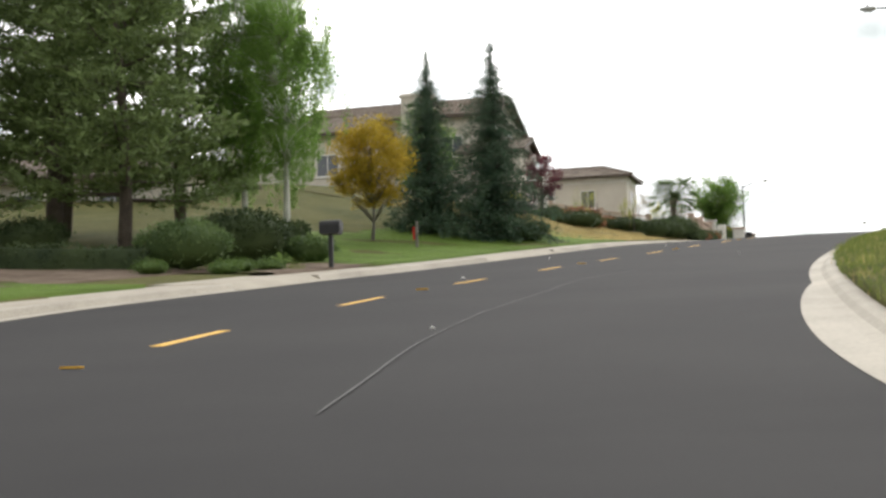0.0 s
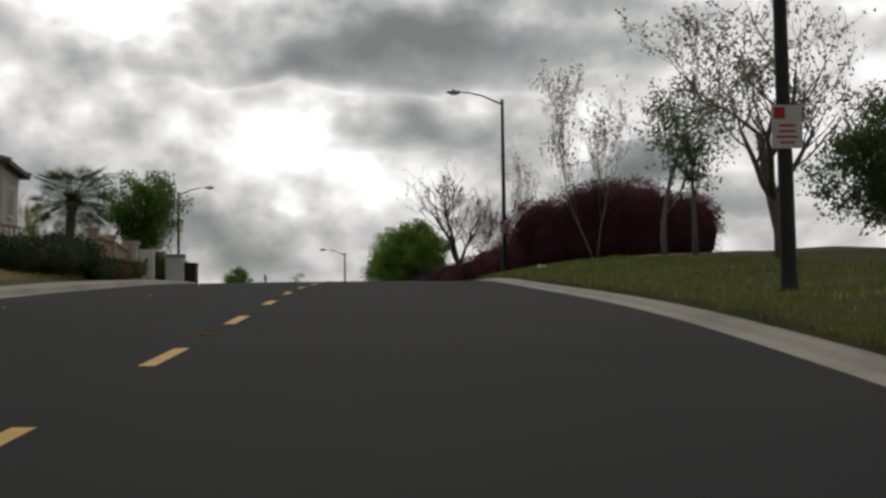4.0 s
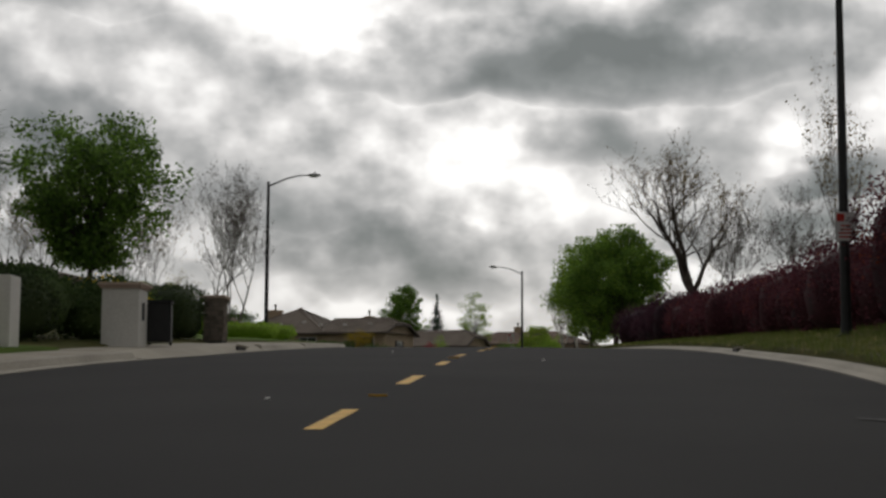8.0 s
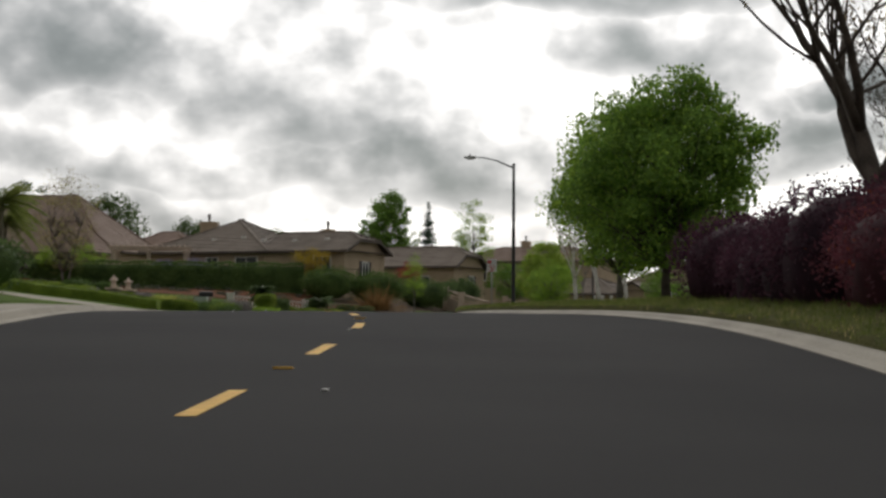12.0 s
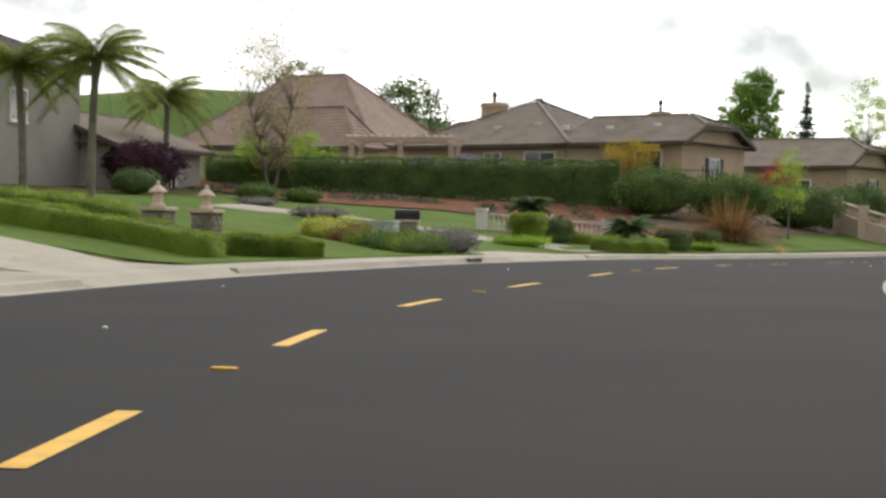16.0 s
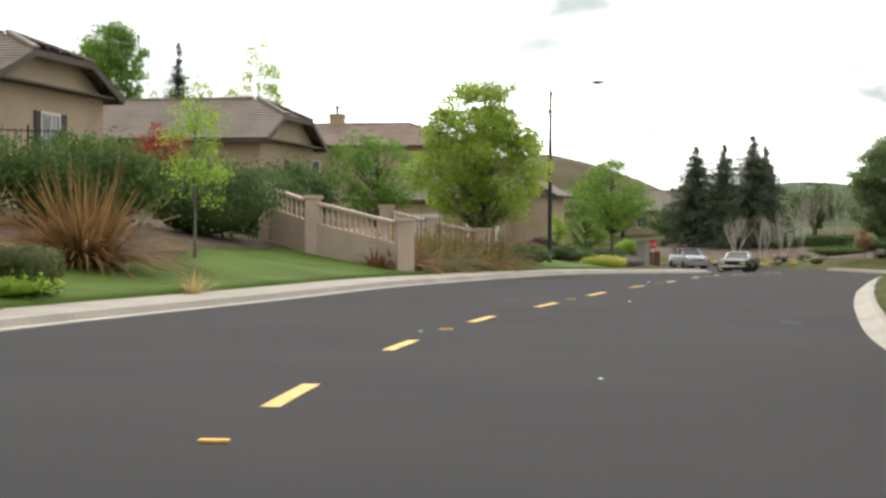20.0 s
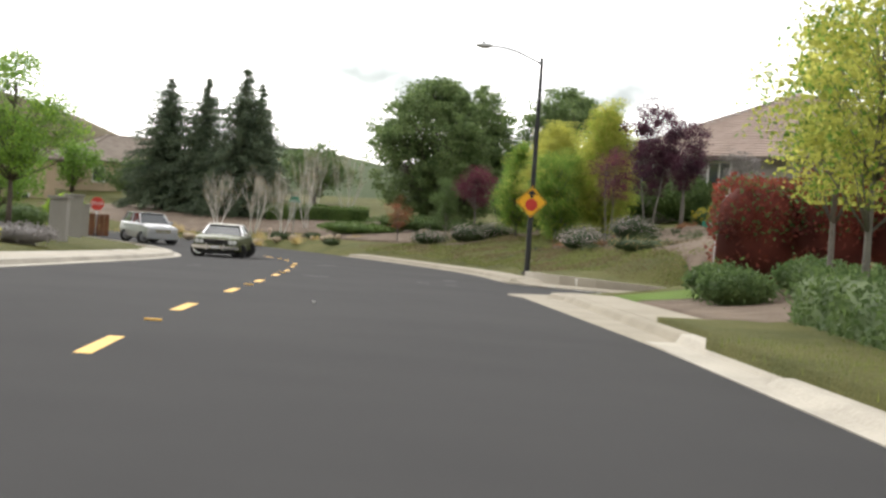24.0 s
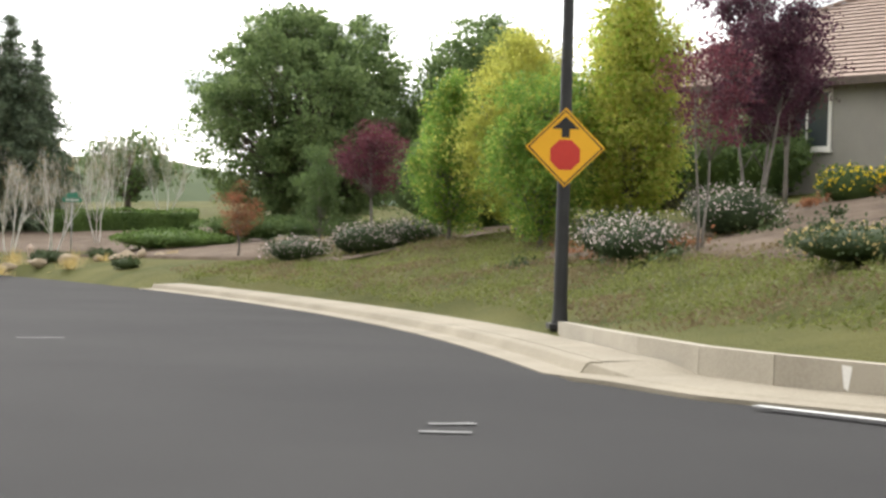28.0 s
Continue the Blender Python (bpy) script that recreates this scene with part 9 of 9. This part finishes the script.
scatter_blades("verge_grass", "rough green verge grass behind the kerb", along(-75, 125, 6.5, 10.5, 26000, 1.3), .14, .008, L_GRASS, 1)
scatter_blades("verge_straw", "dry straw-coloured grass on the verge", along(-75, 125, 6.5, 9.5, 3500, 1.3), .11, .007, L_STRAW, 2)
scatter_blades("lawn_grass", "short mown bright green grass blades", np.concatenate([along(-75, -49, -7.8, -10.4, 3500), along(-35, -3, -7.8, -15, 5000), along(112, 150, -7.9, -16, 5000), along(155, 176, -7.9, -12.2, 3500), along(182, 204, -7.9, -12, 2000)]), .05, .007, L_LAWN, 3)
scatter_blades("slope_grass", "dry grass on the rising slope", along(-6, 33, -8.2, -20, 12000), .16, .008, L_STRAW, 4)
L_COVER = leaf_material("olive_ground_cover_leaves", (0.068, 0.082, 0.022), (0.140, 0.150, 0.048), 0.3)
pl = np.c_[42 + 22 * rng_g.random(150000), 205 + 43 * rng_g.random(150000)]
_, pd = lateral(pl[:, 0], pl[:, 1])
ps = side_road(pl[:, 0], pl[:, 1])
wall_x = np.interp(pl[:, 1], [207, 208.3, 209.9, 211.5, 213.3, 214.7, 216.4, 218.6, 221.3, 228], [47.2, 45.2, 43.6, 42.75, 42.42, 42.68, 43.25, 44.35, 45.75, 48.2])
rim = np.minimum(pd - 6.9, np.where(pl[:, 1] < 222, ps, 99)) + 1.1 * np.sin(pl[:, 1] * .8) + .7 * np.sin(pl[:, 0] * 1.7)
pl = pl[(pd > 7.5) & (pd < 17) & (ps > .3) & ((pl[:, 0] > wall_x + .3) | (pl[:, 1] > 228)) & ((rim < 6.3) | (pl[:, 1] > 234))]
cz_ = land(pl[:, 0], pl[:, 1]) + rng_g.random(len(pl)) * .12 + .06 * np.sin(pl[:, 0] * 1.7) * np.cos(pl[:, 1] * 1.3)
L_BROWN_COVER = leaf_material("brown_dry_cover_leaves", (0.07, 0.055, 0.03), (0.15, 0.12, 0.065), 0.3)
wave = np.sin(pl[:, 0] * 1.15 + 1.3 * np.sin(pl[:, 1] * .9)) + np.sin(pl[:, 1] * 1.4 + np.sin(pl[:, 0] * 2.1)) + rng_g.normal(size=len(pl)) * .7
brown = (wave > .95).astype(np.int32)
cz_ = cz_ + .1 * np.clip(wave, 0, 1.5)
tagged(new("ground_cover", quads_mesh("ground_cover", np.c_[pl, cz_], .042, .5, rng_g, [L_COVER, L_BROWN_COVER], 0, None, brown)), "low olive green ground cover on the bank", "ground cover", kind="stuff")
spots = []
for k in range(70):
    X, Y, R = 50 + 14 * rng_g.random(), 208 + 22 * rng_g.random(), .1 + .2 * rng_g.random()
    if X - 50 < (222 - Y) * .2 or side_road(X, Y) < 6:
        continue
    q = rng_g.normal(size=(90, 3)) * np.array([R, R, .1]) + np.array([X, Y, 0])
    q[:, 2] = land(q[:, 0], q[:, 1]) + .2 + np.abs(q[:, 2])
    spots.append(q)
spots = np.concatenate(spots)
tagged(new("slope_plants", quads_mesh("slope_plants", spots, .055, .5, rng_g, [L_SHRUB, L_RUST], 0, None, (np.arange(len(spots)) // 90 % 3 == 0).astype(np.int32))), "small dry plants dotted over the bark slope", "ground cover", kind="stuff")
pl = along(118, 187, 6.52, 12, 15000)
scatter_blades("verge_grass", "green grass on the inside of the bend", pl, .1, .008, L_GRASS, 5)

# bits of litter and stone on the asphalt
rng_p = random.Random(21)
for k in range(26):
    s_ = sy(-60 + k * 10.2)
    q = rp(s_ + rng_p.uniform(-3, 3), rng_p.uniform(-4.5, 4.5))
    bm = bmesh.new()
    bmesh.ops.create_icosphere(bm, subdivisions=1, radius=.03)
    for v in bm.verts:
        v.co = Vector((v.co.x * rng_p.uniform(.7, 1.5), v.co.y * rng_p.uniform(.7, 1.3), v.co.z * .5 + .012))
    ob = part("pebble", bm, TRIM_WHITE)
    ob.matrix_world = Matrix.Translation(q + Vector((0, 0, .0)))
    tagged(ob, "small white stone chip lying on the asphalt", "pebble", "stone chips")
for X, Y, sd in ((-4.6, 130.8, -1), (1.1, 44.5, -1), (12.2, 42.9, 1)):
    k = lateral([X], [Y])[0][0]
    q = rp(float(STA[k]), sd * (6.245 if sd < 0 else 6.27), .03)
    dr = empty("storm_drain", Matrix.Translation(q) @ pose(0, 0, 0, 0, 0, head(float(STA[k]))), "dark storm drain slot in the kerb", "drain")
    part("slot", new_box(-.03, .03, -.5, .5, 0, .09), BLACK, dr)
    part("lip", new_box(-.02, .1, -.55, .55, .092, .135, .01), KERB_MAT, dr)
